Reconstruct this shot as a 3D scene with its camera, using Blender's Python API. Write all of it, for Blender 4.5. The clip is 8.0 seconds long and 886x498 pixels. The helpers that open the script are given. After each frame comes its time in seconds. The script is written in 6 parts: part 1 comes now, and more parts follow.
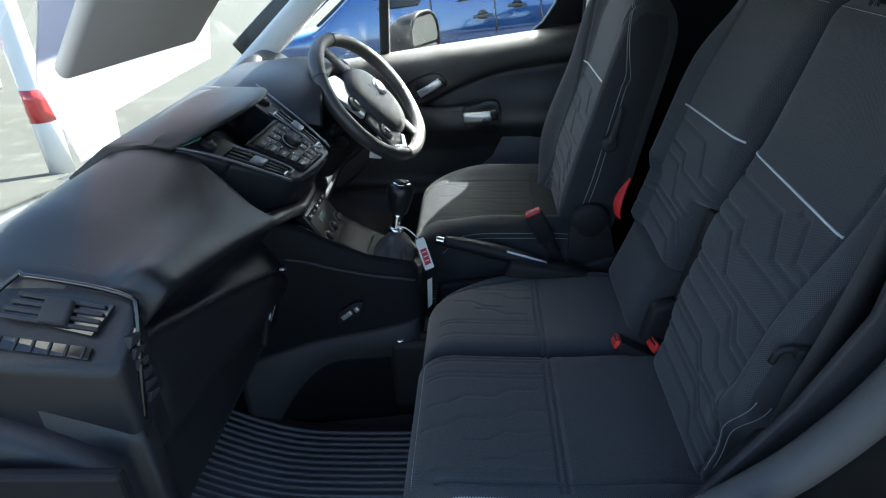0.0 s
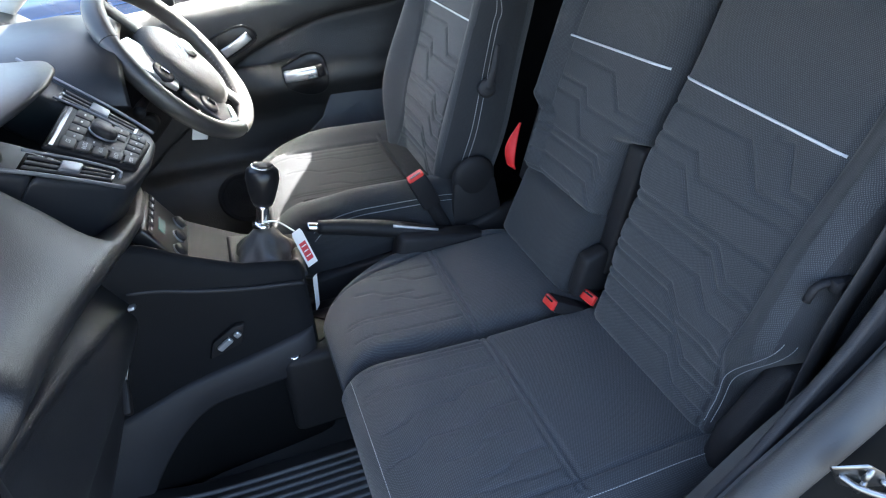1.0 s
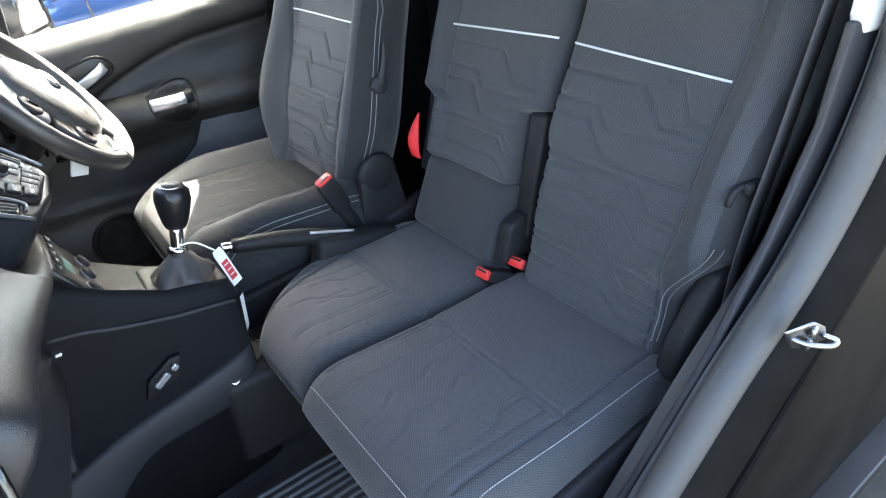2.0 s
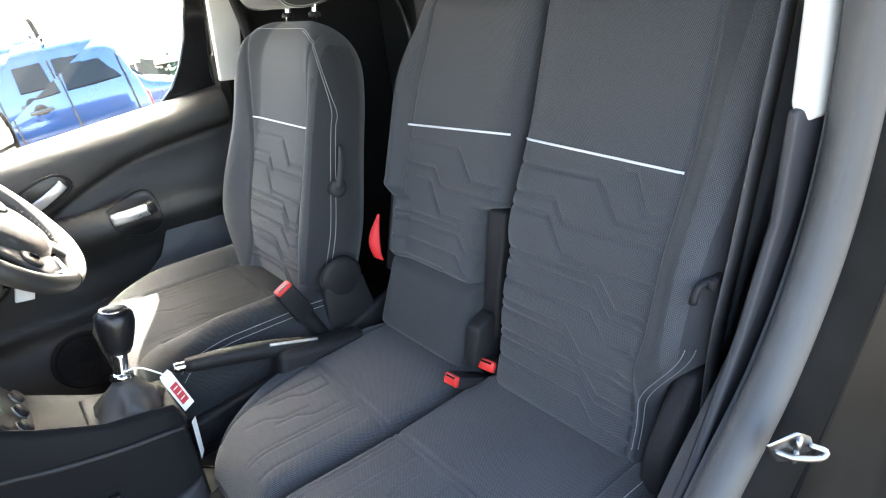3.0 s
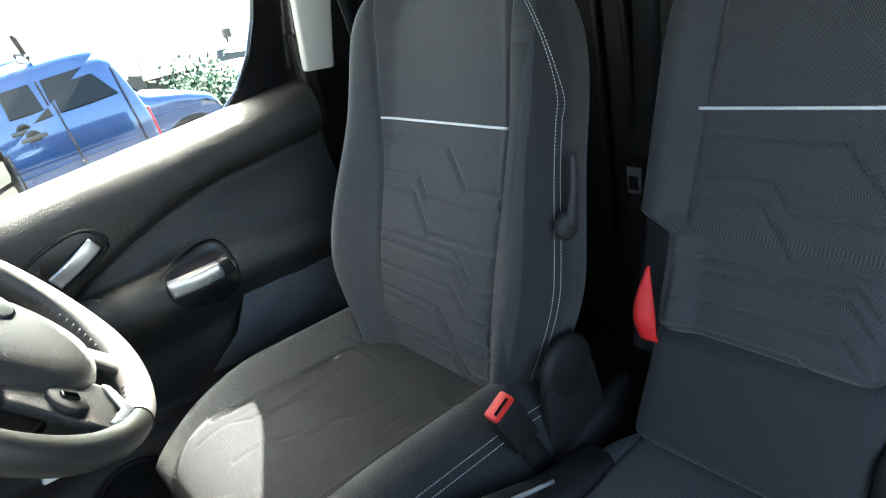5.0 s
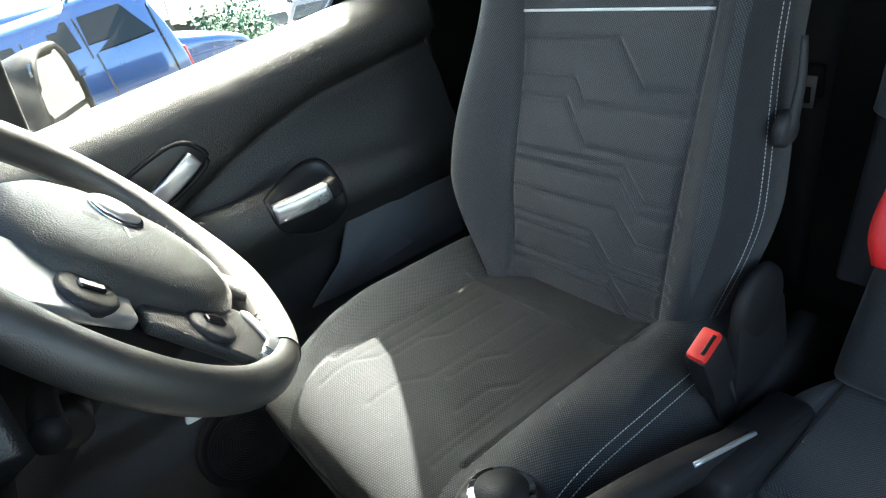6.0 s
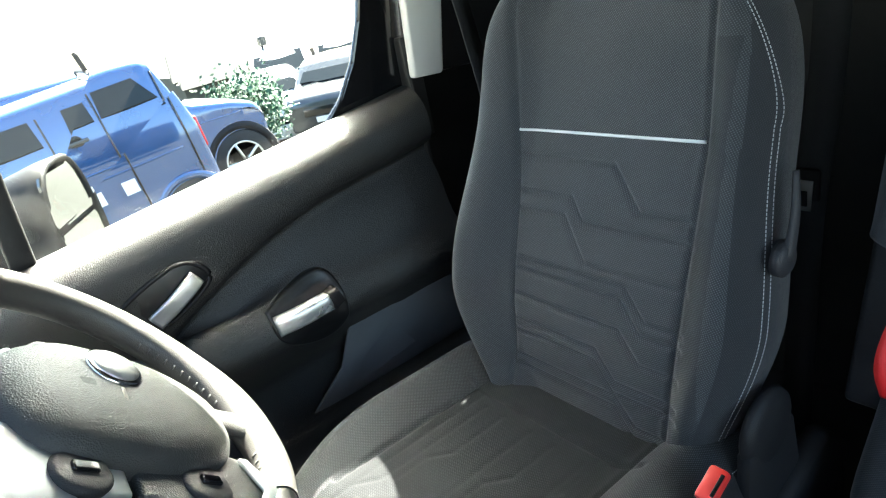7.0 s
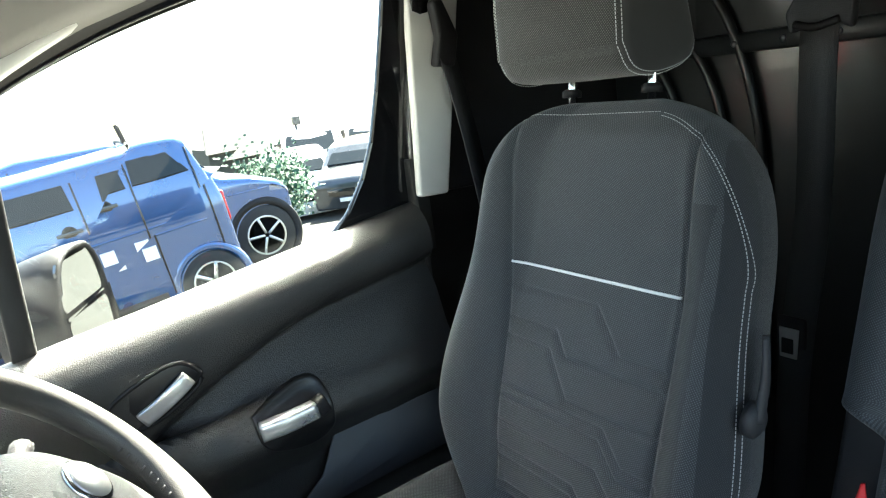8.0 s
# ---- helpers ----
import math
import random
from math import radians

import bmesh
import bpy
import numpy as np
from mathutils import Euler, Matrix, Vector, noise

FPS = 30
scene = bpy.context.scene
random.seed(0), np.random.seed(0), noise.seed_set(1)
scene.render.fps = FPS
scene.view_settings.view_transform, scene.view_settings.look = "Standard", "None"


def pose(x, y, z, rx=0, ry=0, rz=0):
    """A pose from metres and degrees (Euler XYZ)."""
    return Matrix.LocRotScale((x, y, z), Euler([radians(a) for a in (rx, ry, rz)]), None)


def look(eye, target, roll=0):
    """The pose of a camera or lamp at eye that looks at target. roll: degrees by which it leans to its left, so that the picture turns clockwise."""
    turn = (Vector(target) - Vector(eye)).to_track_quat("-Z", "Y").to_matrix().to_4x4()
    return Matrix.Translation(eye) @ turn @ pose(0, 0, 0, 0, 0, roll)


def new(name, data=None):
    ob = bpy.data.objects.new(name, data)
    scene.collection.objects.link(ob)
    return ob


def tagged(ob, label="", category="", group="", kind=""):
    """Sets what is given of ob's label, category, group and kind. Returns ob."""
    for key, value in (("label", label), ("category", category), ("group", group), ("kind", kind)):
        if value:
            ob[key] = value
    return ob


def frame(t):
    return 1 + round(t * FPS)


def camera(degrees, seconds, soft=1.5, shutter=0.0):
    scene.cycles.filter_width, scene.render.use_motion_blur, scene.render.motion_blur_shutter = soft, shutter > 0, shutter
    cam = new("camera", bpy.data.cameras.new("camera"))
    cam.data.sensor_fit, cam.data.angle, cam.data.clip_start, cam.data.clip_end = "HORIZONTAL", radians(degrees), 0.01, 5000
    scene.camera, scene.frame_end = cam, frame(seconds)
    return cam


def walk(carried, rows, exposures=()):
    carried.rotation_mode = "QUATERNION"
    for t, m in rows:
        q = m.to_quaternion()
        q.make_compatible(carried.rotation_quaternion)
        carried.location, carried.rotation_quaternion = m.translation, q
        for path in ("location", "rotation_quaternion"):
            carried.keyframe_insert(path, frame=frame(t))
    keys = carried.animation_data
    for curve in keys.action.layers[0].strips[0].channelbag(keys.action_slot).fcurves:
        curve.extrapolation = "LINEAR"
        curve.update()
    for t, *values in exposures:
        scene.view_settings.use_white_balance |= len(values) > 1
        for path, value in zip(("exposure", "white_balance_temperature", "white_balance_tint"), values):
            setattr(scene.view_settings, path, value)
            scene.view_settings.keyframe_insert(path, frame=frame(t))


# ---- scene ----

cam = camera(70.4, 8.0, soft=1.15)
PATH = [
    (0, (-0.259, -1.275, 1.562), (-0.403, 0.487, 0.628), -3.9),
    (0.5, (-0.412, -1.176, 1.515), (-0.063, 0.503, 0.485), 0.6),
    (1, (-0.481, -1.038, 1.516), (0.057, 0.545, 0.42), -2.9),
    (1.5, (-0.607, -1.03, 1.493), (0.165, 0.46, 0.405), -3.4),
    (1.7, (-0.637, -1.022, 1.477), (0.28, 0.401, 0.412), -3.6),
    (2.8, (-0.589, -1.025, 1.465), (0.445, 0.426, 0.555), -6.7),
    (3, (-0.542, -1.01, 1.475), (0.524, 0.469, 0.653), -7.6),
    (3.5, (-0.476, -0.98, 1.531), (0.664, 0.526, 0.875), -7.7),
    (4, (-0.422, -0.924, 1.565), (0.789, 0.574, 1.027), -8.7),
    (4.5, (-0.383, -0.708, 1.457), (0.74, 0.826, 0.836), -7.5),
    (5, (-0.512, -0.364, 1.402), (0.558, 1.11, 0.576), -11.6),
    (5.2, (-0.531, -0.282, 1.371), (0.502, 1.213, 0.535), -11.2),
    (6.3, (-0.597, -0.173, 1.343), (0.338, 1.306, 0.374), -12.9),
    (6.5, (-0.585, -0.167, 1.357), (0.364, 1.323, 0.418), -13.2),
    (7, (-0.547, -0.166, 1.415), (0.452, 1.372, 0.616), -13.4),
    (7.5, (-0.538, -0.174, 1.457), (0.518, 1.391, 0.798), -12.0),
    (8, (-0.519, -0.199, 1.468), (0.534, 1.412, 0.924), -8.8),
]
walk(cam, [(t, look(e, a, r)) for t, e, a, r in PATH],
     exposures=[(0.0, 3.34, 6000, 4), (0.5, 4.29, 6200, 7), (1.0, 4.69, 6350, 10), (2.0, 5.29, 6900, 10), (3.0, 5.42, 7300, 11), (4.2, 5.35, 7150, 13), (5.0, 4.51, 6700, 3), (6.5, 4.50, 6750, 1), (8.0, 4.46, 6750, 0)])

# ---- light ----
SUN = Vector((0.60, 0.65, 1.0)).normalized()
world = bpy.data.worlds.new("world")
scene.world = world
world.use_nodes = True
wn = world.node_tree.nodes
sky = wn.new("ShaderNodeTexSky")
sky.sky_type = "NISHITA"
sky.sun_disc = False
sky.sun_elevation = math.asin(SUN.z)
sky.sun_rotation = math.atan2(SUN.x, SUN.y)
sky.dust_density = 2.0
wn["Background"].inputs["Strength"].default_value = 0.050
world.node_tree.links.new(sky.outputs["Color"], wn["Background"].inputs["Color"])
lamp = bpy.data.lights.new("sun", "SUN")
lamp.energy, lamp.angle, lamp.color = 5.0, radians(0.5), (1.0, 0.95, 0.87)
sun = new("sun", lamp)
sun.matrix_world = look(SUN * 30, (0, 0, 0))

# ---- materials ----
def material(name, color, rough=0.6, metal=0.0, spec=0.5, grain=None, bump=0.0, bump_scale=400.0,
             vary=0.12, vary_scale=6.0, dirt=None, coat=0.0, voronoi=False, sheen=0.0):
    """A surface with two scales of variation: large patches and a fine grain with relief."""
    m = bpy.data.materials.new(name)
    m.use_nodes = True
    nt, b = m.node_tree, m.node_tree.nodes["Principled BSDF"]
    L = nt.links.new
    tc = nt.nodes.new("ShaderNodeTexCoord")
    big = nt.nodes.new("ShaderNodeTexNoise")
    big.inputs["Scale"].default_value, big.inputs["Detail"].default_value = vary_scale, 5.0
    L(tc.outputs["Object"], big.inputs["Vector"])
    ramp = nt.nodes.new("ShaderNodeMapRange")
    ramp.inputs["From Min"].default_value, ramp.inputs["From Max"].default_value = 0.3, 0.7
    ramp.inputs["To Min"].default_value, ramp.inputs["To Max"].default_value = 1 - vary, 1 + vary
    L(big.outputs["Fac"], ramp.inputs["Value"])
    fine = nt.nodes.new("ShaderNodeTexVoronoi" if voronoi else "ShaderNodeTexNoise")
    fine.inputs["Scale"].default_value = bump_scale
    L(tc.outputs["Object"], fine.inputs["Vector"])
    fo = fine.outputs["Distance"] if voronoi else fine.outputs["Fac"]
    mul = nt.nodes.new("ShaderNodeVectorMath")
    mul.operation = "SCALE"
    mul.inputs[0].default_value = color
    L(ramp.outputs["Result"], mul.inputs["Scale"])
    out = mul.outputs["Vector"]
    if grain:
        g = nt.nodes.new("ShaderNodeMapRange")
        g.inputs["From Min"].default_value, g.inputs["From Max"].default_value = 0.25, 0.75
        g.inputs["To Min"].default_value, g.inputs["To Max"].default_value = 1 - grain, 1 + grain
        L(fo, g.inputs["Value"])
        mul2 = nt.nodes.new("ShaderNodeVectorMath")
        mul2.operation = "SCALE"
        L(out, mul2.inputs[0])
        L(g.outputs["Result"], mul2.inputs["Scale"])
        out = mul2.outputs["Vector"]
    if dirt:
        spot = nt.nodes.new("ShaderNodeTexNoise")
        spot.inputs["Scale"].default_value, spot.inputs["Detail"].default_value = dirt[1], 8.0
        L(tc.outputs["Object"], spot.inputs["Vector"])
        dr = nt.nodes.new("ShaderNodeMapRange")
        dr.inputs["From Min"].default_value, dr.inputs["From Max"].default_value = 0.58, 0.72
        L(spot.outputs["Fac"], dr.inputs["Value"])
        mix = nt.nodes.new("ShaderNodeMix")
        mix.data_type = "RGBA"
        L(dr.outputs["Result"], mix.inputs["Factor"])
        L(out, mix.inputs["A"])
        mix.inputs["B"].default_value = (*dirt[0], 1)
        out = mix.outputs["Result"]
    L(out, b.inputs["Base Color"])
    rr = nt.nodes.new("ShaderNodeMapRange")
    rr.inputs["To Min"].default_value, rr.inputs["To Max"].default_value = max(0.02, rough - 0.08), min(1, rough + 0.08)
    L(big.outputs["Fac"], rr.inputs["Value"])
    L(rr.outputs["Result"], b.inputs["Roughness"])
    b.inputs["Metallic"].default_value = metal
    b.inputs["Specular IOR Level"].default_value = spec
    b.inputs["Coat Weight"].default_value = coat
    b.inputs["Coat Roughness"].default_value = 0.05
    b.inputs["Sheen Weight"].default_value = sheen
    if bump:
        bp = nt.nodes.new("ShaderNodeBump")
        bp.inputs["Strength"].default_value, bp.inputs["Distance"].default_value = bump, 0.001
        L(fo, bp.inputs["Height"])
        L(bp.outputs["Normal"], b.inputs["Normal"])
    return m


def weave(name, color, light, scale=330.0, sheen=0.15):
    """Woven upholstery: crossed threads in two tones, with relief."""
    m = material(name, color, 0.85, spec=0.25, vary=0.10, vary_scale=5.0, sheen=sheen)
    nt, b = m.node_tree, m.node_tree.nodes["Principled BSDF"]
    L = nt.links.new
    tc = nt.nodes.new("ShaderNodeTexCoord")
    mp = nt.nodes.new("ShaderNodeMapping")
    mp.inputs["Rotation"].default_value = (0, 0, 0.6)
    L(tc.outputs["UV"], mp.inputs["Vector"])
    bands = []
    for way in ("X", "Y"):
        w = nt.nodes.new("ShaderNodeTexWave")
        w.bands_direction = way
        w.inputs["Scale"].default_value = scale / 20.0
        w.inputs["Distortion"].default_value, w.inputs["Detail"].default_value, w.inputs["Detail Scale"].default_value = 1.5, 2.0, 2.5
        L(mp.outputs["Vector"], w.inputs["Vector"])
        bands.append(w.outputs["Fac"])
    dots = nt.nodes.new("ShaderNodeMath")
    dots.operation = "MULTIPLY"
    L(bands[0], dots.inputs[0])
    L(bands[1], dots.inputs[1])
    add = nt.nodes.new("ShaderNodeMapRange")
    add.inputs["From Min"].default_value, add.inputs["From Max"].default_value = 0.22, 0.62
    L(dots.outputs[0], add.inputs["Value"])
    mix = nt.nodes.new("ShaderNodeMix")
    mix.data_type = "RGBA"
    old = b.inputs["Base Color"].links[0].from_socket
    L(add.outputs[0], mix.inputs["Factor"])
    L(old, mix.inputs["A"])
    mix.inputs["B"].default_value = (*light, 1)
    L(mix.outputs["Result"], b.inputs["Base Color"])
    bp = nt.nodes.new("ShaderNodeBump")
    bp.inputs["Strength"].default_value, bp.inputs["Distance"].default_value = 0.35, 0.0012
    L(add.outputs[0], bp.inputs["Height"])
    L(bp.outputs["Normal"], b.inputs["Normal"])
    return m


def glass(name, tint=(1, 1, 1), rough=0.0):
    m = bpy.data.materials.new(name)
    m.use_nodes = True
    b = m.node_tree.nodes["Principled BSDF"]
    b.inputs["Base Color"].default_value = (*tint, 1)
    b.inputs["Roughness"].default_value = rough
    b.inputs["Transmission Weight"].default_value = 1.0
    b.inputs["IOR"].default_value = 1.45
    return m


def glow(name, color, strength):
    m = bpy.data.materials.new(name)
    m.use_nodes = True
    b = m.node_tree.nodes["Principled BSDF"]
    b.inputs["Base Color"].default_value = (0.02, 0.02, 0.02, 1)
    b.inputs["Emission Color"].default_value = (*color, 1)
    b.inputs["Emission Strength"].default_value = strength
    return m


FABRIC = weave("seat_fabric", (0.029, 0.031, 0.035), (0.084, 0.089, 0.096), 2800)
FABRIC_SMOOTH = weave("seat_side_fabric", (0.022, 0.024, 0.027), (0.050, 0.053, 0.058), 2800)
HEAD_FABRIC = weave("headrest_fabric", (0.019, 0.019, 0.0185), (0.098, 0.095, 0.092), 2600)
# driver cushion's cloths: the shade lying on it is put into their colour
BOLSTER_SHADED = weave("shaded_bolster_cloth", (0.016, 0.017, 0.0195), (0.056, 0.059, 0.064), 2800)
INSERT_SHADED = weave("shaded_insert_cloth", (0.011, 0.012, 0.0135), (0.024, 0.0255, 0.028), 2500, 0.03)
for cloth in (BOLSTER_SHADED, INSERT_SHADED):
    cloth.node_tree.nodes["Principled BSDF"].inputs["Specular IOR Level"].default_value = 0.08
SIDE_WEAVE = weave("darker_flank_weave", (0.020, 0.021, 0.024), (0.034, 0.036, 0.040), 2800)
TONGUE = material("bright_plated_steel", (0.55, 0.55, 0.56), 0.30, metal=0.8)
THREAD = material("stitch_thread", (0.42, 0.43, 0.43), 0.8)
PIPE = material("silver_piping", (0.62, 0.64, 0.66), 0.55, bump=0.3, bump_scale=900)
HEAD_SIDE = material("headrest_side_cloth", (0.040, 0.039, 0.038), 0.9, spec=0.2, bump=0.3, bump_scale=1600, sheen=0.1)
PLASTIC = material("black_plastic", (0.016, 0.0155, 0.017), 0.52, spec=0.20, bump=0.25, bump_scale=900, voronoi=True)
CONSOLE_PLASTIC = material("console_plastic", (0.0105, 0.011, 0.0125), 0.62, spec=0.10, bump=0.25, bump_scale=800, voronoi=True)
PLASTIC_SOFT = material("soft_dash_plastic", (0.014, 0.0147, 0.0172), 0.42, spec=0.48, bump=0.25, bump_scale=700, voronoi=True, vary=0.15)
DOOR_PLASTIC = material("door_plastic", (0.022, 0.0215, 0.0215), 0.44, spec=0.55, bump=0.5, bump_scale=650, voronoi=True)
PLASTIC_GREY = material("grey_black_plastic", (0.027, 0.027, 0.030), 0.55, spec=0.3, bump=0.25, bump_scale=800, voronoi=True)
PLASTIC_BLUE = material("blue_grey_door_cloth", (0.075, 0.080, 0.090), 0.8, bump=0.3, bump_scale=800)
GLOSS_BLACK = material("gloss_black", (0.008, 0.008, 0.009), 0.12, coat=0.5)
STACK = material("stack_satin_plastic", (0.016, 0.018, 0.022), 0.40, spec=0.28, bump=0.1, bump_scale=900)
STACK_KEY = material("satin_key_plastic", (0.012, 0.013, 0.016), 0.5, spec=0.22)
DULL_SILVER = material("dull_silver_trim", (0.16, 0.17, 0.19), 0.40, metal=0.6)
THREAD_DARK = material("rim_thread", (0.10, 0.10, 0.10), 0.7)
HUB_PLASTIC = material("grained_hub_plastic", (0.040, 0.040, 0.040), 0.45, bump=0.5, bump_scale=700, voronoi=True)
RECESS_BLACK = material("recess_black_plastic", (0.010, 0.010, 0.011), 0.35, spec=0.4)
PILLAR_BLACK = material("satin_black_body", (0.0055, 0.005, 0.0045), 0.38, spec=0.14, vary=0.3, bump=0.15, bump_scale=120)
BONNET_PAINT = material("polished_black_paint", (0.006, 0.006, 0.007), 0.10, coat=1.0)
SEAL = material("soft_grey_seal", (0.062, 0.061, 0.060), 0.5, spec=0.35, bump=0.15, bump_scale=500, voronoi=True)
DOORWAY_GREY = material("grey_doorway_plastic", (0.044, 0.044, 0.045), 0.5, spec=0.35, bump=0.2, bump_scale=700, voronoi=True)
RUBBER = material("rubber_seal", (0.016, 0.0155, 0.015), 0.55, spec=0.30, bump=0.2, bump_scale=300)
LEATHER = material("wheel_leather", (0.040, 0.0385, 0.037), 0.46, spec=0.75, bump=0.22, bump_scale=900, voronoi=True)
SATIN = material("satin_silver", (0.62, 0.63, 0.65), 0.30, metal=0.75, bump=0.06, bump_scale=1200)
CHROME = material("chrome", (0.85, 0.85, 0.86), 0.08, metal=1.0)
STEEL = material("zinc_steel", (0.30, 0.30, 0.30), 0.35, metal=1.0, grain=0.2, bump=0.2, bump_scale=80)
RED = material("red_buckle_plastic", (0.62, 0.03, 0.025), 0.4)
RED_WEB = material("red_webbing", (0.60, 0.012, 0.015), 0.6, bump=0.4, bump_scale=900)
BELT = material("belt_webbing", (0.020, 0.020, 0.022), 0.6, bump=0.5, bump_scale=900)
HEADLINER = material("headliner_cloth", (0.165, 0.157, 0.146), 0.95, bump=0.12, bump_scale=1400, vary=0.05)
VISOR_CLOTH = material("visor_cloth", (0.50, 0.48, 0.455), 0.9, bump=0.10, bump_scale=1400, vary=0.05)
TRIM_GREY = material("light_grey_trim", (0.62, 0.61, 0.58), 0.6, bump=0.2, bump_scale=700, vary=0.05)
BODY_BLACK = material("dusty_black_body", (0.008, 0.0075, 0.007), 0.6, spec=0.04, vary=0.4, vary_scale=9.0)
BLACK_PAINT = material("black_car_paint", (0.006, 0.006, 0.006), 0.4, spec=0.4, coat=0.15, vary=0.2)
BLACK_METAL = material("black_painted_steel", (0.009, 0.010, 0.011), 0.34, spec=0.40, coat=0.2, vary=0.25, bump=0.1, bump_scale=40)
MAT_RUBBER = material("rubber_mat", (0.085, 0.085, 0.09), 0.5, bump=0.2, bump_scale=300)
CARPET = material("floor_carpet", (0.026, 0.026, 0.027), 0.95, bump=0.8, bump_scale=500)
PAPER = material("white_paper", (0.80, 0.79, 0.77), 0.8)
INK = material("black_ink", (0.03, 0.03, 0.035), 0.8)
TAG_RED = material("red_print", (0.55, 0.04, 0.05), 0.7)
SCREEN = material("display_glass", (0.02, 0.05, 0.05), 0.08, coat=0.5)
TEAL = glow("teal_display", (0.02, 0.30, 0.26), 0.012)
KEY_WHITE = material("key_print", (0.45, 0.46, 0.47), 0.6)
SHEET = material("thin_paper_sheet", (0.80, 0.79, 0.82), 0.8)
nt_ = SHEET.node_tree
thru, both = nt_.nodes.new("ShaderNodeBsdfTranslucent"), nt_.nodes.new("ShaderNodeMixShader")
thru.inputs["Color"].default_value = (0.62, 0.60, 0.64, 1)
both.inputs["Fac"].default_value = 0.85
nt_.links.new(nt_.nodes["Principled BSDF"].outputs[0], both.inputs[1])
nt_.links.new(thru.outputs[0], both.inputs[2])
nt_.links.new(both.outputs[0], nt_.nodes["Material Output"].inputs["Surface"])
CLEAR = glass("car_glass", (0.93, 0.97, 0.95))
PANE = bpy.data.materials.new("screen_glass")
PANE.use_nodes = True
np_ = PANE.node_tree
clear_, shine_, pane_ = np_.nodes.new("ShaderNodeBsdfTransparent"), np_.nodes.new("ShaderNodeBsdfGlossy"), np_.nodes.new("ShaderNodeMixShader")
clear_.inputs["Color"].default_value = (0.94, 0.97, 0.96, 1)
shine_.inputs["Roughness"].default_value = 0.02
pane_.inputs["Fac"].default_value = 0.05
np_.links.new(clear_.outputs[0], pane_.inputs[1])
np_.links.new(shine_.outputs[0], pane_.inputs[2])
np_.links.new(pane_.outputs[0], np_.nodes["Material Output"].inputs["Surface"])
MIRROR = material("mirror_glass", (0.28, 0.295, 0.30), 0.02, metal=1.0, vary=0.0)
ASPHALT = material("concrete_yard", (0.028, 0.0262, 0.0205), 0.9, grain=0.25, bump=0.6, bump_scale=60, vary=0.15, vary_scale=0.6,
                   dirt=((0.052, 0.048, 0.040), 3.0))
BLUE_PAINT = material("blue_car_paint", (0.006, 0.068, 0.230), 0.16, metal=0.35, spec=0.6, coat=1.0, vary=0.05)
BLUE_PAINT.node_tree.nodes["Principled BSDF"].inputs["Coat IOR"].default_value = 1.95
WHITE_PAINT = material("white_car_paint", (0.75, 0.76, 0.77), 0.25, coat=0.8, vary=0.04)
DARK_PAINT = material("dark_grey_car_paint", (0.04, 0.045, 0.05), 0.2, coat=1.0)
SILVER_PAINT = material("silver_car_paint", (0.42, 0.44, 0.46), 0.3, metal=0.5, coat=0.6)
RED_PAINT = material("red_car_paint", (0.50, 0.03, 0.03), 0.25, coat=0.8)
TINT = material("dark_car_window", (0.012, 0.016, 0.018), 0.06, spec=0.3, coat=0.0, vary=0.0)
TYRE = material("tyre_rubber", (0.018, 0.018, 0.018), 0.8, bump=0.4, bump_scale=60)
ALLOY = material("alloy_rim", (0.6, 0.61, 0.62), 0.3, metal=0.9)
AMBER = material("red_lamp_lens", (0.45, 0.02, 0.02), 0.2)
BARK = material("bark", (0.10, 0.07, 0.05), 0.9, bump=0.8, bump_scale=40)
LEAF = material("leaf", (0.020, 0.075, 0.035), 0.6, vary=0.4, vary_scale=3.0)
WOOD = material("weathered_fence", (0.12, 0.10, 0.085), 0.85, grain=0.3, bump=0.5, bump_scale=60)
SHED_BOARD = material("olive_shed_board", (0.050, 0.050, 0.036), 0.8, grain=0.2, bump=0.4, bump_scale=60)
SHED_ROOF = material("dark_shed_roof", (0.012, 0.012, 0.013), 0.8, bump=0.4, bump_scale=80)
CLADDING = material("grey_cladding", (0.30, 0.30, 0.29), 0.6, vary=0.08)
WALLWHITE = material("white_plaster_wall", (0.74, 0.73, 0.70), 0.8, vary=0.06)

# ---- mesh tools ----
WORLD = {}


def thing(name, at, label, category, group="", kind=""):
    """A thing: an Empty at its base, which holds its parts."""
    ob = new(name)
    ob.location = at
    ob.empty_display_size = 0.05
    WORLD[ob] = Matrix.Translation(at)
    return tagged(ob, label, category, group, kind)


def obj(name, verts, faces, mat, parent=None, label="", smooth=True, category="", kind="", group="", uv=None):
    """One mesh object from world-space vertices; a part when it has a parent."""
    me = bpy.data.meshes.new(name)
    me.from_pydata([tuple(v) for v in verts], [], [tuple(f) for f in faces])
    me.materials.append(mat)
    if smooth:
        me.polygons.foreach_set("use_smooth", [True] * len(me.polygons))
    me.update()
    if uv is not None:
        layer = me.uv_layers.new(name="cloth")
        index = np.zeros(len(me.loops), int)
        me.loops.foreach_get("vertex_index", index)
        layer.data.foreach_set("uv", np.asarray(uv, float)[index].ravel())
    ob = new(name, me)
    if parent is not None:
        ob.parent = parent
        ob.matrix_parent_inverse = WORLD.get(parent, Matrix()).inverted()
    return tagged(ob, label, category, group, kind)


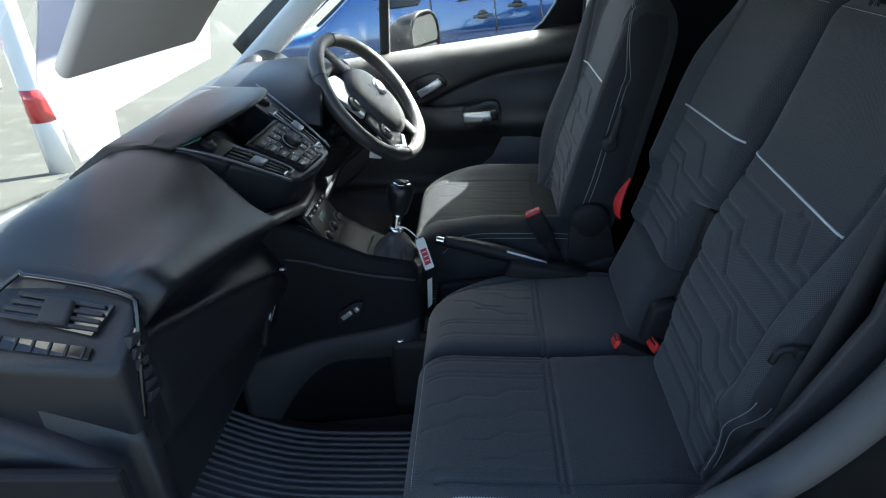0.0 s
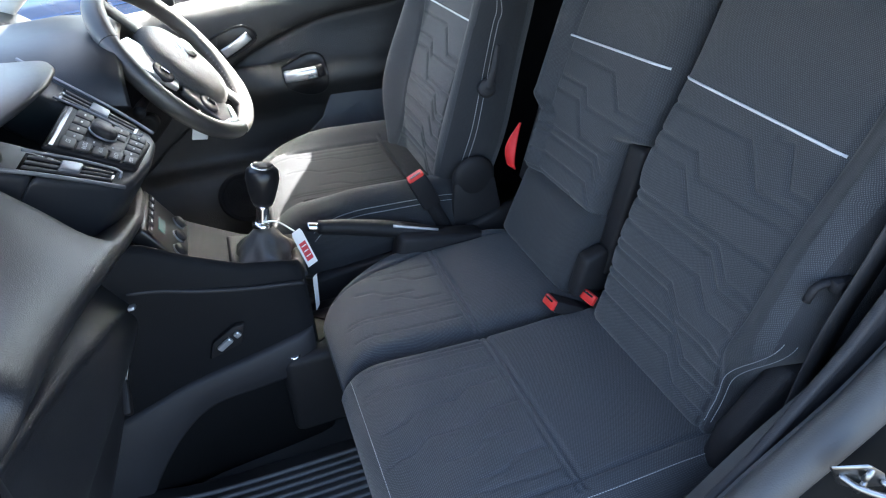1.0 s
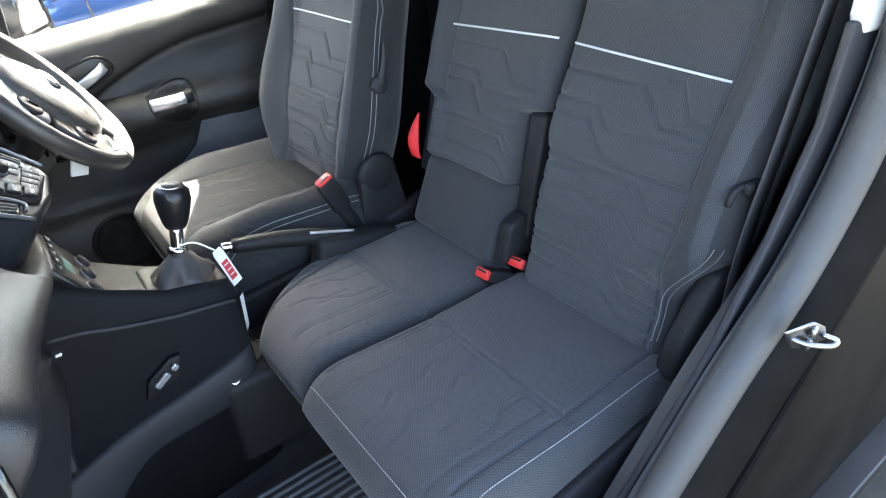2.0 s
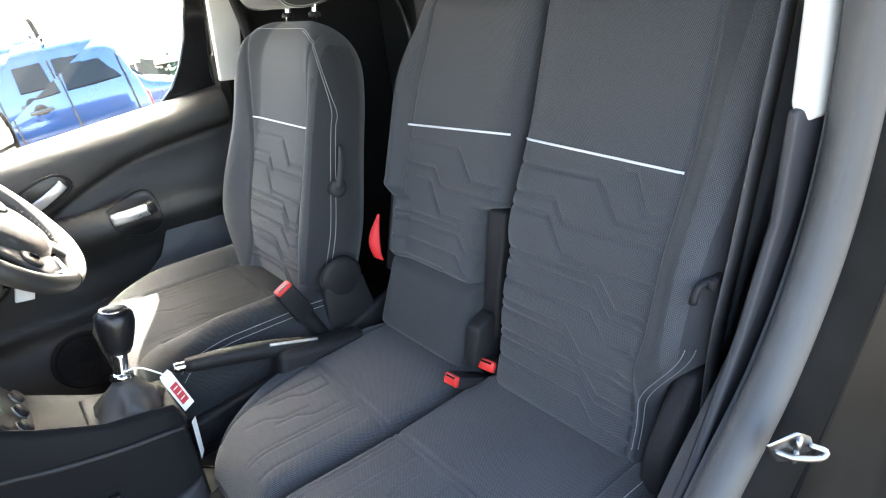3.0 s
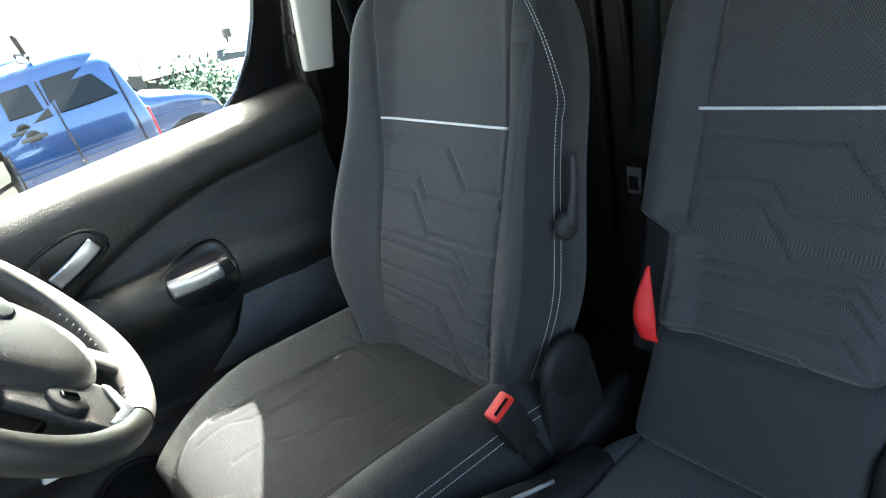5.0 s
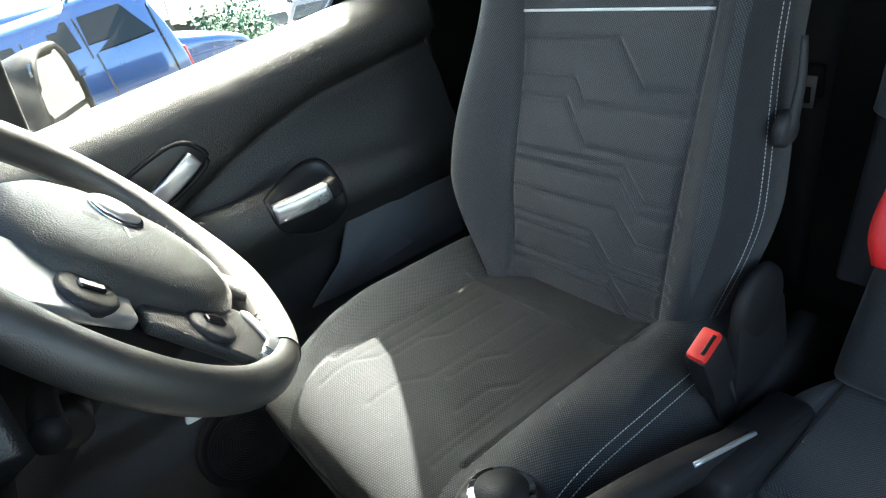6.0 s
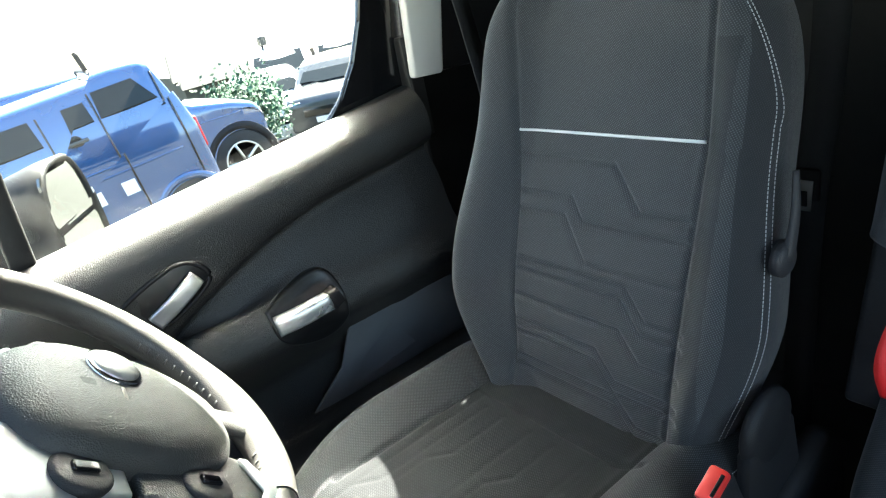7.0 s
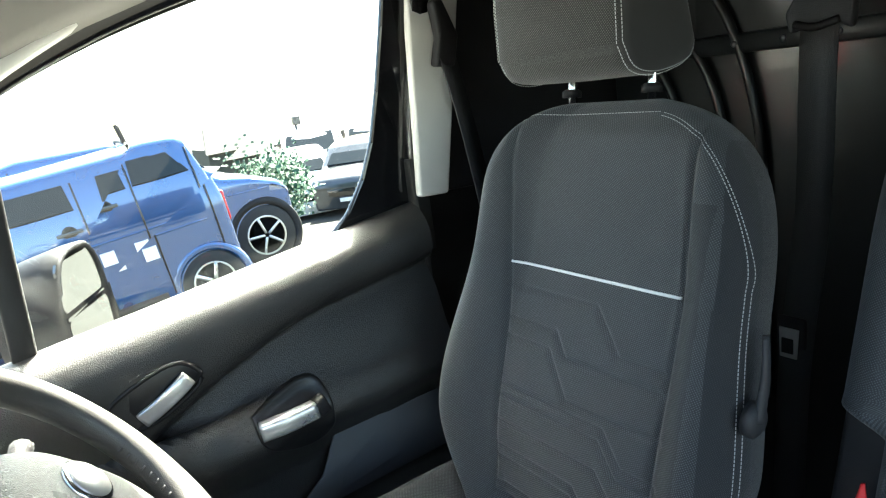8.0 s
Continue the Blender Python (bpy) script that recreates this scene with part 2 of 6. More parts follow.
def part(name, bm, mat, parent=None, label="", smooth=False, category="", kind="", group="", auto=True):
    """Links a bmesh, given in world space, as one mesh object."""
    bmesh.ops.recalc_face_normals(bm, faces=bm.faces)
    me = bpy.data.meshes.new(name)
    if smooth:
        for f in bm.faces:
            f.smooth = True
        if auto:
            for e in bm.edges:
                if len(e.link_faces) == 2 and e.calc_face_angle(0) > 0.7:
                    e.smooth = False
    bm.to_mesh(me)
    bm.free()
    me.materials.append(mat)
    ob = new(name, me)
    if parent is not None:
        ob.parent = parent
        ob.matrix_parent_inverse = WORLD.get(parent, Matrix()).inverted()
    return tagged(ob, label, category, group, kind)


def box(center, size, bevel=0.004, m=None, segs=2, bm=None):
    """A bevelled box, turned by m about its centre."""
    own = bm is None
    b = bmesh.new()
    bmesh.ops.create_cube(b, size=1)
    for v in b.verts:
        v.co = Vector((v.co.x * size[0], v.co.y * size[1], v.co.z * size[2]))
    if bevel > 0:
        bmesh.ops.bevel(b, geom=b.edges[:], offset=min(bevel, min(size) * 0.45), segments=segs, profile=0.5, affect="EDGES")
    for v in b.verts:
        v.co = (m.to_3x3() @ v.co if m else v.co) + Vector(center)
    if own:
        return b
    tmp = bpy.data.meshes.new("tmp")
    b.to_mesh(tmp)
    b.free()
    bm.from_mesh(tmp)
    bpy.data.meshes.remove(tmp)
    return bm


def slab(outline, thick, bevel=0.003, segs=2):
    """An extruded polygon: outline in world space, thick a vector."""
    b = bmesh.new()
    vs = [b.verts.new(p) for p in outline]
    f = b.faces.new(vs)
    r = bmesh.ops.extrude_face_region(b, geom=[f])
    bmesh.ops.translate(b, verts=[v for v in r["geom"] if isinstance(v, bmesh.types.BMVert)], vec=Vector(thick))
    if bevel:
        bmesh.ops.bevel(b, geom=b.edges[:], offset=bevel, segments=segs, profile=0.5, affect="EDGES")
    return b


def loft(rings, caps=True, ring_closed=True):
    """Vertices and faces of a skin over rings of equally many points."""
    n = len(rings[0])
    verts = [p for r in rings for p in r]
    faces = []
    for i in range(len(rings) - 1):
        for j in range(n if ring_closed else n - 1):
            k = (j + 1) % n
            faces.append((i * n + j, i * n + k, (i + 1) * n + k, (i + 1) * n + j))
    if caps and ring_closed:
        faces.append(tuple(range(n - 1, -1, -1)))
        faces.append(tuple(range((len(rings) - 1) * n, len(rings) * n)))
    return verts, faces


def spline(points, n):
    """n points of a smooth line through the given ones."""
    p = np.array([tuple(q) for q in points], float)
    if len(p) == 2:
        return [Vector(p[0] + (p[1] - p[0]) * t) for t in np.linspace(0, 1, n)]
    e = np.vstack([2 * p[0] - p[1], p, 2 * p[-1] - p[-2]])
    seg = np.maximum(np.linalg.norm(np.diff(p, axis=0), axis=1), 1e-6)
    at = np.concatenate([[0], np.cumsum(seg)])
    out = []
    for s in np.linspace(0, at[-1], n):
        i = min(int(np.searchsorted(at, s, side="right")) - 1, len(p) - 2)
        t = (s - at[i]) / seg[i]
        a, b, c, d = e[i], e[i + 1], e[i + 2], e[i + 3]
        out.append(Vector(0.5 * (2 * b + (c - a) * t + (2 * a - 5 * b + 4 * c - d) * t * t + (3 * b - 3 * c + d - a) * t ** 3)))
    return out


def tube(points, radius, n=24, sides=10, flat=1.0, up=(0, 0, 1)):
    """A round or flattened rod along a smooth line; radius a number or a function of 0..1."""
    line = spline(points, n)
    rings, u0 = [], Vector(up)
    for i, p in enumerate(line):
        d = (line[min(i + 1, n - 1)] - line[max(i - 1, 0)]).normalized()
        s = d.cross(u0)
        s = s.normalized() if s.length > 1e-4 else d.orthogonal().normalized()
        w = s.cross(d).normalized()
        r = radius(i / (n - 1)) if callable(radius) else radius
        rings.append([p + (s * math.cos(a) + w * math.sin(a) * flat) * r for a in np.linspace(0, 2 * math.pi, sides, endpoint=False)])
    return loft(rings)


def strap(points, width, side, thick=0.0015, n=30):
    """A flat woven strap along a smooth line; side: the direction of its width, or one per end."""
    line = spline(points, n)
    sides = [Vector(side)] * n if not isinstance(side, list) else [Vector(side[0]).lerp(Vector(side[1]), i / (n - 1)) for i in range(n)]
    rings = []
    for i, p in enumerate(line):
        d = (line[min(i + 1, n - 1)] - line[max(i - 1, 0)]).normalized()
        s = (sides[i] - d * sides[i].dot(d)).normalized() * width / 2
        w = s.cross(d).normalized() * thick / 2
        rings.append([p - s - w, p + s - w, p + s + w, p - s + w])
    return loft(rings)


def turned(profile, at, axis, n=24):
    """A body of revolution: profile of (radius, height) along axis from at."""
    a = Vector(axis).normalized()
    s = a.orthogonal().normalized()
    w = a.cross(s)
    rings = [[Vector(at) + a * h + (s * math.cos(q) + w * math.sin(q)) * max(r, 1e-4) for q in np.linspace(0, 2 * math.pi, n, endpoint=False)] for r, h in profile]
    return loft(rings)


def stitches(points, normals, length=0.0029, gap=0.0014, width=0.00075, lift=0.0005):
    """A row of sewn thread dashes along a line on a surface."""
    pts = [Vector(p) for p in points]
    seg = [(pts[i + 1] - pts[i]).length for i in range(len(pts) - 1)]
    at = np.concatenate([[0], np.cumsum(seg)])
    pos = lambda s: np.array([np.interp(s, at, [p[k] for p in pts]) for k in range(3)])
    nor = lambda s: np.array([np.interp(s, at, [q[k] for q in normals]) for k in range(3)])
    verts, faces, s = [], [], 0.0
    while s + length < at[-1]:
        a, b = Vector(pos(s)), Vector(pos(s + length))
        nn = Vector(nor(s + length / 2)).normalized()
        d = (b - a).normalized()
        w = d.cross(nn).normalized() * width / 2
        up = nn * lift
        k = len(verts)
        verts += [a - w - up, a + w - up, b + w - up, b - w - up, a - w * 0.6 + up, a + w * 0.6 + up, b + w * 0.6 + up, b - w * 0.6 + up]
        faces += [(k + 4, k + 5, k + 6, k + 7), (k, k + 1, k + 5, k + 4), (k + 1, k + 2, k + 6, k + 5), (k + 2, k + 3, k + 7, k + 6), (k + 3, k, k + 4, k + 7)]
        s += length + gap
    return verts, faces


# ---- seats ----
def smooth(a, b, x):
    t = np.clip((x - a) / (b - a), 0, 1)
    return t * t * (3 - 2 * t)


def groove(Y, S, lines):
    """Depth of sewn grooves at local places Y, S; lines of (points, depth, width)."""
    out = np.zeros_like(Y)
    for pts, depth, width in lines:
        best = np.full(Y.shape, 9.0)
        for (ya, sa), (yb, sb) in zip(pts[:-1], pts[1:]):
            dy, ds = yb - ya, sb - sa
            t = np.clip(((Y - ya) * dy + (S - sa) * ds) / (dy * dy + ds * ds + 1e-12), 0, 1)
            best = np.minimum(best, np.hypot(Y - ya - t * dy, S - sa - t * ds))
        out = np.maximum(out, depth * np.exp(-(best / width) ** 2))
    return out


class Pillow:
    """An upholstered pad: across y, along B, standing out along N."""

    def __init__(self, origin, along, normal, length, low, high, front, back, r0, r1, n=8.0, q=2.2, lines=()):
        self.o, self.b, self.n = Vector(origin), Vector(along).normalized(), Vector(normal).normalized()
        self.len, self.low, self.high, self.front, self.back = length, low, high, front, back
        self.r0, self.r1, self.pn, self.pq, self.lines = r0, r1, n, q, lines

    def height(self, a, s, grooves=True):
        lo, hi = self.low(s), self.high(s)
        e = np.ones_like(s)
        if self.r0:
            e = e * (1 - np.clip((self.r0 - s) / self.r0, 0, 1) ** 2.4) ** 0.5
        if self.r1:
            e = e * (1 - np.clip((s - self.len + self.r1) / self.r1, 0, 1) ** 2.4) ** 0.5
        m = np.clip(1 - np.abs(a) ** self.pn, 0, 1) ** (1 / self.pq)
        y = lo + (a + 1) / 2 * (hi - lo)
        g = groove(y, s, self.lines) if grooves and self.lines else 0
        return y, self.front(a, s) * m * e - g * np.minimum(m * e * 2, 1), self.back(a, s) * m * e

    def at(self, y, s, lift=0.0):
        """The place on the front at world y and distance s along."""
        y, s = np.atleast_1d(np.array(y, float)), np.atleast_1d(np.array(s, float))
        s = np.broadcast_to(s, y.shape).copy() if s.shape != y.shape and len(s) == 1 else s
        y = np.broadcast_to(y, s.shape).copy() if y.shape != s.shape else y
        lo, hi = self.low(s), self.high(s)
        a = np.clip(2 * (y - lo) / (hi - lo) - 1, -1, 1)
        _, h, _ = self.height(a, s)
        return [Vector((0, yy, 0)) + Vector((self.o.x, 0, self.o.z)) + self.b * ss + self.n * (hh + lift) for yy, ss, hh in zip(y, s, h)]

    def mesh(self, nf=90, ns=120):
        self.uv = []
        t = np.linspace(-1, 1, nf)
        a = np.sign(t) * (1 - (1 - np.abs(t)) ** 1.35)
        s = np.linspace(0, 1, ns)
        s = self.len * (0.85 * s + 0.15 * (1 - np.cos(np.pi * s)) / 2)
        A, S = np.meshgrid(a, s)
        Y, H, K = self.height(A, S)
        ab = np.linspace(0.96, -0.96, 16)
        A2, S2 = np.meshgrid(ab, s)
        Y2, _, K2 = self.height(A2, S2)
        rings = []
        ob, nn, oo = np.array(self.b), np.array(self.n), np.array((self.o.x, 0, self.o.z))
        for i in range(ns):
            f = oo + ob * s[i] + nn * H[i][:, None] + np.array((0, 1, 0)) * Y[i][:, None]
            k = oo + ob * s[i] - nn * K2[i][:, None] + np.array((0, 1, 0)) * Y2[i][:, None]
            rings.append([tuple(p) for p in np.vstack([f, k])])
            arc = np.concatenate([[0], np.cumsum(np.linalg.norm(np.diff(f, axis=0), axis=1))])
            self.uv += [(u - arc[-1] / 2, s[i]) for u in arc] + [(y, s[i] + 0.5) for y in Y2[i]]
        return loft(rings)


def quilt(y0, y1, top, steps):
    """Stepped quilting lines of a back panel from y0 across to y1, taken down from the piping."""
    out = []
    for u0, v, ua, ub, drop in steps:
        f = lambda u: y0 + (y1 - y0) * u
        out.append(([(f(u0), top - v), (f(ua), top - v), (f(ub), top - v - drop), (f(1.0), top - v - drop)], 0.0046, 0.0036))
    return out


STEPS = [(0, 0.033, 0.57, 0.73, 0.052), (0, 0.078, 0.34, 0.42, 0.030), (0, 0.104, 0.31, 0.46, 0.055), (0, 0.173, 0.70, 0.82, 0.036), (0, 0.189, 0.68, 0.80, 0.036),
         (0, 0.226, 0.68, 0.80, 0.036), (0, 0.262, 0.55, 0.66, 0.036), (0, 0.278, 0.54, 0.65, 0.036), (0, 0.318, 0.66, 0.77, 0.034), (0, 0.334, 0.65, 0.76, 0.034), (0, 0.370, 0.66, 0.77, 0.030)]
CORNER = [(0.70, 0.016, 0.77, 0.87, 0.050)]


def reclined(deg):
    r = radians(deg)
    return (math.sin(r), 0, math.cos(r)), (-math.cos(r), 0, math.sin(r))


def const(v):
    return lambda s: np.full(np.shape(s), v, float)


def seam_row(pad, ys, ss, name, parent, lift=0.0008):
    pts = pad.at(ys, ss, lift)
    return obj(name, *stitches(pts, [pad.n] * len(pts)), THREAD, parent, smooth=False)


def plain_band(ob, nf, nb, inside, cloth=FABRIC_SMOOTH):
    """Gives the front faces in a band the smooth side cloth."""
    me = ob.data
    me.materials.append(cloth)
    n = nf + nb
    for i, p in enumerate(me.polygons):
        if len(p.vertices) == 4 and i % n < nf and inside(p.center.y, p.center.z):
            p.material_index = 1


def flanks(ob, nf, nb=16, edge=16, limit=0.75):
    """Gives the faces that look sideways a darker weave."""
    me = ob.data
    me.materials.append(SIDE_WEAVE)
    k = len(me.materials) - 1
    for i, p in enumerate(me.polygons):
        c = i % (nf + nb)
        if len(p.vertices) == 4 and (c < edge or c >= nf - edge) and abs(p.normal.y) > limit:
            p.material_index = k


def headrest(parent, yc, half, x, z, tall=0.185, deep=0.135, stem=0.07):
    """A padded headrest with sewn side panels, on two steel posts."""
    prof = [(0.000, 0.035), (0.006, 0.12), (0.026, 0.168), (0.055, 0.183), (0.085, 0.172), (0.105, 0.130), (0.128, 0.045), (0.132, 0.018), (0.115, 0.003), (0.06, -0.004), (0.018, 0.006)]
    side = spline([(x + px * deep / 0.135, 0, z + pz * tall / 0.185) for px, pz in prof + prof[:1]], 49)[:-1]
    mid = sum(side, Vector()) / len(side)
    rings = []
    for y, k in ((-1, 0.55), (-0.995, 0.80), (-0.97, 0.93), (-0.92, 0.985), (-0.8, 1.0), (-0.4, 1.01), (0, 1.015), (0.4, 1.01), (0.8, 1.0), (0.92, 0.985), (0.97, 0.93), (0.995, 0.80), (1, 0.55)):
        rings.append([mid + (p - mid) * k + Vector((0, yc + y * half, 0)) for p in side])
    run = np.concatenate([[0], np.cumsum([(side[i + 1] - side[i]).length for i in range(len(side) - 1)])])
    across = np.concatenate([[0], np.cumsum([max((rings[i + 1][0] - rings[i][0]).length, 0.001) for i in range(len(rings) - 1)])])
    pad = obj("headrest", *loft(rings), HEAD_FABRIC, parent, uv=[(a, r) for a in across for r in run])
    pad.data.materials.append(HEAD_SIDE)
    for p in pad.data.polygons:
        if abs(p.center.y - yc) > 0.93 * half:
            p.material_index = 1
    for sgn in (-1, 1):
        for k, o in ((0.955, 0.955), (1.0, 0.90)):
            line = [mid + (p - mid) * (k + 0.012) + Vector((0, yc + sgn * half * o, 0)) for p in side + side[:1]]
            nor = [(p - mid).normalized() for p in side + side[:1]]
            obj("stitching", *stitches(line, nor), THREAD, pad, smooth=False)
    for dy in (-0.066, 0.066):
        a = Vector((x + stem, yc + dy, z + 0.05))
        post = obj("headrest_post", *tube([a, a - Vector((0.012, 0, 0.09))], 0.0065, 6, 12), CHROME, parent)
        obj("post_guide", *turned([(0.013, 0), (0.013, 0.008), (0.009, 0.011)], a - Vector((0.012, 0, 0.078)), (0.15, 0, 1), 16), PLASTIC, parent)
    return pad


def buckle(parent, at, aim, name="seat_belt_buckle", wide=(0, 1, 0)):
    """A black buckle head with a red release button."""
    d = Vector(aim).normalized()
    s = (Vector(wide) - d * d.dot(Vector(wide))).normalized()
    w = s.cross(d)
    m = Matrix((s, w, d)).transposed()
    body = part(name, box(Vector(at) - d * 0.04, (0.042, 0.024, 0.085), 0.006, m), PLASTIC, parent, smooth=True)
    part("release_button", box(Vector(at) + d * 0.001, (0.036, 0.020, 0.014), 0.004, m), RED, body, "red release button", smooth=True)
    part("buckle_slot", box(Vector(at) + d * 0.0075 + w * 0.0055, (0.024, 0.0035, 0.003), 0.0005, m), GLOSS_BLACK, body)
    obj("stalk", *strap([Vector(at) - d * 0.08, Vector(at) - d * 0.20], 0.03, s, 0.006), PLASTIC, body)
    return body


def driver_seat():
    t = thing("car_seat", (-0.1, 0.345, 0.47), "black woven driver seat with silver piping and white double stitching", "car seat")
    B, N = reclined(13.5)
    shoulder = lambda s: (1 - np.clip((s - 0.41) / 0.238, 0, 0.985) ** 3.0) ** 0.36
    lo = lambda s: 0.330 - (0.205 + 0.012 * smooth(0.42, 0.22, s) - 0.050 * smooth(0.24, 0.0, s)) * shoulder(s)
    hi = lambda s: 0.330 + (0.192 + 0.056 * smooth(0.50, 0.22, s) - 0.100 * smooth(0.21, 0.0, s)) * shoulder(s)
    y0, y1 = 0.440, 0.181
    seams = [([(0.437, 0.02), (0.442, 0.2), (0.442, 0.42), (0.440, 0.56), (0.432, 0.66)], 0.005, 0.004),
             ([(0.200, 0.02), (0.188, 0.2), (0.179, 0.42), (0.184, 0.56), (0.195, 0.66)], 0.005, 0.004)]
    top = 0.430
    back = Pillow((-0.036, 0, 0.772), B, N, 0.645, lo, hi,
                  lambda a, s: 0.050 + 0.046 * smooth(0.42, 0.84, a) + 0.034 * smooth(0.66, 0.94, -a) * smooth(0.66, 0.42, s) + 0.02 * smooth(0.0, 0.2, s) * smooth(0.45, 0.2, s),
                  lambda a, s: 0.085 + 0 * s, 0.03, 0.11, 7.0, 2.2, quilt(y0, y1, top, STEPS) + seams)
    bk = obj("backrest", *back.mesh(220, 250), FABRIC, t, uv=back.uv)
    plain_band(bk, 220, 16, lambda y, z: 0.152 < y < 0.180 and z < 1.30)
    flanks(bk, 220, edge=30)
    ys = np.linspace(y0, y1, 24)
    obj("piping", *tube(back.at(ys, top, 0.001), 0.0019, 40, 6), PIPE, bk, "silver piping line across the backrest")
    for k in (0, 0.006):
        th = np.linspace(0.0, 1.42, 44)
        ss = np.concatenate([np.linspace(0.06, 0.445, 44), 0.45 + (0.178 - k * 0.6) * np.sin(th)])
        yy = np.concatenate([lo(ss[:44]) + 0.0006 + k * 0.22, 0.260 - (0.1342 - k * 0.22) * np.cos(th)])
        seam_row(back, yy, ss, "stitching", bk)
    yy = np.linspace(0.243, 0.455, 30)
    seam_row(back, yy, 0.627 - 0.010 * smooth(0.42, 0.455, yy), "stitching", bk)
    headrest(t, 0.366, 0.108, 0.048, 1.432, stem=0.108)
    # cushion, its cloths darker than the backrest's to carry its shade
    clo = lambda s: np.full(np.shape(s), 0.100) + 0.03 * smooth(0.36, 0.50, s)
    chi = lambda s: np.full(np.shape(s), 0.595) - 0.03 * smooth(0.36, 0.50, s)
    cl = [([(0.475, 0.02), (0.475, 0.42)], 0.005, 0.004), ([(0.205, 0.02), (0.205, 0.42)], 0.005, 0.004), ([(0.19, 0.175), (0.49, 0.175)], 0.006, 0.004)]
    for y, a in ((0.255, 0.30), (0.305, 0.27), (0.345, 0.36), (0.395, 0.29), (0.430, 0.38)):
        cl.append(([(y, 0.20), (y, a), (y + 0.020, a + 0.028), (y + 0.020, a + 0.075)], 0.0016, 0.0034))
    for y in (0.235, 0.245, 0.452):
        cl.append(([(y, 0.185), (y, 0.44)], 0.0012, 0.0032))
    cush = Pillow((0.045, 0, 0.762), (-1, 0, 0.035), (0.045, 0, 1), 0.505, clo, chi,
                  lambda a, s: 0.085 + 0.042 * smooth(0.48, 0.78, np.abs(a)) * smooth(0.5, 0.3, s) - 0.02 * smooth(0.15, 0.0, s), lambda a, s: 0.10 + 0 * s, 0.03, 0.10, 7.0, 2.0, cl)
    cu = obj("seat_cushion", *cush.mesh(200, 190), BOLSTER_SHADED, t, uv=cush.uv)
    plain_band(cu, 200, 16, lambda y, z: 0.205 < y < 0.475, INSERT_SHADED)
    for k in (0, 0.006):
        ss = np.linspace(0.06, 0.42, 40)
        seam_row(cush, 0.116 + k + 0 * ss, ss, "stitching", cu)
    # plastic side trim, recliner cover and lever
    sv = [(-0.41, 0.088, 0.60), (-0.39, 0.088, 0.735), (-0.1, 0.088, 0.765), (0.10, 0.088, 0.82), (0.16, 0.088, 0.76), (0.16, 0.088, 0.60)]
    part("side_trim", slab(sv, (0, 0.03, 0), 0.012, 3), PLASTIC, t, smooth=True)
    sv2 = [(x, y + 0.495, z) for x, y, z in sv]
    part("side_trim", slab(sv2, (0, 0.03, 0), 0.012, 3), PLASTIC, t, smooth=True)
    disc = [(0.0, 0), (0.044, 0.0), (0.050, 0.005), (0.047, 0.012), (0.036, 0.016), (0.0, 0.017)]
    obj("recliner_cover", *turned([(r, h) for r, h in disc], (-0.012, 0.116, 0.890), (0, -1, 0), 32), PLASTIC, t)
    part("recliner_cover_lower", slab([(-0.07, 0.100, 0.72), (-0.061, 0.100, 0.885), (0.036, 0.100, 0.885), (0.07, 0.100, 0.72)], (0, 0.018, 0), 0.007), PLASTIC, t, smooth=True)
    lever = obj("backrest_lever", *turned([(0.0, 0), (0.019, 0), (0.019, 0.008), (0.014, 0.012), (0.0, 0.013)], (0.020, 0.112, 1.085), (0, -1, 0), 24), PLASTIC_GREY, t, "black plastic recliner lever")
    obj("lever_arm", *tube([(0.020, 0.102, 1.085), (0.034, 0.102, 1.130), (0.043, 0.106, 1.170)], lambda k: 0.009 - 0.004 * k, 14, 10, 0.6, (0, 1, 0)), PLASTIC_GREY, lever)
    part("seat_base", box((-0.13, 0.345, 0.595), (0.44, 0.40, 0.20), 0.02), PLASTIC, t, smooth=True)
    for y in (0.17, 0.52):
        part("seat_rail", box((-0.13, y, 0.483), (0.56, 0.035, 0.03), 0.004), STEEL, t)
    buckle(t, (-0.150, 0.088, 0.928), (-0.45, -0.08, 1), wide=(0.9, 0, 0.45))
    return t


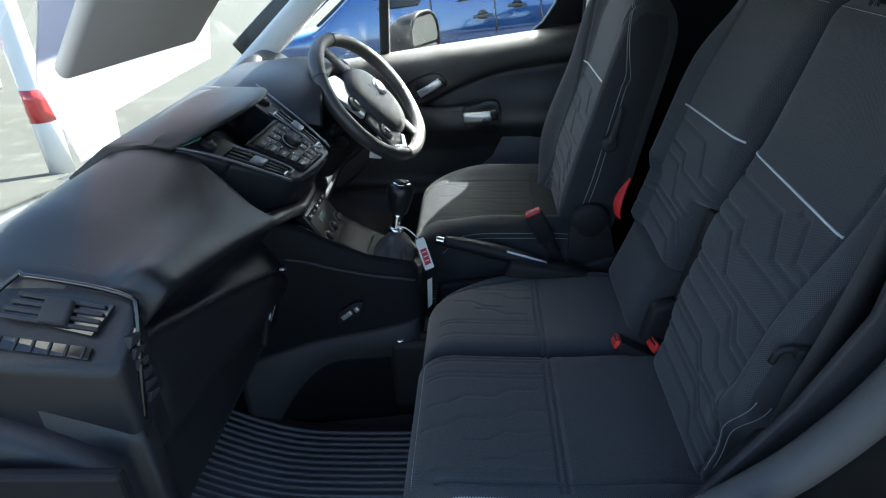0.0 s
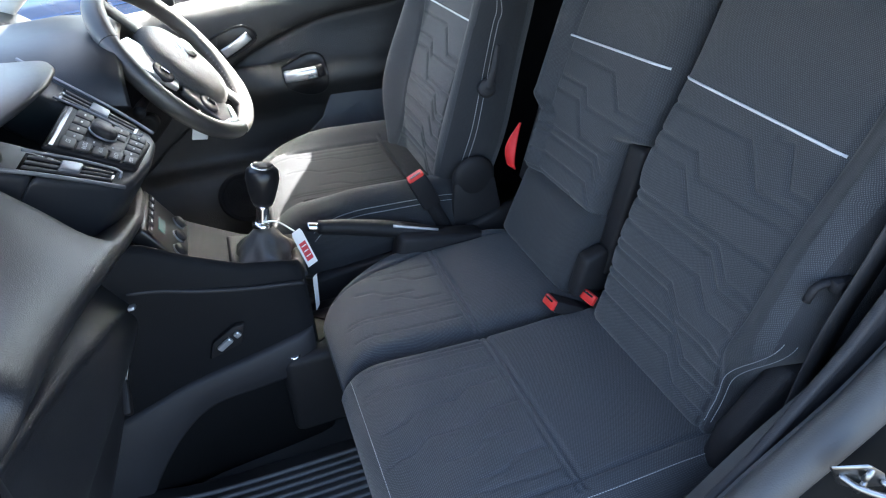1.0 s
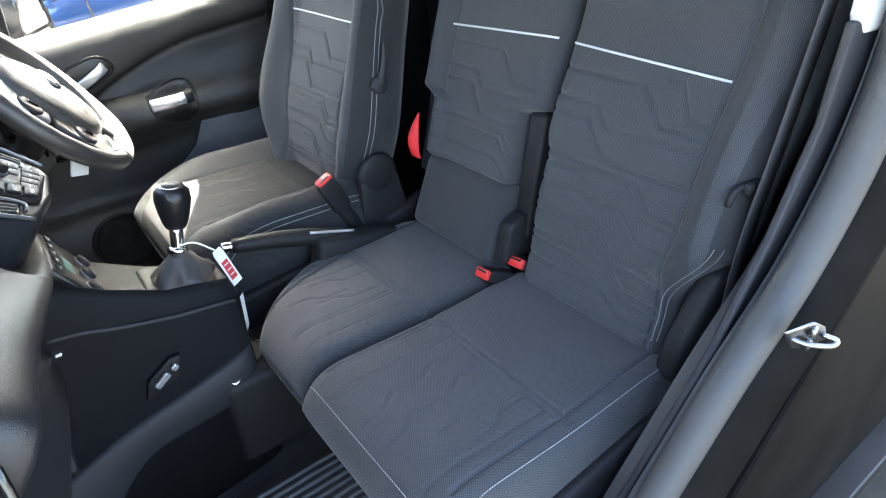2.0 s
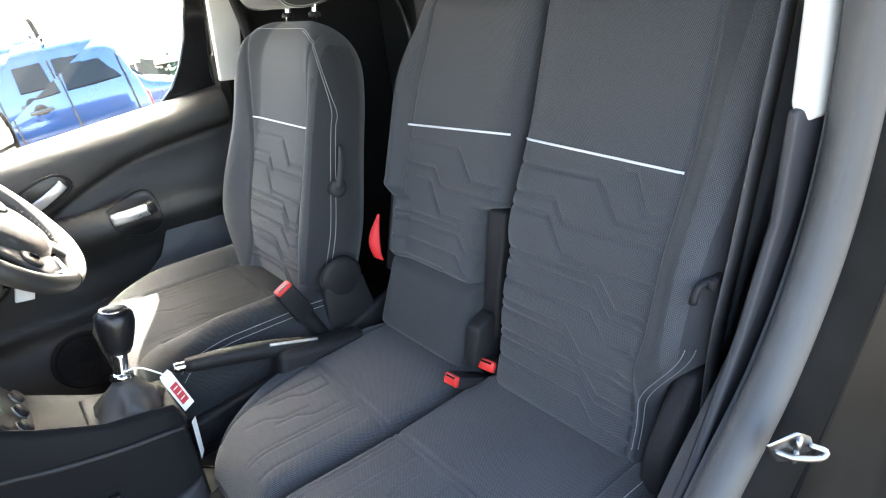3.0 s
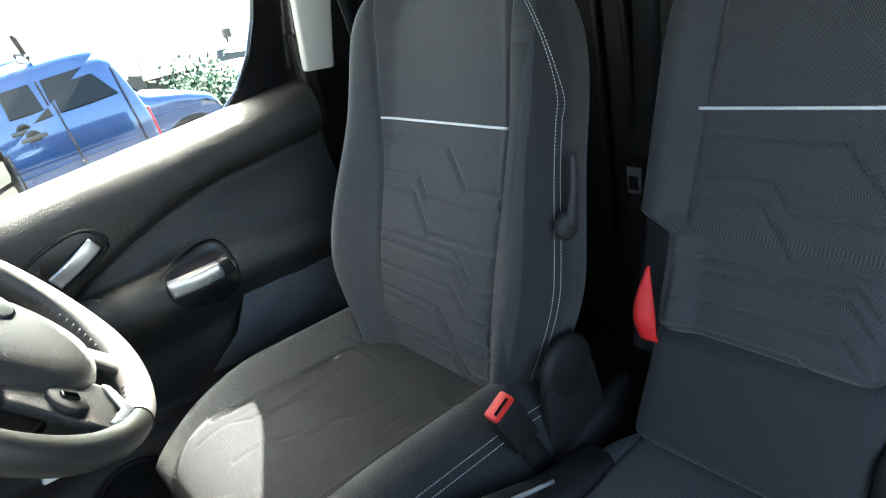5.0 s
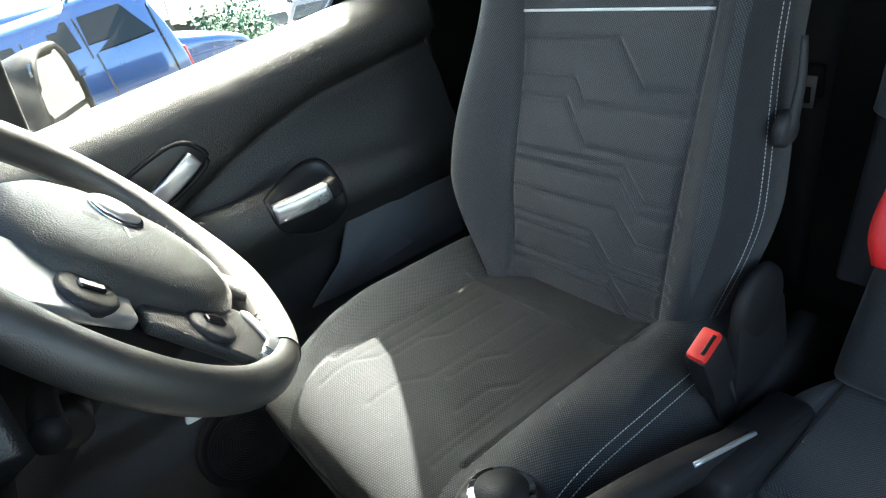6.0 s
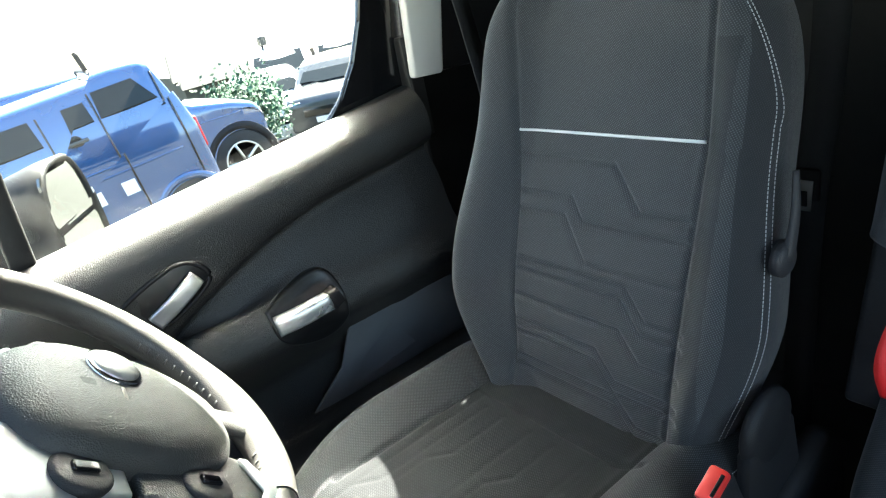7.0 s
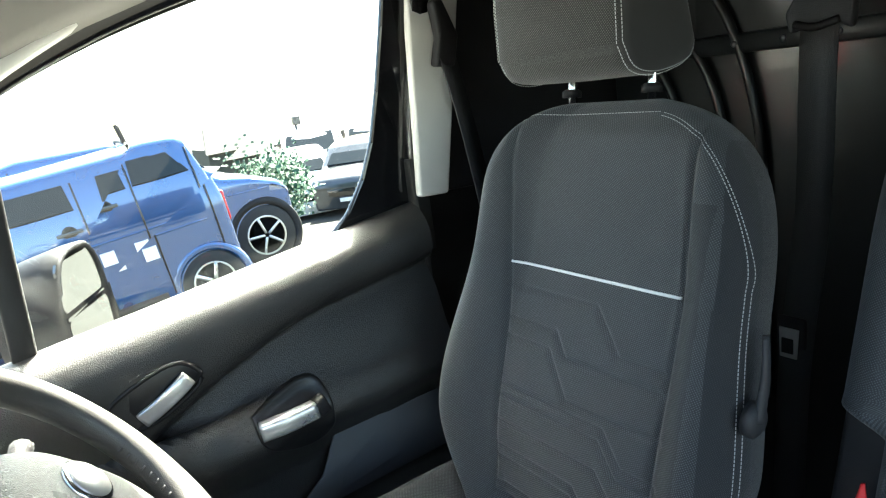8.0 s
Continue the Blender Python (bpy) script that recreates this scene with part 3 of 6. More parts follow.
def passenger_bench():
    t = thing("bench_seat", (-0.1, -0.27, 0.47), "black woven two-person passenger bench with silver piping and quilted panels", "car seat")
    B, N = reclined(18)
    # outer backrest
    lo = lambda s: -0.672 + 0.017 * smooth(0.55, 0.2, s) + 0.064 * smooth(0.222, 0.10, s) + 0.035 * smooth(0.62, 0.69, s)
    hi = lambda s: -0.276 - 0.012 * smooth(0.30, 0.25, s)
    y0, y1, top = -0.282, -0.578, 0.438
    seams = [([(-0.575, 0.0), (-0.58, 0.3), (-0.582, 0.66)], 0.005, 0.004)]
    outer = Pillow((0.075, 0, 0.765), B, N, 0.690, lo, hi,
                   lambda a, s: 0.040 + 0.022 * smooth(0.05, 0.2, s) * smooth(0.5, 0.3, s) + 0.028 * smooth(-0.55, -0.8, a) * smooth(0.66, 0.5, s) * smooth(0.06, 0.24, s),
                   lambda a, s: 0.07 + 0 * s, 0.03, 0.045, 14.0, 2.6, quilt(y0, y1, top, STEPS + CORNER) + seams)
    bo = obj("outer_backrest", *outer.mesh(220, 260), FABRIC, t, uv=outer.uv)
    plain_band(bo, 220, 16, lambda y, z: -0.620 < y < -0.584 and z < 1.40)
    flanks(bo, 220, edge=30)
    obj("piping", *tube(outer.at(np.linspace(y0, y1, 24), top + np.linspace(0.006, -0.004, 24), 0.001), 0.0020, 40, 6), PIPE, bo, "silver piping line across the backrest")
    yy = np.linspace(-0.285, -0.645, 40)
    seam_row(outer, yy, 0.674 - 0.020 * smooth(-0.60, -0.645, yy) ** 2, "stitching", bo)
    for k in (0.004, 0.010):
        ss = np.linspace(0.218, 0.03, 24)
        seam_row(outer, lo(ss) + k, ss, "stitching", bo)
    # middle backrest
    mlo = lambda s: -0.266 + 0.052 * smooth(0.165, 0.145, s)
    mhi = lambda s: 0.072 - 0.045 * smooth(0.150, 0.125, s) - 0.02 * smooth(0.40, 0.52, s)
    my0, my1, mt = 0.008, -0.258, 0.279
    msteps = [(u, v, a, b, d) for u, v, a, b, d in STEPS if v < 0.27]
    mid = Pillow((0.125, 0, 0.918), B, N, 0.530, mlo, mhi,
                 lambda a, s: 0.042 + 0.018 * smooth(0.5, 0.3, s) + 0.022 * smooth(0.55, 0.8, a) * smooth(0.5, 0.35, s),
                 lambda a, s: 0.06 + 0 * s, 0.025, 0.05, 14.0, 2.6, quilt(my0, my1, mt, msteps) + [([(0.010, 0.0), (0.004, 0.25), (0.0, 0.52)], 0.005, 0.004)])
    bm_ = obj("middle_backrest", *mid.mesh(190, 230), FABRIC, t, uv=mid.uv)
    obj("piping", *tube(mid.at(np.linspace(my0, my1, 20), mt + np.linspace(-0.006, 0.006, 20), 0.001), 0.0020, 34, 6), PIPE, bm_, "silver piping line across the backrest")
    yy = np.linspace(0.03, -0.255, 30)
    seam_row(mid, yy, 0.513 + 0 * yy, "stitching", bm_)
    # folding block below the middle backrest
    fb = Pillow((0.055, 0, 0.775), *reclined(20), 0.170, const(-0.225), lambda s: 0.035 + 0.01 * smooth(0.17, 0.0, s), lambda a, s: 0.045 + 0 * s, lambda a, s: 0.05 + 0 * s, 0.02, 0.03, 10, 2.4)
    obj("folding_block", *fb.mesh(40, 40), FABRIC_SMOOTH, t, uv=fb.uv)
    headrest(t, -0.058, 0.116, 0.172, 1.452, tall=0.172, stem=0.09)
    headrest(t, -0.446, 0.096, 0.176, 1.466, deep=0.105, stem=0.085)
    # cushions
    L = 0.50
    olo = lambda s: np.full(np.shape(s), -0.635) + 0.05 * smooth(0.36, 0.50, s) ** 2
    ohi = const(-0.249)
    ol = [([(-0.245, 0.235), (-0.60, 0.235)], 0.006, 0.004), ([(-0.585, 0.0), (-0.588, 0.44)], 0.005, 0.004), ([(-0.28, 0.245), (-0.28, 0.45)], 0.003, 0.003)]
    ol.append(([(-0.245, 0.247), (-0.60, 0.247)], 0.004, 0.0034))
    for y in (-0.292, -0.328, -0.340, -0.560):
        ol.append(([(y, 0.255), (y, 0.47)], 0.0018, 0.0034))
    for y, a in ((-0.372, 0.315), (-0.392, 0.400), (-0.425, 0.300), (-0.448, 0.405), (-0.478, 0.330), (-0.520, 0.300)):
        ol.append(([(y, a - 0.045), (y, a), (y - 0.020, a + 0.028), (y - 0.020, a + 0.065)], 0.0026, 0.0036))
    cf = lambda a, s: 0.082 - 0.006 * smooth(0.12, 0.0, s) - 0.004 * np.cos(np.clip((s - 0.235) / 0.25, -1, 1) * 3.14)
    oc = Pillow((0.088, 0, 0.704), (-1, 0, 0.012), (0.012, 0, 1), L, olo, ohi, cf, lambda a, s: 0.06 + 0 * s, 0.03, 0.085, 16.0, 2.4, ol)
    co = obj("outer_cushion", *oc.mesh(210, 210), FABRIC, t, uv=oc.uv)
    ss = np.linspace(0.05, 0.44, 40)
    seam_row(oc, -0.614 + 0 * ss, ss, "stitching", co)
    yy = np.linspace(-0.26, -0.58, 30)
    seam_row(oc, yy, 0.482 + 0 * yy, "stitching", co)
    mclo = const(-0.247)
    mchi = lambda s: 0.075 - 0.14 * smooth(0.22, 0.52, s) ** 1.6 - 0.03 * smooth(0.1, 0.0, s)
    ml = [([(-0.25, 0.232), (0.03, 0.232)], 0.006, 0.004), ([(0.030, 0.0), (0.028, 0.24), (-0.01, 0.36), (-0.06, 0.46)], 0.005, 0.004)]
    ml.append(([(-0.25, 0.244), (0.03, 0.244)], 0.004, 0.0034))
    for y in (-0.205, -0.165, -0.155, -0.030):
        ml.append(([(y, 0.255), (y, 0.45)], 0.0017, 0.0034))
    for y, a in ((-0.128, 0.315), (-0.100, 0.360), (-0.066, 0.300)):
        ml.append(([(y, a - 0.045), (y, a), (y + 0.018, a + 0.026), (y + 0.018, a + 0.06)], 0.0022, 0.0036))
    mc = Pillow((0.084, 0, 0.706), (-1, 0, 0.012), (0.012, 0, 1), L - 0.01, mclo, mchi, cf, lambda a, s: 0.06 + 0 * s, 0.03, 0.085, 14.0, 2.4, ml)
    cm = obj("middle_cushion", *mc.mesh(190, 210), FABRIC, t, uv=mc.uv)
    # belt stalk tower between the backs, buckles, hinges, base
    part("belt_tower", slab([(0.085, -0.222, 0.84), (0.135, -0.222, 1.075), (0.175, -0.222, 1.075), (0.16, -0.222, 0.84)], (0, -0.042, 0), 0.008, 3), PLASTIC, t, "black plastic belt tower", smooth=True)
    part("hinge_cover", slab([(0.03, -0.226, 0.80), (0.050, -0.226, 0.880), (0.095, -0.226, 0.895), (0.12, -0.226, 0.80)], (0, -0.034, 0), 0.010, 3), PLASTIC, t, smooth=True)
    buckle(t, (-0.010, -0.250, 0.800), (-0.75, 0.06, 0.42), wide=(0, 1, -0.1))
    buckle(t, (0.055, -0.272, 0.807), (-0.7, -0.10, 0.45), wide=(0, 1, -0.1))
    part("seat_base", box((-0.13, -0.275, 0.58), (0.40, 0.60, 0.16), 0.02), PLASTIC, t, smooth=True)
    part("side_trim", slab([(-0.33, -0.625, 0.56), (-0.33, -0.625, 0.70), (0.06, -0.625, 0.74), (0.13, -0.625, 0.86), (0.19, -0.625, 0.86), (0.21, -0.625, 0.56)], (0, -0.03, 0), 0.012, 3), PLASTIC, t, smooth=True)
    part("outer_hinge_cover", slab([(0.03, -0.602, 0.765), (0.045, -0.602, 0.83), (0.10, -0.615, 0.94), (0.15, -0.615, 0.945), (0.17, -0.602, 0.765)], (0, -0.038, 0), 0.012, 3), PLASTIC, t, smooth=True)
    # red release straps
    rings = []
    for k in np.linspace(0, 1, 22):
        mid = Vector((0.052 - 0.026 * math.sin(k * 2.0), 0.020 - 0.012 * k, 1.036 - 0.086 * k))
        half = 0.0015 + 0.0105 * math.sin(min(1.0, k * 1.15) * 2.1) ** 1.2
        across = Vector((-0.45, 0.85, 0.30 * k)).normalized()
        bow = Vector((-0.006 * math.sin(k * 3.0), 0, 0))
        rings.append([mid - across * half, mid + bow, mid + across * half, mid + across * half + Vector((0.003, 0, 0)), mid + bow + Vector((0.003, 0, 0)), mid - across * half + Vector((0.003, 0, 0))])
    obj("release_strap", *loft(rings), RED_WEB, t, "red fabric release loop")
    part("strap_bezel", slab([(0.075, 0.070, 0.89), (0.075, 0.000, 0.89), (0.118, 0.000, 1.045), (0.126, 0.020, 1.080), (0.124, 0.066, 1.080)], (0.035, 0, -0.01), 0.008, 3), PLASTIC, t, smooth=True)
    obj("release_strap", *strap([(0.275, -0.566, 1.405), (0.260, -0.568, 1.435), (0.258, -0.569, 1.475)], 0.022, (0.15, 1, 0), 0.003, 12), RED_WEB, t, "red fabric release tab")
    return t


driver_seat()
passenger_bench()


# ---- dashboard, wheel, console ----
def lathe_profile_loft(stations):
    """Skin over open profiles at several places across the car."""
    n = max(len(p) for p in stations)
    return loft(stations, caps=False, ring_closed=False)


def dash_profile(y):
    """The dashboard's section at y, from the windscreen back over the lip and down to the footwell."""
    d = smooth(0.05, 0.2, np.array(y)).item()
    yl = min(max(y, -0.70), -0.02)
    zl = 1.003 - 0.327 * yl - 0.09 * yl * yl + 0.03 * d
    za = 0.868 - 0.410 * yl - 0.055 * yl * yl
    zt = max(0.931 - 0.357 * yl - 0.142 * yl * yl, za + 0.018)
    zb = 0.846 - 0.175 * yl
    up = 1 - smooth(-0.50, -0.70, np.array(y)).item()
    # the well that holds the display
    w = smooth(-0.235, -0.205, np.array(y)).item() * (1 - smooth(0.145, 0.175, np.array(y)).item())
    w = w + smooth(0.20, 0.225, np.array(y)).item() * (1 - smooth(0.535, 0.56, np.array(y)).item())
    pts = [(-1.085, 1.12), (-1.045, 1.165), (-0.98, 1.195), (-0.89, 1.200 + 0.037 * up - 0.05 * w), (-0.80, 1.198 + 0.030 * up - 0.05 * d - 0.13 * w),
           (-0.735, 0.62 * (1.195 + 0.03 * up) + 0.38 * zl - 0.02 * d - 0.11 * w), (-0.686, zl + 0.034 - 0.02 * w), (-0.660, zl + 0.012), (-0.654, zl), (-0.664, zl - 0.012), (-0.700, zl - 0.018), (-0.732, zt + 0.010),
           (-0.728, zt - 0.002), (-0.704, za + 0.008), (-0.698, za), (-0.708, za - 0.006), (-0.703, za - 0.014), (-0.698, 0.5 * (za + zb)), (-0.698, zb + 0.012), (-0.704, zb - 0.006), (-0.725, zb - 0.04), (-0.745, 0.77), (-0.80, 0.735), (-0.90, 0.72), (-1.06, 0.74)]
    return spline([(x - 0.03 * d, y, z) for x, z in pts], 130)


def dashboard():
    t = thing("dashboard", (-0.9, 0, 0.8), "black soft-touch dashboard with silver-edged centre stack", "dashboard", kind="structure")
    ys = list(np.linspace(-0.70, -0.26, 18)) + list(np.linspace(-0.25, 0.19, 34)) + list(np.linspace(0.21, 0.70, 16))
    ys[0] = -0.622
    prof = [dash_profile(y) for y in sorted(y for y in ys if y >= -0.6221)]
    mid = sum(prof[0], Vector()) / len(prof[0])
    prof = [[mid + (p - mid) * k + Vector((0, dy, 0)) for p in prof[0]] for dy, k in ((-0.030, 0.70), (-0.028, 0.84), (-0.022, 0.93), (-0.012, 0.98))] + prof
    verts, faces = lathe_profile_loft(prof)
    faces.append(tuple(range(len(prof[0]))))
    obj("dash_pad", verts, faces, PLASTIC_SOFT, t)
    low = [dash_profile(y)[66:] for y in np.linspace(-0.72, -0.650, 5)]
    obj("dash_lower_end", *lathe_profile_loft(low), PLASTIC_SOFT, t)
    # inlay slot in the pad, trim clip and glovebox furniture
    part("airbag_badge", slab([(-0.748, -0.582, 1.166), (-0.742, -0.560, 1.164), (-0.700, -0.540, 1.147), (-0.704, -0.556, 1.150)], (0, 0, 0.012), 0.001), GLOSS_BLACK, t)
    part("trim_clip", box((-0.690, -0.150, 0.930), (0.010, 0.022, 0.006), 0.002, pose(0, 0, 0, -20, 0, 0)), SATIN, t)
    obj("glovebox_gap", *tube([(-0.705, -0.140, 0.90), (-0.715, -0.155, 0.86), (-0.735, -0.20, 0.80), (-0.745, -0.24, 0.775)], 0.003, 30, 6), GLOSS_BLACK, t)
    # bright satin rod in place of a glint along the glovebox edge
    obj("glovebox_glint", *tube([(-0.722, -0.185, 0.845), (-0.736, -0.215, 0.795)], 0.002, 8, 6), SATIN, t)
    part("glovebox_latch", box((-0.725, -0.225, 0.82), (0.012, 0.055, 0.020), 0.004, pose(0, 0, 0, 40, 0, 0)), PLASTIC, t, smooth=True)
    # end of the dash beside the doorway: a vent block over a stepped, rounded end
    v = part("air_vent", slab([(-0.905, -0.640, 1.196), (-0.79, -0.628, 1.204), (-0.682, -0.650, 1.176), (-0.690, -0.722, 1.120), (-0.760, -0.728, 1.130), (-0.90, -0.735, 1.150)], (0, 0, -0.13), 0.012, 4), PLASTIC_SOFT, t, "black passenger air vent", smooth=True)
    top = lambda u, w, h=0.0: (Vector((-0.838, -0.642, 1.205)).lerp(Vector((-0.700, -0.655, 1.182)), u)).lerp(Vector((-0.850, -0.722, 1.154)).lerp(Vector((-0.712, -0.720, 1.128)), u), w) + Vector((0, -0.45, 0.85)).normalized() * h
    quad = lambda u0, u1, w0, w1, h: [top(u0, w0, h), top(u0, w1, h), top(u1, w1, h), top(u1, w0, h)]
    upv = Vector((0, -0.45, 0.85)).normalized()
    obj("vent_rim", *tube([top(-0.30, 1.0, 0.003), top(0.02, 0.02, 0.003), top(0.12, -0.04, 0.003), top(0.7, -0.05, 0.003), top(1.08, 0.0, 0.002), top(1.14, 0.12, -0.004), (-0.684, -0.690, 1.10), (-0.690, -0.705, 1.035)], 0.0035, 60, 8), GLOSS_BLACK, v)
    part("vent_opening", slab([top(0.16, 0.20, 0.004), top(0.02, 0.52, 0.004), top(0.88, 0.62, 0.004), top(0.98, 0.16, 0.004), top(0.6, 0.10, 0.004)], upv * -0.004, 0), GLOSS_BLACK, v)
    for i in range(4):
        w0 = 0.20 + 0.105 * i
        part("vent_slat", slab(quad(0.16 - 0.035 * i, 0.93, w0, w0 + 0.055, 0.005), upv * 0.004, 0.001), PLASTIC_GREY, v)
    part("vent_tab", slab(quad(0.44, 0.68, 0.22, 0.58, 0.006), upv * 0.010, 0.003), PLASTIC_GREY, v, "grey vent thumb tab", smooth=True)
    part("demist_slot", slab(quad(-0.06, 0.92, 0.78, 0.94, 0.004), upv * -0.004, 0), GLOSS_BLACK, v)
    for i in range(7):
        u = 0.02 + 0.14 * i
        part("demist_rib", slab(quad(u, u + 0.018, 0.78, 0.94, 0.002), upv * 0.004, 0), PLASTIC_GREY, v)
    part("end_grille", slab([(-0.680, -0.672, 1.150), (-0.690, -0.706, 1.118), (-0.700, -0.716, 1.035), (-0.690, -0.682, 1.045)], (-0.01, 0, 0), 0.002), GLOSS_BLACK, v)
    for i in range(6):
        z = 1.052 + 0.0165 * i
        part("grille_rib", slab([(-0.679, -0.674 - 0.001 * i, z), (-0.684, -0.694, z - 0.002), (-0.680, -0.690, z + 0.012), (-0.676, -0.676, z + 0.010)], (-0.012, 0, 0), 0.001), PLASTIC_GREY, v)
    for k, (dy, x1, z0) in enumerate(((0.0, -0.690, 1.020), (-0.035, -0.712, 0.985), (-0.062, -0.742, 0.93))):
        rings = []
        for q in np.linspace(0, 1, 14):
            x = -1.06 + (x1 + 1.06) * q
            z = z0 + 0.115 * (1 - q ** 2.2)
            y = -0.730 + dy
            rings.append([Vector((x, -0.69, z + 0.006)), Vector((x, y + 0.012, z + 0.003)), Vector((x, y, z - 0.010)), Vector((x - 0.002, y, 0.60 + 0.05 * k)), Vector((x, -0.69, 0.60 + 0.05 * k))])
        obj("dash_end_step", *loft(rings), PLASTIC_SOFT, t)
    # centre stack: two side strips that reach up to the well, and the key panel between them
    tl, bl, br, tr = Vector((-0.798, -0.255, 1.235)), Vector((-0.648, -0.118, 1.112)), Vector((-0.612, 0.075, 1.115)), Vector((-0.790, 0.185, 1.235))
    nn = Vector((0.63, 0, 0.77)).normalized()
    q = lambda u, v, h=0.0: tl.lerp(tr, u).lerp(bl.lerp(br, u), v) + nn * h

    def pad(name, u0, u1, v0, v1, h, mat, par, thick=0.006, bev=0.003, label=""):
        return part(name, slab([q(u0, v0, h), q(u0, v1, h), q(u1, v1, h), q(u1, v0, h)], nn * thick, bev), mat, par, label, smooth=True)
    stack = part("centre_stack", slab([q(0.0, 0.44), q(0.0, 1.0), q(0.10, 1.06), q(0.5, 1.10), q(0.9, 1.06), q(1.0, 1.0), q(1.0, 0.44)], nn * -0.11, 0.010, 3), STACK, t, "dark satin centre stack with audio keys", smooth=True)
    for u0, u1, ux in ((0.0, 0.27, 0.05), (0.78, 1.0, 0.95)):
        part("stack_strip", slab([q(u0, 0.0), q(u0, 0.44), q(u1, 0.44), q(u1, 0.10)] if u0 == 0 else [q(u0, 0.10), q(u0, 0.44), q(u1, 0.44), q(u1, 0.0)], nn * -0.08, 0.008, 3), STACK, stack, smooth=True)
    for u in (0.0, 1.0):
        line = [q(u, -0.02, 0.002), q(u + (0.012 if u == 0 else -0.012), 0.3, 0.006), q(u, 0.7, 0.006), q(u, 1.0, 0.002)]
        obj("silver_edge", *tube(line, 0.0028, 24, 8), DULL_SILVER, stack, "thin silver stack edge")
    # side vents, with silver rims along the inner side
    for u0, u1, inner in ((0.035, 0.20, 0.205), (0.80, 0.965, 0.795)):
        ven = pad("stack_vent", u0, u1, 0.34, 0.90, 0.0005, GLOSS_BLACK, stack, 0.002, 0.001, "tall stack air vent")
        for i in range(3):
            uu = u0 + (u1 - u0) * (0.16 + 0.28 * i)
            part("vent_slat", slab([q(uu, 0.36, 0.002), q(uu, 0.88, 0.002), q(uu + 0.02, 0.88, 0.002), q(uu + 0.02, 0.36, 0.002)], nn * 0.003, 0.001), PLASTIC_GREY, ven)
        pad("vent_tab", (u0 + u1) / 2 - 0.05, (u0 + u1) / 2 + 0.05, 0.55, 0.68, 0.003, DULL_SILVER, ven, 0.007, 0.003, "grey vent thumb tab")
        obj("vent_rim", *tube([q(inner, 0.31, 0.004), q(inner, 0.6, 0.007), q(inner, 0.90, 0.005), q((u0 + u1) / 2, 0.935, 0.003)], 0.0022, 24, 8), DULL_SILVER, ven)
        c = q((u0 + u1) / 2, 0.17, 0.004)
        obj("thumb_wheel", *turned([(0.016, -0.006), (0.0165, 0.0), (0.014, 0.006), (0, 0.006)], c, nn, 20), PLASTIC, stack)
        part("wheel_mark", box(c + nn * 0.007, (0.006, 0.014, 0.002), 0.0006), DULL_SILVER, stack)
    # audio keypad
    keyp = pad("audio_panel", 0.26, 0.76, 0.40, 1.02, 0.0, PLASTIC, stack, 0.008, 0.006, "black audio key panel")
    ux, uy = (tr - tl).normalized(), (tl.lerp(tr, 0.5) - bl.lerp(br, 0.5)).normalized()
    for r, word in enumerate(("CD", "RADIO", "AUX", "PHONE", "MENU")):
        v = 0.480 + 0.105 * r
        k = pad("key", 0.285, 0.400, v, v + 0.094, 0.008, STACK_KEY, keyp, 0.004, 0.002)
        font = bpy.data.curves.new("key_word", "FONT")
        font.body, font.size, font.align_x, font.align_y = word, 0.0085, "CENTER", "CENTER"
        flat = bpy.data.objects.new("key_word", font)
        me = bpy.data.meshes.new_from_object(flat)
        at = q(0.342, v + 0.047, 0.0126)
        wv, wf = [at + ux * p.co.x + uy * p.co.y for p in me.vertices], [tuple(f.vertices) for f in me.polygons]
        bpy.data.objects.remove(flat)
        bpy.data.meshes.remove(me)
        obj("key_word", wv, wf, KEY_WHITE, k, smooth=False)
    for r in range(4):
        for c in range(1, 5):
            if (r, c) in ((1, 2), (2, 2), (1, 3)):
                continue
            u, v = 0.285 + 0.093 * c, 0.49 + 0.128 * r
            k = pad("key", u, u + 0.084, v, v + 0.112, 0.008, STACK_KEY, keyp, 0.004, 0.002)
            part("key_mark", slab([q(u + 0.026, v + 0.050, 0.0122), q(u + 0.026, v + 0.062, 0.0122), q(u + 0.046, v + 0.062, 0.0122), q(u + 0.046, v + 0.050, 0.0122)], nn * 0.0004, 0), KEY_WHITE, k)
    kb = obj("volume_knob", *turned([(0.019, 0), (0.019, 0.012), (0.016, 0.016), (0, 0.016)], q(0.56, 0.70, 0.008), nn, 28), PLASTIC, keyp, "round black knob with silver ring")
    obj("knob_ring", *turned([(0.0195, 0.001), (0.0210, 0.003), (0.0195, 0.005)], q(0.56, 0.70, 0.008), nn, 28), DULL_SILVER, kb)
    pad("cd_slot", 0.28, 0.74, 0.43, 0.455, 0.0085, GLOSS_BLACK, keyp, 0.001, 0)
    # display at the back of the well, under its hood
    disp = part("display", slab([(-0.868, -0.185, 1.135), (-0.868, 0.125, 1.135), (-0.872, 0.115, 1.232), (-0.872, -0.175, 1.232)], (-0.02, 0, 0), 0.004), PLASTIC, t, "small dashboard display in a black surround")
    part("screen", slab([(-0.866, -0.150, 1.150), (-0.866, 0.090, 1.150), (-0.869, 0.085, 1.224), (-0.869, -0.145, 1.224)], (0.002, 0, 0), 0), SCREEN, disp)
    part("screen_glow", slab([(-0.8635, -0.11, 1.16), (-0.8635, 0.0, 1.16), (-0.8660, -0.02, 1.216), (-0.8660, -0.10, 1.216)], (0.0006, 0, 0), 0), TEAL, disp)
    hood = []
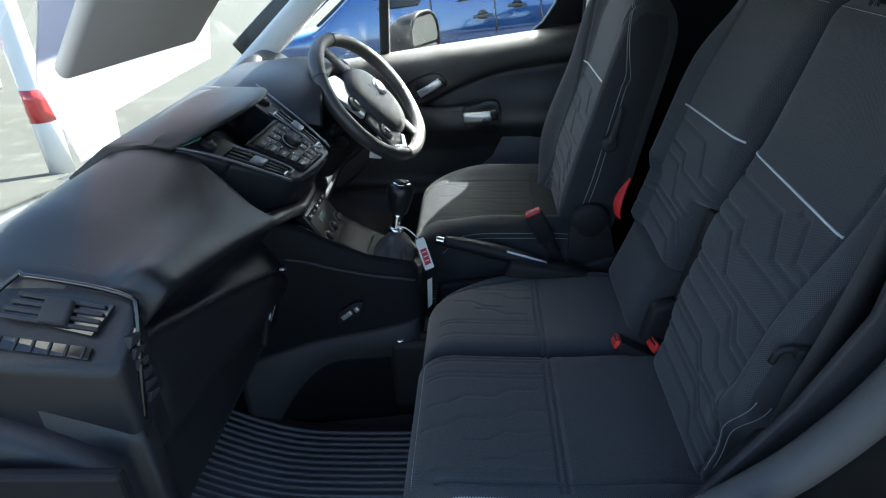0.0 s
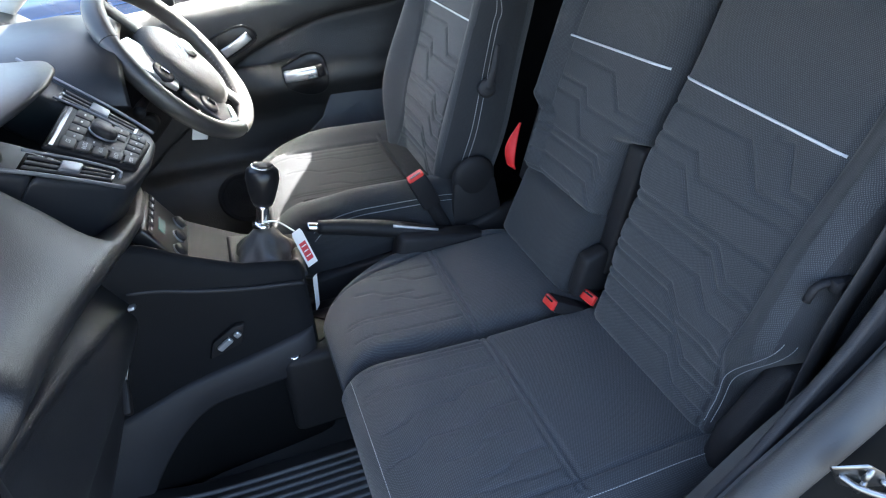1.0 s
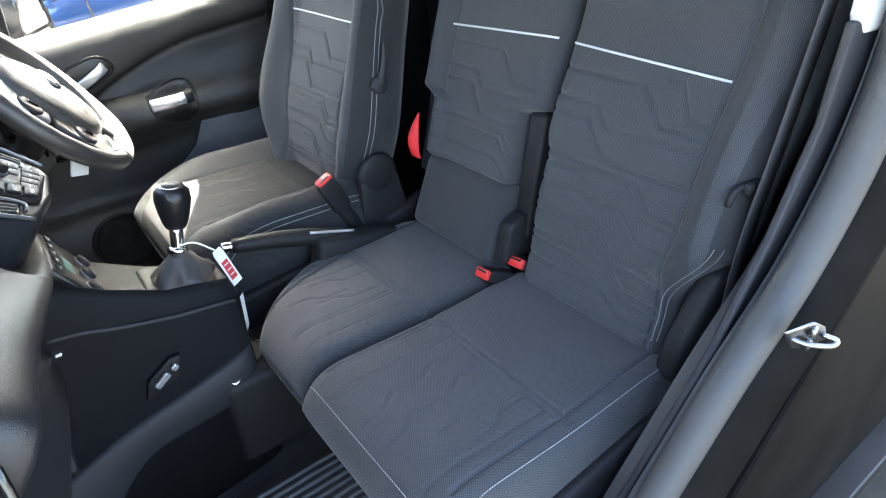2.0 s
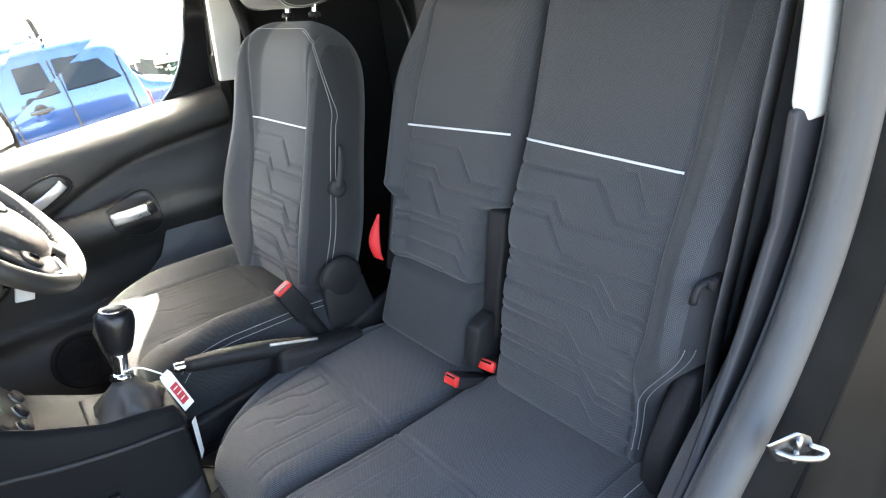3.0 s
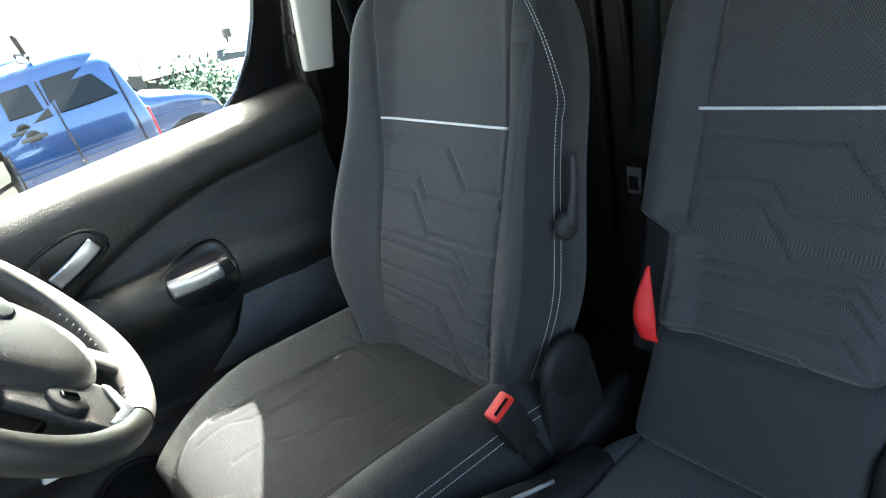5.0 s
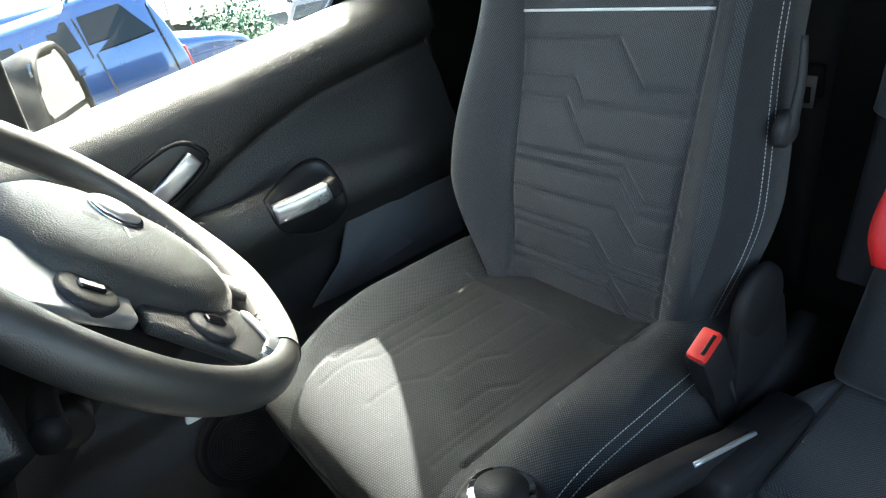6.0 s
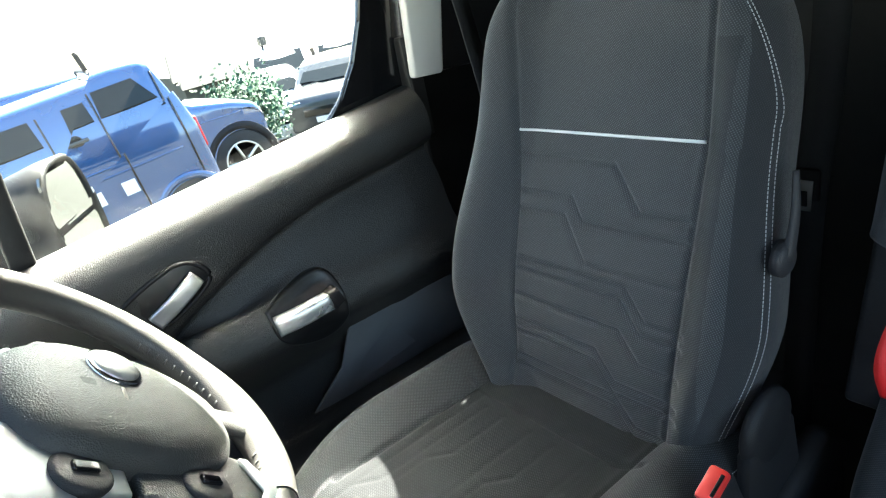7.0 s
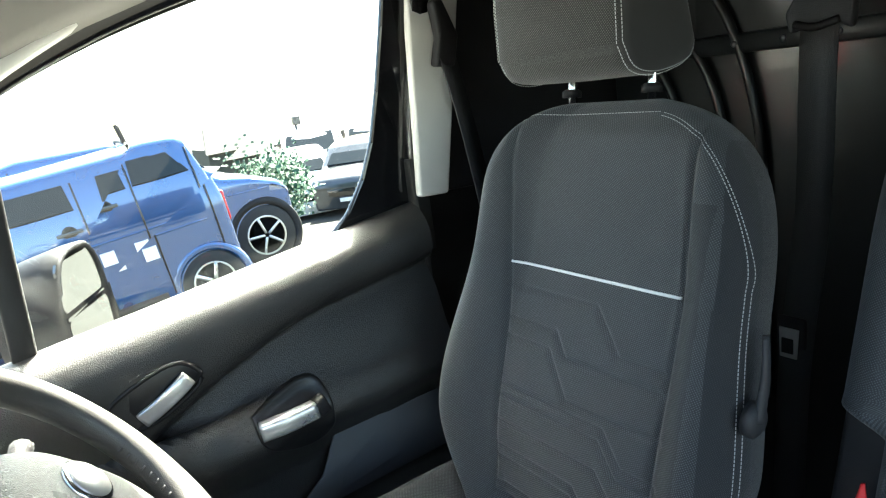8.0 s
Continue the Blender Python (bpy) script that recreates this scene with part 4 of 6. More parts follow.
    for y in np.linspace(-0.262, 0.192, 24):
        k = (y + 0.06) / 0.215
        xr = -0.700 - 0.115 * abs(k) ** 2.2
        zr = 1.270 - 0.032 * abs(k) ** 2.2
        hood.append([Vector((-1.0, y, 1.192)), Vector((-0.92, y, 1.244)), Vector((-0.83, y, zr + 0.004)), Vector((xr - 0.05, y, zr + 0.003)), Vector((xr, y, zr)), Vector((xr + 0.004, y, zr - 0.006)), Vector((xr - 0.004, y, zr - 0.011)), Vector((xr - 0.07, y, zr - 0.022)), Vector((-0.90, y, 1.222)), Vector((-1.0, y, 1.17))])
    obj("display_hood", *loft(hood), PLASTIC_SOFT, t)
    # instrument binnacle
    hood = []
    for y in np.linspace(0.16, 0.60, 26):
        e = max(0.0, 1 - abs((y - 0.38) / 0.22) ** 2.6) ** 0.6
        hood.append([Vector((-1.02, y, 1.17)), Vector((-0.92, y, 1.185 + 0.055 * e)), Vector((-0.76, y, 1.165 + 0.088 * e)), Vector((-0.650, y, 1.145 + 0.098 * e)), Vector((-0.642, y, 1.138 + 0.096 * e)), Vector((-0.66, y, 1.130 + 0.090 * e)), Vector((-0.82, y, 1.135 + 0.080 * e)), Vector((-0.92, y, 1.12)), Vector((-1.02, y, 1.12))])
    bin_ = obj("instrument_hood", *loft(hood), PLASTIC_SOFT, t)
    part("instrument_face", box((-0.835, 0.38, 1.15), (0.01, 0.33, 0.13), 0.003, pose(0, 0, 0, 0, -20, 0)), GLOSS_BLACK, bin_)
    for y in (0.30, 0.46):
        obj("dial_ring", *turned([(0.048, 0), (0.052, 0.006), (0.048, 0.010), (0.044, 0.006)], (-0.826, y, 1.152), (0.94, 0, 0.34), 32), SATIN, bin_)
    # right-hand air vent
    rv = part("air_vent", slab([(-0.725, 0.585, 1.150), (-0.725, 0.700, 1.150), (-0.655, 0.700, 1.052), (-0.655, 0.585, 1.052)], (-0.06, 0, -0.04), 0.012, 3), PLASTIC, t, "black driver air vent with silver tab", smooth=True)
    part("vent_frame", slab([(-0.716, 0.600, 1.146), (-0.716, 0.692, 1.146), (-0.660, 0.692, 1.064), (-0.660, 0.600, 1.064)], (0.006, 0, 0.004), 0.003), SATIN, rv)
    for i in range(5):
        k = (i + 0.5) / 5
        part("vent_slat", box((-0.712 + 0.054 * k, 0.646, 1.148 - 0.080 * k), (0.016, 0.082, 0.004), 0.001, pose(0, 0, 0, 0, -10, 0)), PLASTIC_GREY, rv)
    obj("vent_tab", *tube([(-0.640, 0.640, 1.088), (-0.622, 0.640, 1.110), (-0.618, 0.640, 1.140)], 0.010, 12, 10, 0.6), DULL_SILVER, rv, "silver vent thumb tab")
    # the passenger end of the dash falls away, lower and further forward than its middle
    pivot = Vector((-0.26, -1.27, 1.56))
    for ob in t.children_recursive:
        for v in ob.data.vertices:
            v.co += (v.co - pivot) * 0.10 * smooth(-0.14, -0.62, np.array(v.co.y)).item()
    return t


def steering_wheel():
    c = Vector((-0.562, 0.390, 1.148))
    t = thing("steering_wheel", c, "worn black leather steering wheel with satin silver spokes", "steering wheel")
    yaw, tilt = radians(-14), radians(37)
    n = Vector((math.cos(tilt) * math.cos(yaw), math.cos(tilt) * math.sin(yaw), math.sin(tilt)))
    s = (Vector((0, 1, 0)) - n * n.y).normalized()
    w = n.cross(s)
    if w.z < 0:
        w = -w
    # the wheel is left steered to the right
    turn = radians(78)
    s, w = s * math.cos(turn) - w * math.sin(turn), w * math.cos(turn) + s * math.sin(turn)
    R = 0.181
    P = lambda a, b, h=0.0: c + s * a + w * b + n * h
    rings, seam = [], []
    for a in np.linspace(0, 2 * math.pi, 97)[:-1]:
        d = s * math.cos(a) + w * math.sin(a)
        grip = 0.0170 + 0.0028 * max(0, math.cos(2 * a - 0.5)) ** 4
        rings.append([c + d * (R + grip * math.cos(b)) + n * grip * 1.12 * math.sin(b) for b in np.linspace(0, 2 * math.pi, 20, endpoint=False)])
        seam.append(c + d * (R - grip * 1.005))
    rings.append(rings[0])
    rim = obj("rim", *loft(rings, caps=False), LEATHER, t, "worn black leather rim")
    for a0 in (0.45, 2.69, 3.75, 5.67):
        d = s * math.cos(a0) + w * math.sin(a0)
        ring = [c + d * (R + 0.0178 * math.cos(b)) + n * 0.0198 * math.sin(b) for b in np.linspace(0, 2 * math.pi, 21)]
        obj("rim_joint", *tube(ring, 0.0009, 40, 6), RUBBER, rim)
    for i in range(0, 96, 1):
        if 4 < i < 16 or 84 < i < 94:
            o = n * 0.003
            obj("rim_stitch", *tube([seam[i] - o, seam[i] + o], 0.0011, 3, 5), THREAD_DARK, rim)
    # airbag cover: a broad domed shield, flat on top, rounded below
    out = []
    for k, h in ((0.0, 0.034), (0.4, 0.033), (0.7, 0.030), (0.86, 0.025), (0.95, 0.018), (1.0, 0.008), (0.99, -0.006), (0.96, -0.02)):
        ring = []
        for a in np.linspace(0, 2 * math.pi, 56, endpoint=False):
            ca, sa = math.cos(a), math.sin(a)
            rx = (0.122 if ca > 0 else 0.096) * abs(ca) ** 0.62 * math.copysign(1, ca)
            rz = (0.062 if sa > 0 else 0.084) * abs(sa) ** 0.72 * math.copysign(1, sa)
            rx *= 1 - 0.30 * max(0, sa) - 0.06 * max(0, -sa) ** 2
            ring.append(P(rx * max(k, 0.01), rz * max(k, 0.01) - 0.004, h))
        out.append(ring)
    hub = obj("airbag_cover", *loft(out), HUB_PLASTIC, t, "black grained airbag cover")
    em = P(0, 0.010, 0.0320)
    obj("emblem_ring", *turned([(0.0245, 0), (0.025, 0.003), (0.0225, 0.0045), (0.0, 0.0045)], em, n, 36), CHROME, hub, "round chrome badge ring")
    obj("emblem_face", *turned([(0.0205, 0.0045), (0.0205, 0.0055), (0.0, 0.0058)], em, n, 36), SATIN, hub, "plain pale badge disc")
    part("airbag_mark", slab([P(-0.036, -0.022, 0.0325), P(-0.024, -0.022, 0.0330), P(-0.024, -0.014, 0.0335), P(-0.036, -0.014, 0.0330)], n * 0.0004, 0), PLASTIC_GREY, hub)
    part("cover_slot", slab([P(-0.003, -0.034, 0.0325), P(0.000, -0.034, 0.0325), P(0.000, -0.018, 0.0335), P(-0.003, -0.018, 0.0335)], n * 0.0006, 0), GLOSS_BLACK, hub)
    part("horn_mark", slab([P(0.076, -0.040, 0.0265), P(0.090, -0.040, 0.0235), P(0.090, -0.008, 0.0240), P(0.076, -0.008, 0.0270)], n * 0.0006, 0), PLASTIC_GREY, hub)
    # side spokes and silver lower shields with key pods
    for sy in (-1, 1):
        rings = []
        for k in np.linspace(0, 1, 10):
            p = P(sy * (0.085 + 0.095 * k), 0.012 + 0.004 * k, 0.004 - 0.004 * k)
            wd, th = 0.022 - 0.005 * math.sin(k * 3.1), 0.008
            rings.append([p + w * wd * math.cos(b) + n * th * math.sin(b) for b in np.linspace(0, 2 * math.pi, 14, endpoint=False)])
        sp = obj("spoke", *loft(rings), HUB_PLASTIC, t, "black grained side spoke")
        lo = part("lower_spoke", slab([P(sy * 0.004, -0.066, -0.004), P(sy * 0.094, -0.050, -0.002), P(sy * 0.120, -0.060, 0.000), P(sy * 0.142, -0.104, -0.002), P(sy * 0.112, -0.138, -0.004), P(sy * 0.080, -0.124, -0.006), P(sy * 0.004, -0.112, -0.006)], n * 0.012, 0.004, 3), SATIN if sy < 0 else HUB_PLASTIC, t, "satin silver lower spoke" if sy < 0 else "black lower spoke with silver tip", smooth=True)
        if sy > 0:
            part("spoke_tip", slab([P(0.112, -0.062, 0.010), P(0.122, -0.062, 0.010), P(0.141, -0.103, 0.010), P(0.112, -0.134, 0.008), P(0.100, -0.128, 0.008), P(0.122, -0.102, 0.010)], n * 0.005, 0.002), SATIN, lo, "satin silver tip", smooth=True)
        kp = P(0.066 if sy > 0 else -0.042, -0.096, 0.006)
        obj("spoke_switch", *turned([(0.022, -0.004), (0.023, 0.003), (0.019, 0.006), (0, 0.0065)], kp, n, 28), PLASTIC_GREY, lo, "black oval switch pod")
        part("switch_key", box(kp + n * 0.0075, (0.020, 0.010, 0.004), 0.002, Matrix((s, w, n)).transposed()), GLOSS_BLACK, lo)
    part("lower_cover", slab([P(-0.080, -0.060, -0.004), P(-0.060, -0.096, -0.010), P(0.060, -0.096, -0.010), P(0.080, -0.060, -0.004)], n * -0.03, 0.008, 3), PLASTIC, t, smooth=True)
    # column
    s, w = s * math.cos(turn) + w * math.sin(turn), w * math.cos(turn) - s * math.sin(turn)
    obj("column_shroud", *tube([c - n * 0.035, c - n * 0.12 - w * 0.01, c - n * 0.26 - w * 0.02], lambda k: 0.068 + 0.022 * k, 12, 24, 0.85), PLASTIC, t)
    part("column_lever", slab([P(-0.03, -0.095, -0.075), P(0.065, -0.090, -0.075), P(0.070, -0.105, -0.060), P(-0.02, -0.112, -0.060)], n * -0.020, 0.006), GLOSS_BLACK, t, smooth=True)
    for sy in (-1, 1):
        obj("column_stalk", *tube([P(sy * 0.05, 0.0, -0.075), P(sy * 0.12, 0.01, -0.07), P(sy * 0.180, 0.015, -0.055)], lambda k: 0.008 + 0.004 * k, 16, 10), PLASTIC, t, "black column stalk")
    kp = P(-0.072, -0.03, -0.11)
    obj("ignition_barrel", *turned([(0.020, 0), (0.020, 0.02), (0.014, 0.022), (0, 0.022)], kp, s * -1, 20), PLASTIC, t)
    return t


def console():
    t = thing("centre_console", (-0.55, 0.02, 0.5), "black plastic centre console with gear lever gaiter", "console", kind="structure")
    # main body: section across, lofted along x
    rings = []
    for x, top, hl, hr in ((-0.90, 1.00, 0.17, 0.17), (-0.74, 0.985, 0.135, 0.15), (-0.66, 0.955, 0.115, 0.14), (-0.60, 0.915, 0.108, 0.135), (-0.52, 0.872, 0.100, 0.13), (-0.45, 0.852, 0.090, 0.12), (-0.425, 0.842, 0.082, 0.11), (-0.418, 0.82, 0.075, 0.10)):
        yc = 0.012
        sec = [(-hl - 0.01, 0.47), (-hl - 0.004, top - 0.12), (-hl - 0.006, top - 0.07), (-hl - 0.001, top - 0.020), (-hl + 0.004, top + 0.030), (-hl + 0.013, top + 0.045), (-hl + 0.024, top + 0.040), (-hl + 0.036, top - 0.002), (0, top - 0.006), (hr - 0.05, top - 0.004), (hr - 0.03, top), (hr - 0.012, top - 0.010), (hr, top - 0.04), (hr + 0.004, top - 0.12), (hr + 0.01, 0.47)]
        rings.append([Vector((x, yc + y, z)) for y, z in sec])
    obj("console_body", *loft(rings), CONSOLE_PLASTIC, t)
    # lower step of the passenger side and its ledge
    rings = []
    for x in np.linspace(-0.84, -0.424, 30):
        hl = np.interp(x, [-0.90, -0.74, -0.66, -0.60, -0.52, -0.45, -0.42], [0.17, 0.135, 0.115, 0.108, 0.100, 0.090, 0.076])
        ys = 0.012 - hl - 0.005
        zt = 0.69 + 0.13 * (x + 0.84) - 0.05 * max(0.0, -0.66 - x)
        za = 0.655 - 5.0 * max(0.0, -0.60 - x) ** 2 - 0.4 * max(0.0, x + 0.50) ** 2
        rings.append([Vector((x, ys + 0.010, zt + 0.006)), Vector((x, ys - 0.006, zt + 0.003)), Vector((x, ys - 0.012, zt - 0.004)), Vector((x, ys - 0.013, za + 0.008)), Vector((x, ys - 0.008, za)), Vector((x, ys + 0.010, za - 0.002))])
    obj("side_ledge", *loft(rings), PLASTIC_GREY, t)
    # rolled upper edge on the passenger side
    obj("edge_roll", *tube([(-0.70, -0.112, 0.932), (-0.655, -0.102, 0.918), (-0.60, -0.098, 0.898), (-0.52, -0.090, 0.874), (-0.45, -0.081, 0.858), (-0.425, -0.072, 0.848)], 0.0045, 30, 8), PLASTIC_GREY, t)
    # bag hook
    hk = part("bag_hook", slab([(-0.612, -0.097, 0.755), (-0.600, -0.097, 0.790), (-0.560, -0.097, 0.815), (-0.540, -0.097, 0.815), (-0.552, -0.097, 0.775)], (0, -0.012, 0), 0.003), PLASTIC, t, "folding bag hook", smooth=True)
    part("hook_tab", box((-0.580, -0.113, 0.785), (0.030, 0.008, 0.012), 0.003, pose(0, 0, 0, 0, -35, 0)), SATIN, hk)
    part("hook_tab", box((-0.556, -0.113, 0.800), (0.012, 0.008, 0.012), 0.003, pose(0, 0, 0, 0, -35, 0)), SATIN, hk)
    # heater panel
    m = pose(0, 0, 0, 0, 60, 0)
    mm = m.to_3x3()
    mid = Vector((-0.636, 0.018, 0.962))
    on = lambda x, y, z: mid + mm @ Vector((x, y, z))
    hp = part("heater_panel", box(on(0, 0, -0.007), (0.105, 0.150, 0.030), 0.006, m, 3), RECESS_BLACK, t, "black heater control panel", smooth=True)
    for y in (-0.050, 0.0, 0.050):
        k = obj("heater_knob", *turned([(0.0125, 0), (0.012, 0.008), (0.0105, 0.010), (0, 0.010)], on(0.026, y, 0.007), mm @ Vector((0, 0, 1)), 24), PLASTIC, hp, "rotary heater knob")
        obj("knob_ring", *turned([(0.0128, 0.000), (0.0142, 0.001), (0.0128, 0.003)], on(0.026, y, 0.0078), mm @ Vector((0, 0, 1)), 24), DULL_SILVER, k)
    part("heater_readout", box(on(-0.012, -0.010, 0.0082), (0.014, 0.042, 0.002), 0, m), TEAL, hp, "teal lit readout")
    for i in range(5):
        key = part("heater_key", box(on(-0.036, -0.056 + 0.028 * i, 0.009), (0.012, 0.022, 0.004), 0.001, m), PLASTIC, hp)
        part("key_print", box(on(-0.036, -0.056 + 0.028 * i, 0.0114), (0.003, 0.008, 0.0006), 0, m), KEY_WHITE, key)
    # gear lever
    fr = part("gaiter_frame", box((-0.478, 0.020, 0.862), (0.135, 0.150, 0.014), 0.006, pose(0, 0, 0, 0, 12, 0), 3), PLASTIC, t, smooth=True)
    rings = []
    for k in np.linspace(0, 1, 12):
        r = 0.044 * (1 - k ** 1.4) + 0.014
        c = Vector((-0.482 + 0.010 * k, 0.020 + 0.006 * k, 0.866 + 0.056 * k))
        rings.append([c + Vector((math.cos(a), math.sin(a), 0)) * r * (1 + (0.10 * math.sin(5 * a + 6 * k) + 0.05 * math.sin(9 * a - 4 * k)) * (1 - k ** 2)) for a in np.linspace(0, 2 * math.pi, 40, endpoint=False)])
    obj("gaiter", *loft(rings), LEATHER, fr, "creased black leather gaiter")
    lev = obj("gear_lever", *tube([(-0.474, 0.024, 0.915), (-0.462, 0.028, 0.972)], 0.0115, 6, 16), CHROME, t, "chrome gear lever collar")
    obj("lever_ring", *turned([(0.013, 0), (0.018, 0.003), (0.018, 0.010), (0.013, 0.013)], (-0.473, 0.024, 0.922), (0.2, 0.1, 1), 20), CHROME, lev)
    ax = Vector((0.18, 0.05, 1)).normalized()
    kn = obj("gear_knob", *turned([(0.0, 0), (0.017, 0.0), (0.0215, 0.010), (0.0265, 0.030), (0.0300, 0.050), (0.0285, 0.066), (0.0205, 0.0735), (0.0, 0.0755)], (-0.462, 0.029, 0.968), ax, 28), RECESS_BLACK, t, "smooth black gear knob")
    obj("knob_cap", *turned([(0.0165, 0.0735), (0.0165, 0.0762), (0.0, 0.0768)], (-0.462, 0.029, 0.968), ax, 24), PLASTIC, kn)
    obj("knob_trim", *turned([(0.0200, 0.0722), (0.0210, 0.0736), (0.0200, 0.0750)], (-0.462, 0.029, 0.968), ax, 28), CHROME, kn)
    # lower rear part with cup holder
    low = part("rear_console", box((-0.30, 0.020, 0.575), (0.36, 0.16, 0.21), 0.02, None, 3), PLASTIC, t, smooth=True)
    part("cup_holder_block", box((-0.425, -0.030, 0.60), (0.15, 0.15, 0.20), 0.02, None, 3), PLASTIC, t, smooth=True)
    obj("cup_holder", *turned([(0.044, 0), (0.044, 0.003), (0.040, 0.004), (0.038, -0.03), (0, -0.03)], (-0.430, -0.030, 0.699), (0, 0, 1), 28), GLOSS_BLACK, t)
    obj("power_socket", *turned([(0.015, 0), (0.016, 0.004), (0.012, 0.005), (0, 0.005)], (-0.470, -0.088, 0.701), (0, -0.2, 1), 20), CHROME, t, "round power socket")
    # handbrake
    hb = obj("handbrake", *tube([(-0.10, 0.062, 0.79), (-0.20, 0.068, 0.825), (-0.30, 0.080, 0.850), (-0.365, 0.088, 0.861)], lambda k: 0.014 + 0.004 * math.sin(k * 3.1), 24, 12), PLASTIC, t, "black handbrake lever with chrome button")
    obj("brake_button", *tube([(-0.364, 0.088, 0.861), (-0.386, 0.091, 0.865)], 0.0095, 6, 12), CHROME, hb)
    obj("brake_strip", *tube([(-0.215, 0.058, 0.843), (-0.12, 0.050, 0.815)], 0.003, 10, 6), SATIN, hb)
    part("brake_boot", box((-0.12, 0.055, 0.765), (0.20, 0.055, 0.09), 0.015, pose(0, 0, 0, 0, 12, 0), 3), PLASTIC, t, smooth=True)
    return t


def key_tags():
    t = thing("price_tag", (-0.425, -0.020, 0.83), "white card tag with red print hanging from the gear lever", "tag")
    obj("string", *tube([(-0.470, 0.014, 0.940), (-0.445, 0.008, 0.938), (-0.418, 0.000, 0.915)], 0.0016, 14, 5), PAPER, t)
    a, up, sd = Vector((-0.416, 0.000, 0.915)), Vector((0.26, -0.12, -1)).normalized(), Vector((0.85, 0.45, 0.15)).normalized()
    nn = up.cross(sd).normalized()
    c = [a - sd * 0.009, a + sd * 0.009, a + sd * 0.0115 + up * 0.008, a + sd * 0.0115 + up * 0.078, a - sd * 0.0115 + up * 0.078, a - sd * 0.0115 + up * 0.008]
    card = part("card", slab(c, nn * 0.0008, 0), PAPER, t)
    for sg, o in ((1, 0.0012), (-1, -0.0008)):
        p = a + up * 0.026 + nn * o
        part("red_print", slab([p - sd * 0.0075, p + sd * 0.0075, p + sd * 0.0075 + up * 0.040, p - sd * 0.0075 + up * 0.040], nn * 0.0003, 0), TAG_RED, card)
        for i in range(3):
            p2 = a + up * (0.033 + 0.011 * i) + nn * (o + 0.0004 * sg)
            part("print_bar", slab([p2 - sd * 0.005, p2 + sd * 0.005, p2 + sd * 0.005 + up * 0.002, p2 - sd * 0.005 + up * 0.002], nn * 0.0003, 0), PAPER, card)
    t2 = thing("paper_slip", (-0.43, 0.0, 0.70), "narrow white paper slip with handwriting hanging under the tag", "tag")
    b = Vector((-0.398, -0.012, 0.815))
    u2, s2 = Vector((-0.06, 0.02, -1)).normalized(), Vector((0.6, 0.75, 0)).normalized()
    n2 = u2.cross(s2)
    slip = part("slip", slab([b - s2 * 0.008, b + s2 * 0.008, b + s2 * 0.007 + u2 * 0.075, b - s2 * 0.007 + u2 * 0.08], n2 * 0.0006, 0), PAPER, t2)
    for i in range(5):
        p = b + u2 * (0.010 + 0.012 * i) + n2 * -0.0004
        part("ink_bar", slab([p - s2 * 0.002, p + s2 * 0.002, p + s2 * 0.002 + u2 * 0.008, p - s2 * 0.002 + u2 * 0.008], n2 * -0.0004, 0), INK, slip)
    t3 = thing("ignition_key_tag", (-0.55, 0.31, 1.02), "white key tag hanging from the ignition", "tag")
    part("tag_card", box((-0.548, 0.305, 1.020), (0.034, 0.006, 0.034), 0.003, pose(0, 0, 0, 10, 15, 20)), PAPER, t3)
    obj("key_ring", *turned([(0.008, 0), (0.0095, 0.001), (0.008, 0.002)], (-0.553, 0.308, 1.044), (0, 1, 0.2), 18), CHROME, t3)


dashboard()
steering_wheel()
console()
key_tags()


# ---- the van's shell ----
def sill_z(x):
    return 1.189 + (x + 0.55) * 0.097


ARCH = [(0.055, 0.745, 1.30), (0.072, 0.735, 1.45), (0.090, 0.712, 1.60), (0.085, 0.698, 1.655), (0.03, 0.693, 1.672), (-0.10, 0.697, 1.655), (-0.25, 0.705, 1.618), (-0.40, 0.712, 1.570),
        (-0.55, 0.720, 1.500), (-0.72, 0.728, 1.385), (-0.90, 0.735, 1.245), (-1.02, 0.740, 1.150)]


def bar(points, w, h, n=40, out=(0, 1, 0), round_=0.3):
    """A rounded bar along a line; w along out, h across it."""
    line = spline(points, n)
    rings = []
    for i, p in enumerate(line):
        d = (line[min(i + 1, n - 1)] - line[max(i - 1, 0)]).normalized()
        o = (Vector(out) - d * Vector(out).dot(d)).normalized()
        c = d.cross(o)
        ring = []
        for a in np.linspace(0, 2 * math.pi, 16, endpoint=False):
            ca, sa = math.cos(a), math.sin(a)
            ring.append(p + o * (abs(ca) ** round_ * math.copysign(1, ca)) * w / 2 + c * (abs(sa) ** round_ * math.copysign(1, sa)) * h / 2)
        rings.append(ring)
    return loft(rings)


BOWL = [(-0.508, 0.697, 1.084), (-0.486, 0.695, 1.112), (-0.414, 0.692, 1.136), (-0.382, 0.692, 1.122), (-0.379, 0.692, 1.096), (-0.440, 0.695, 1.064), (-0.486, 0.698, 1.062)]


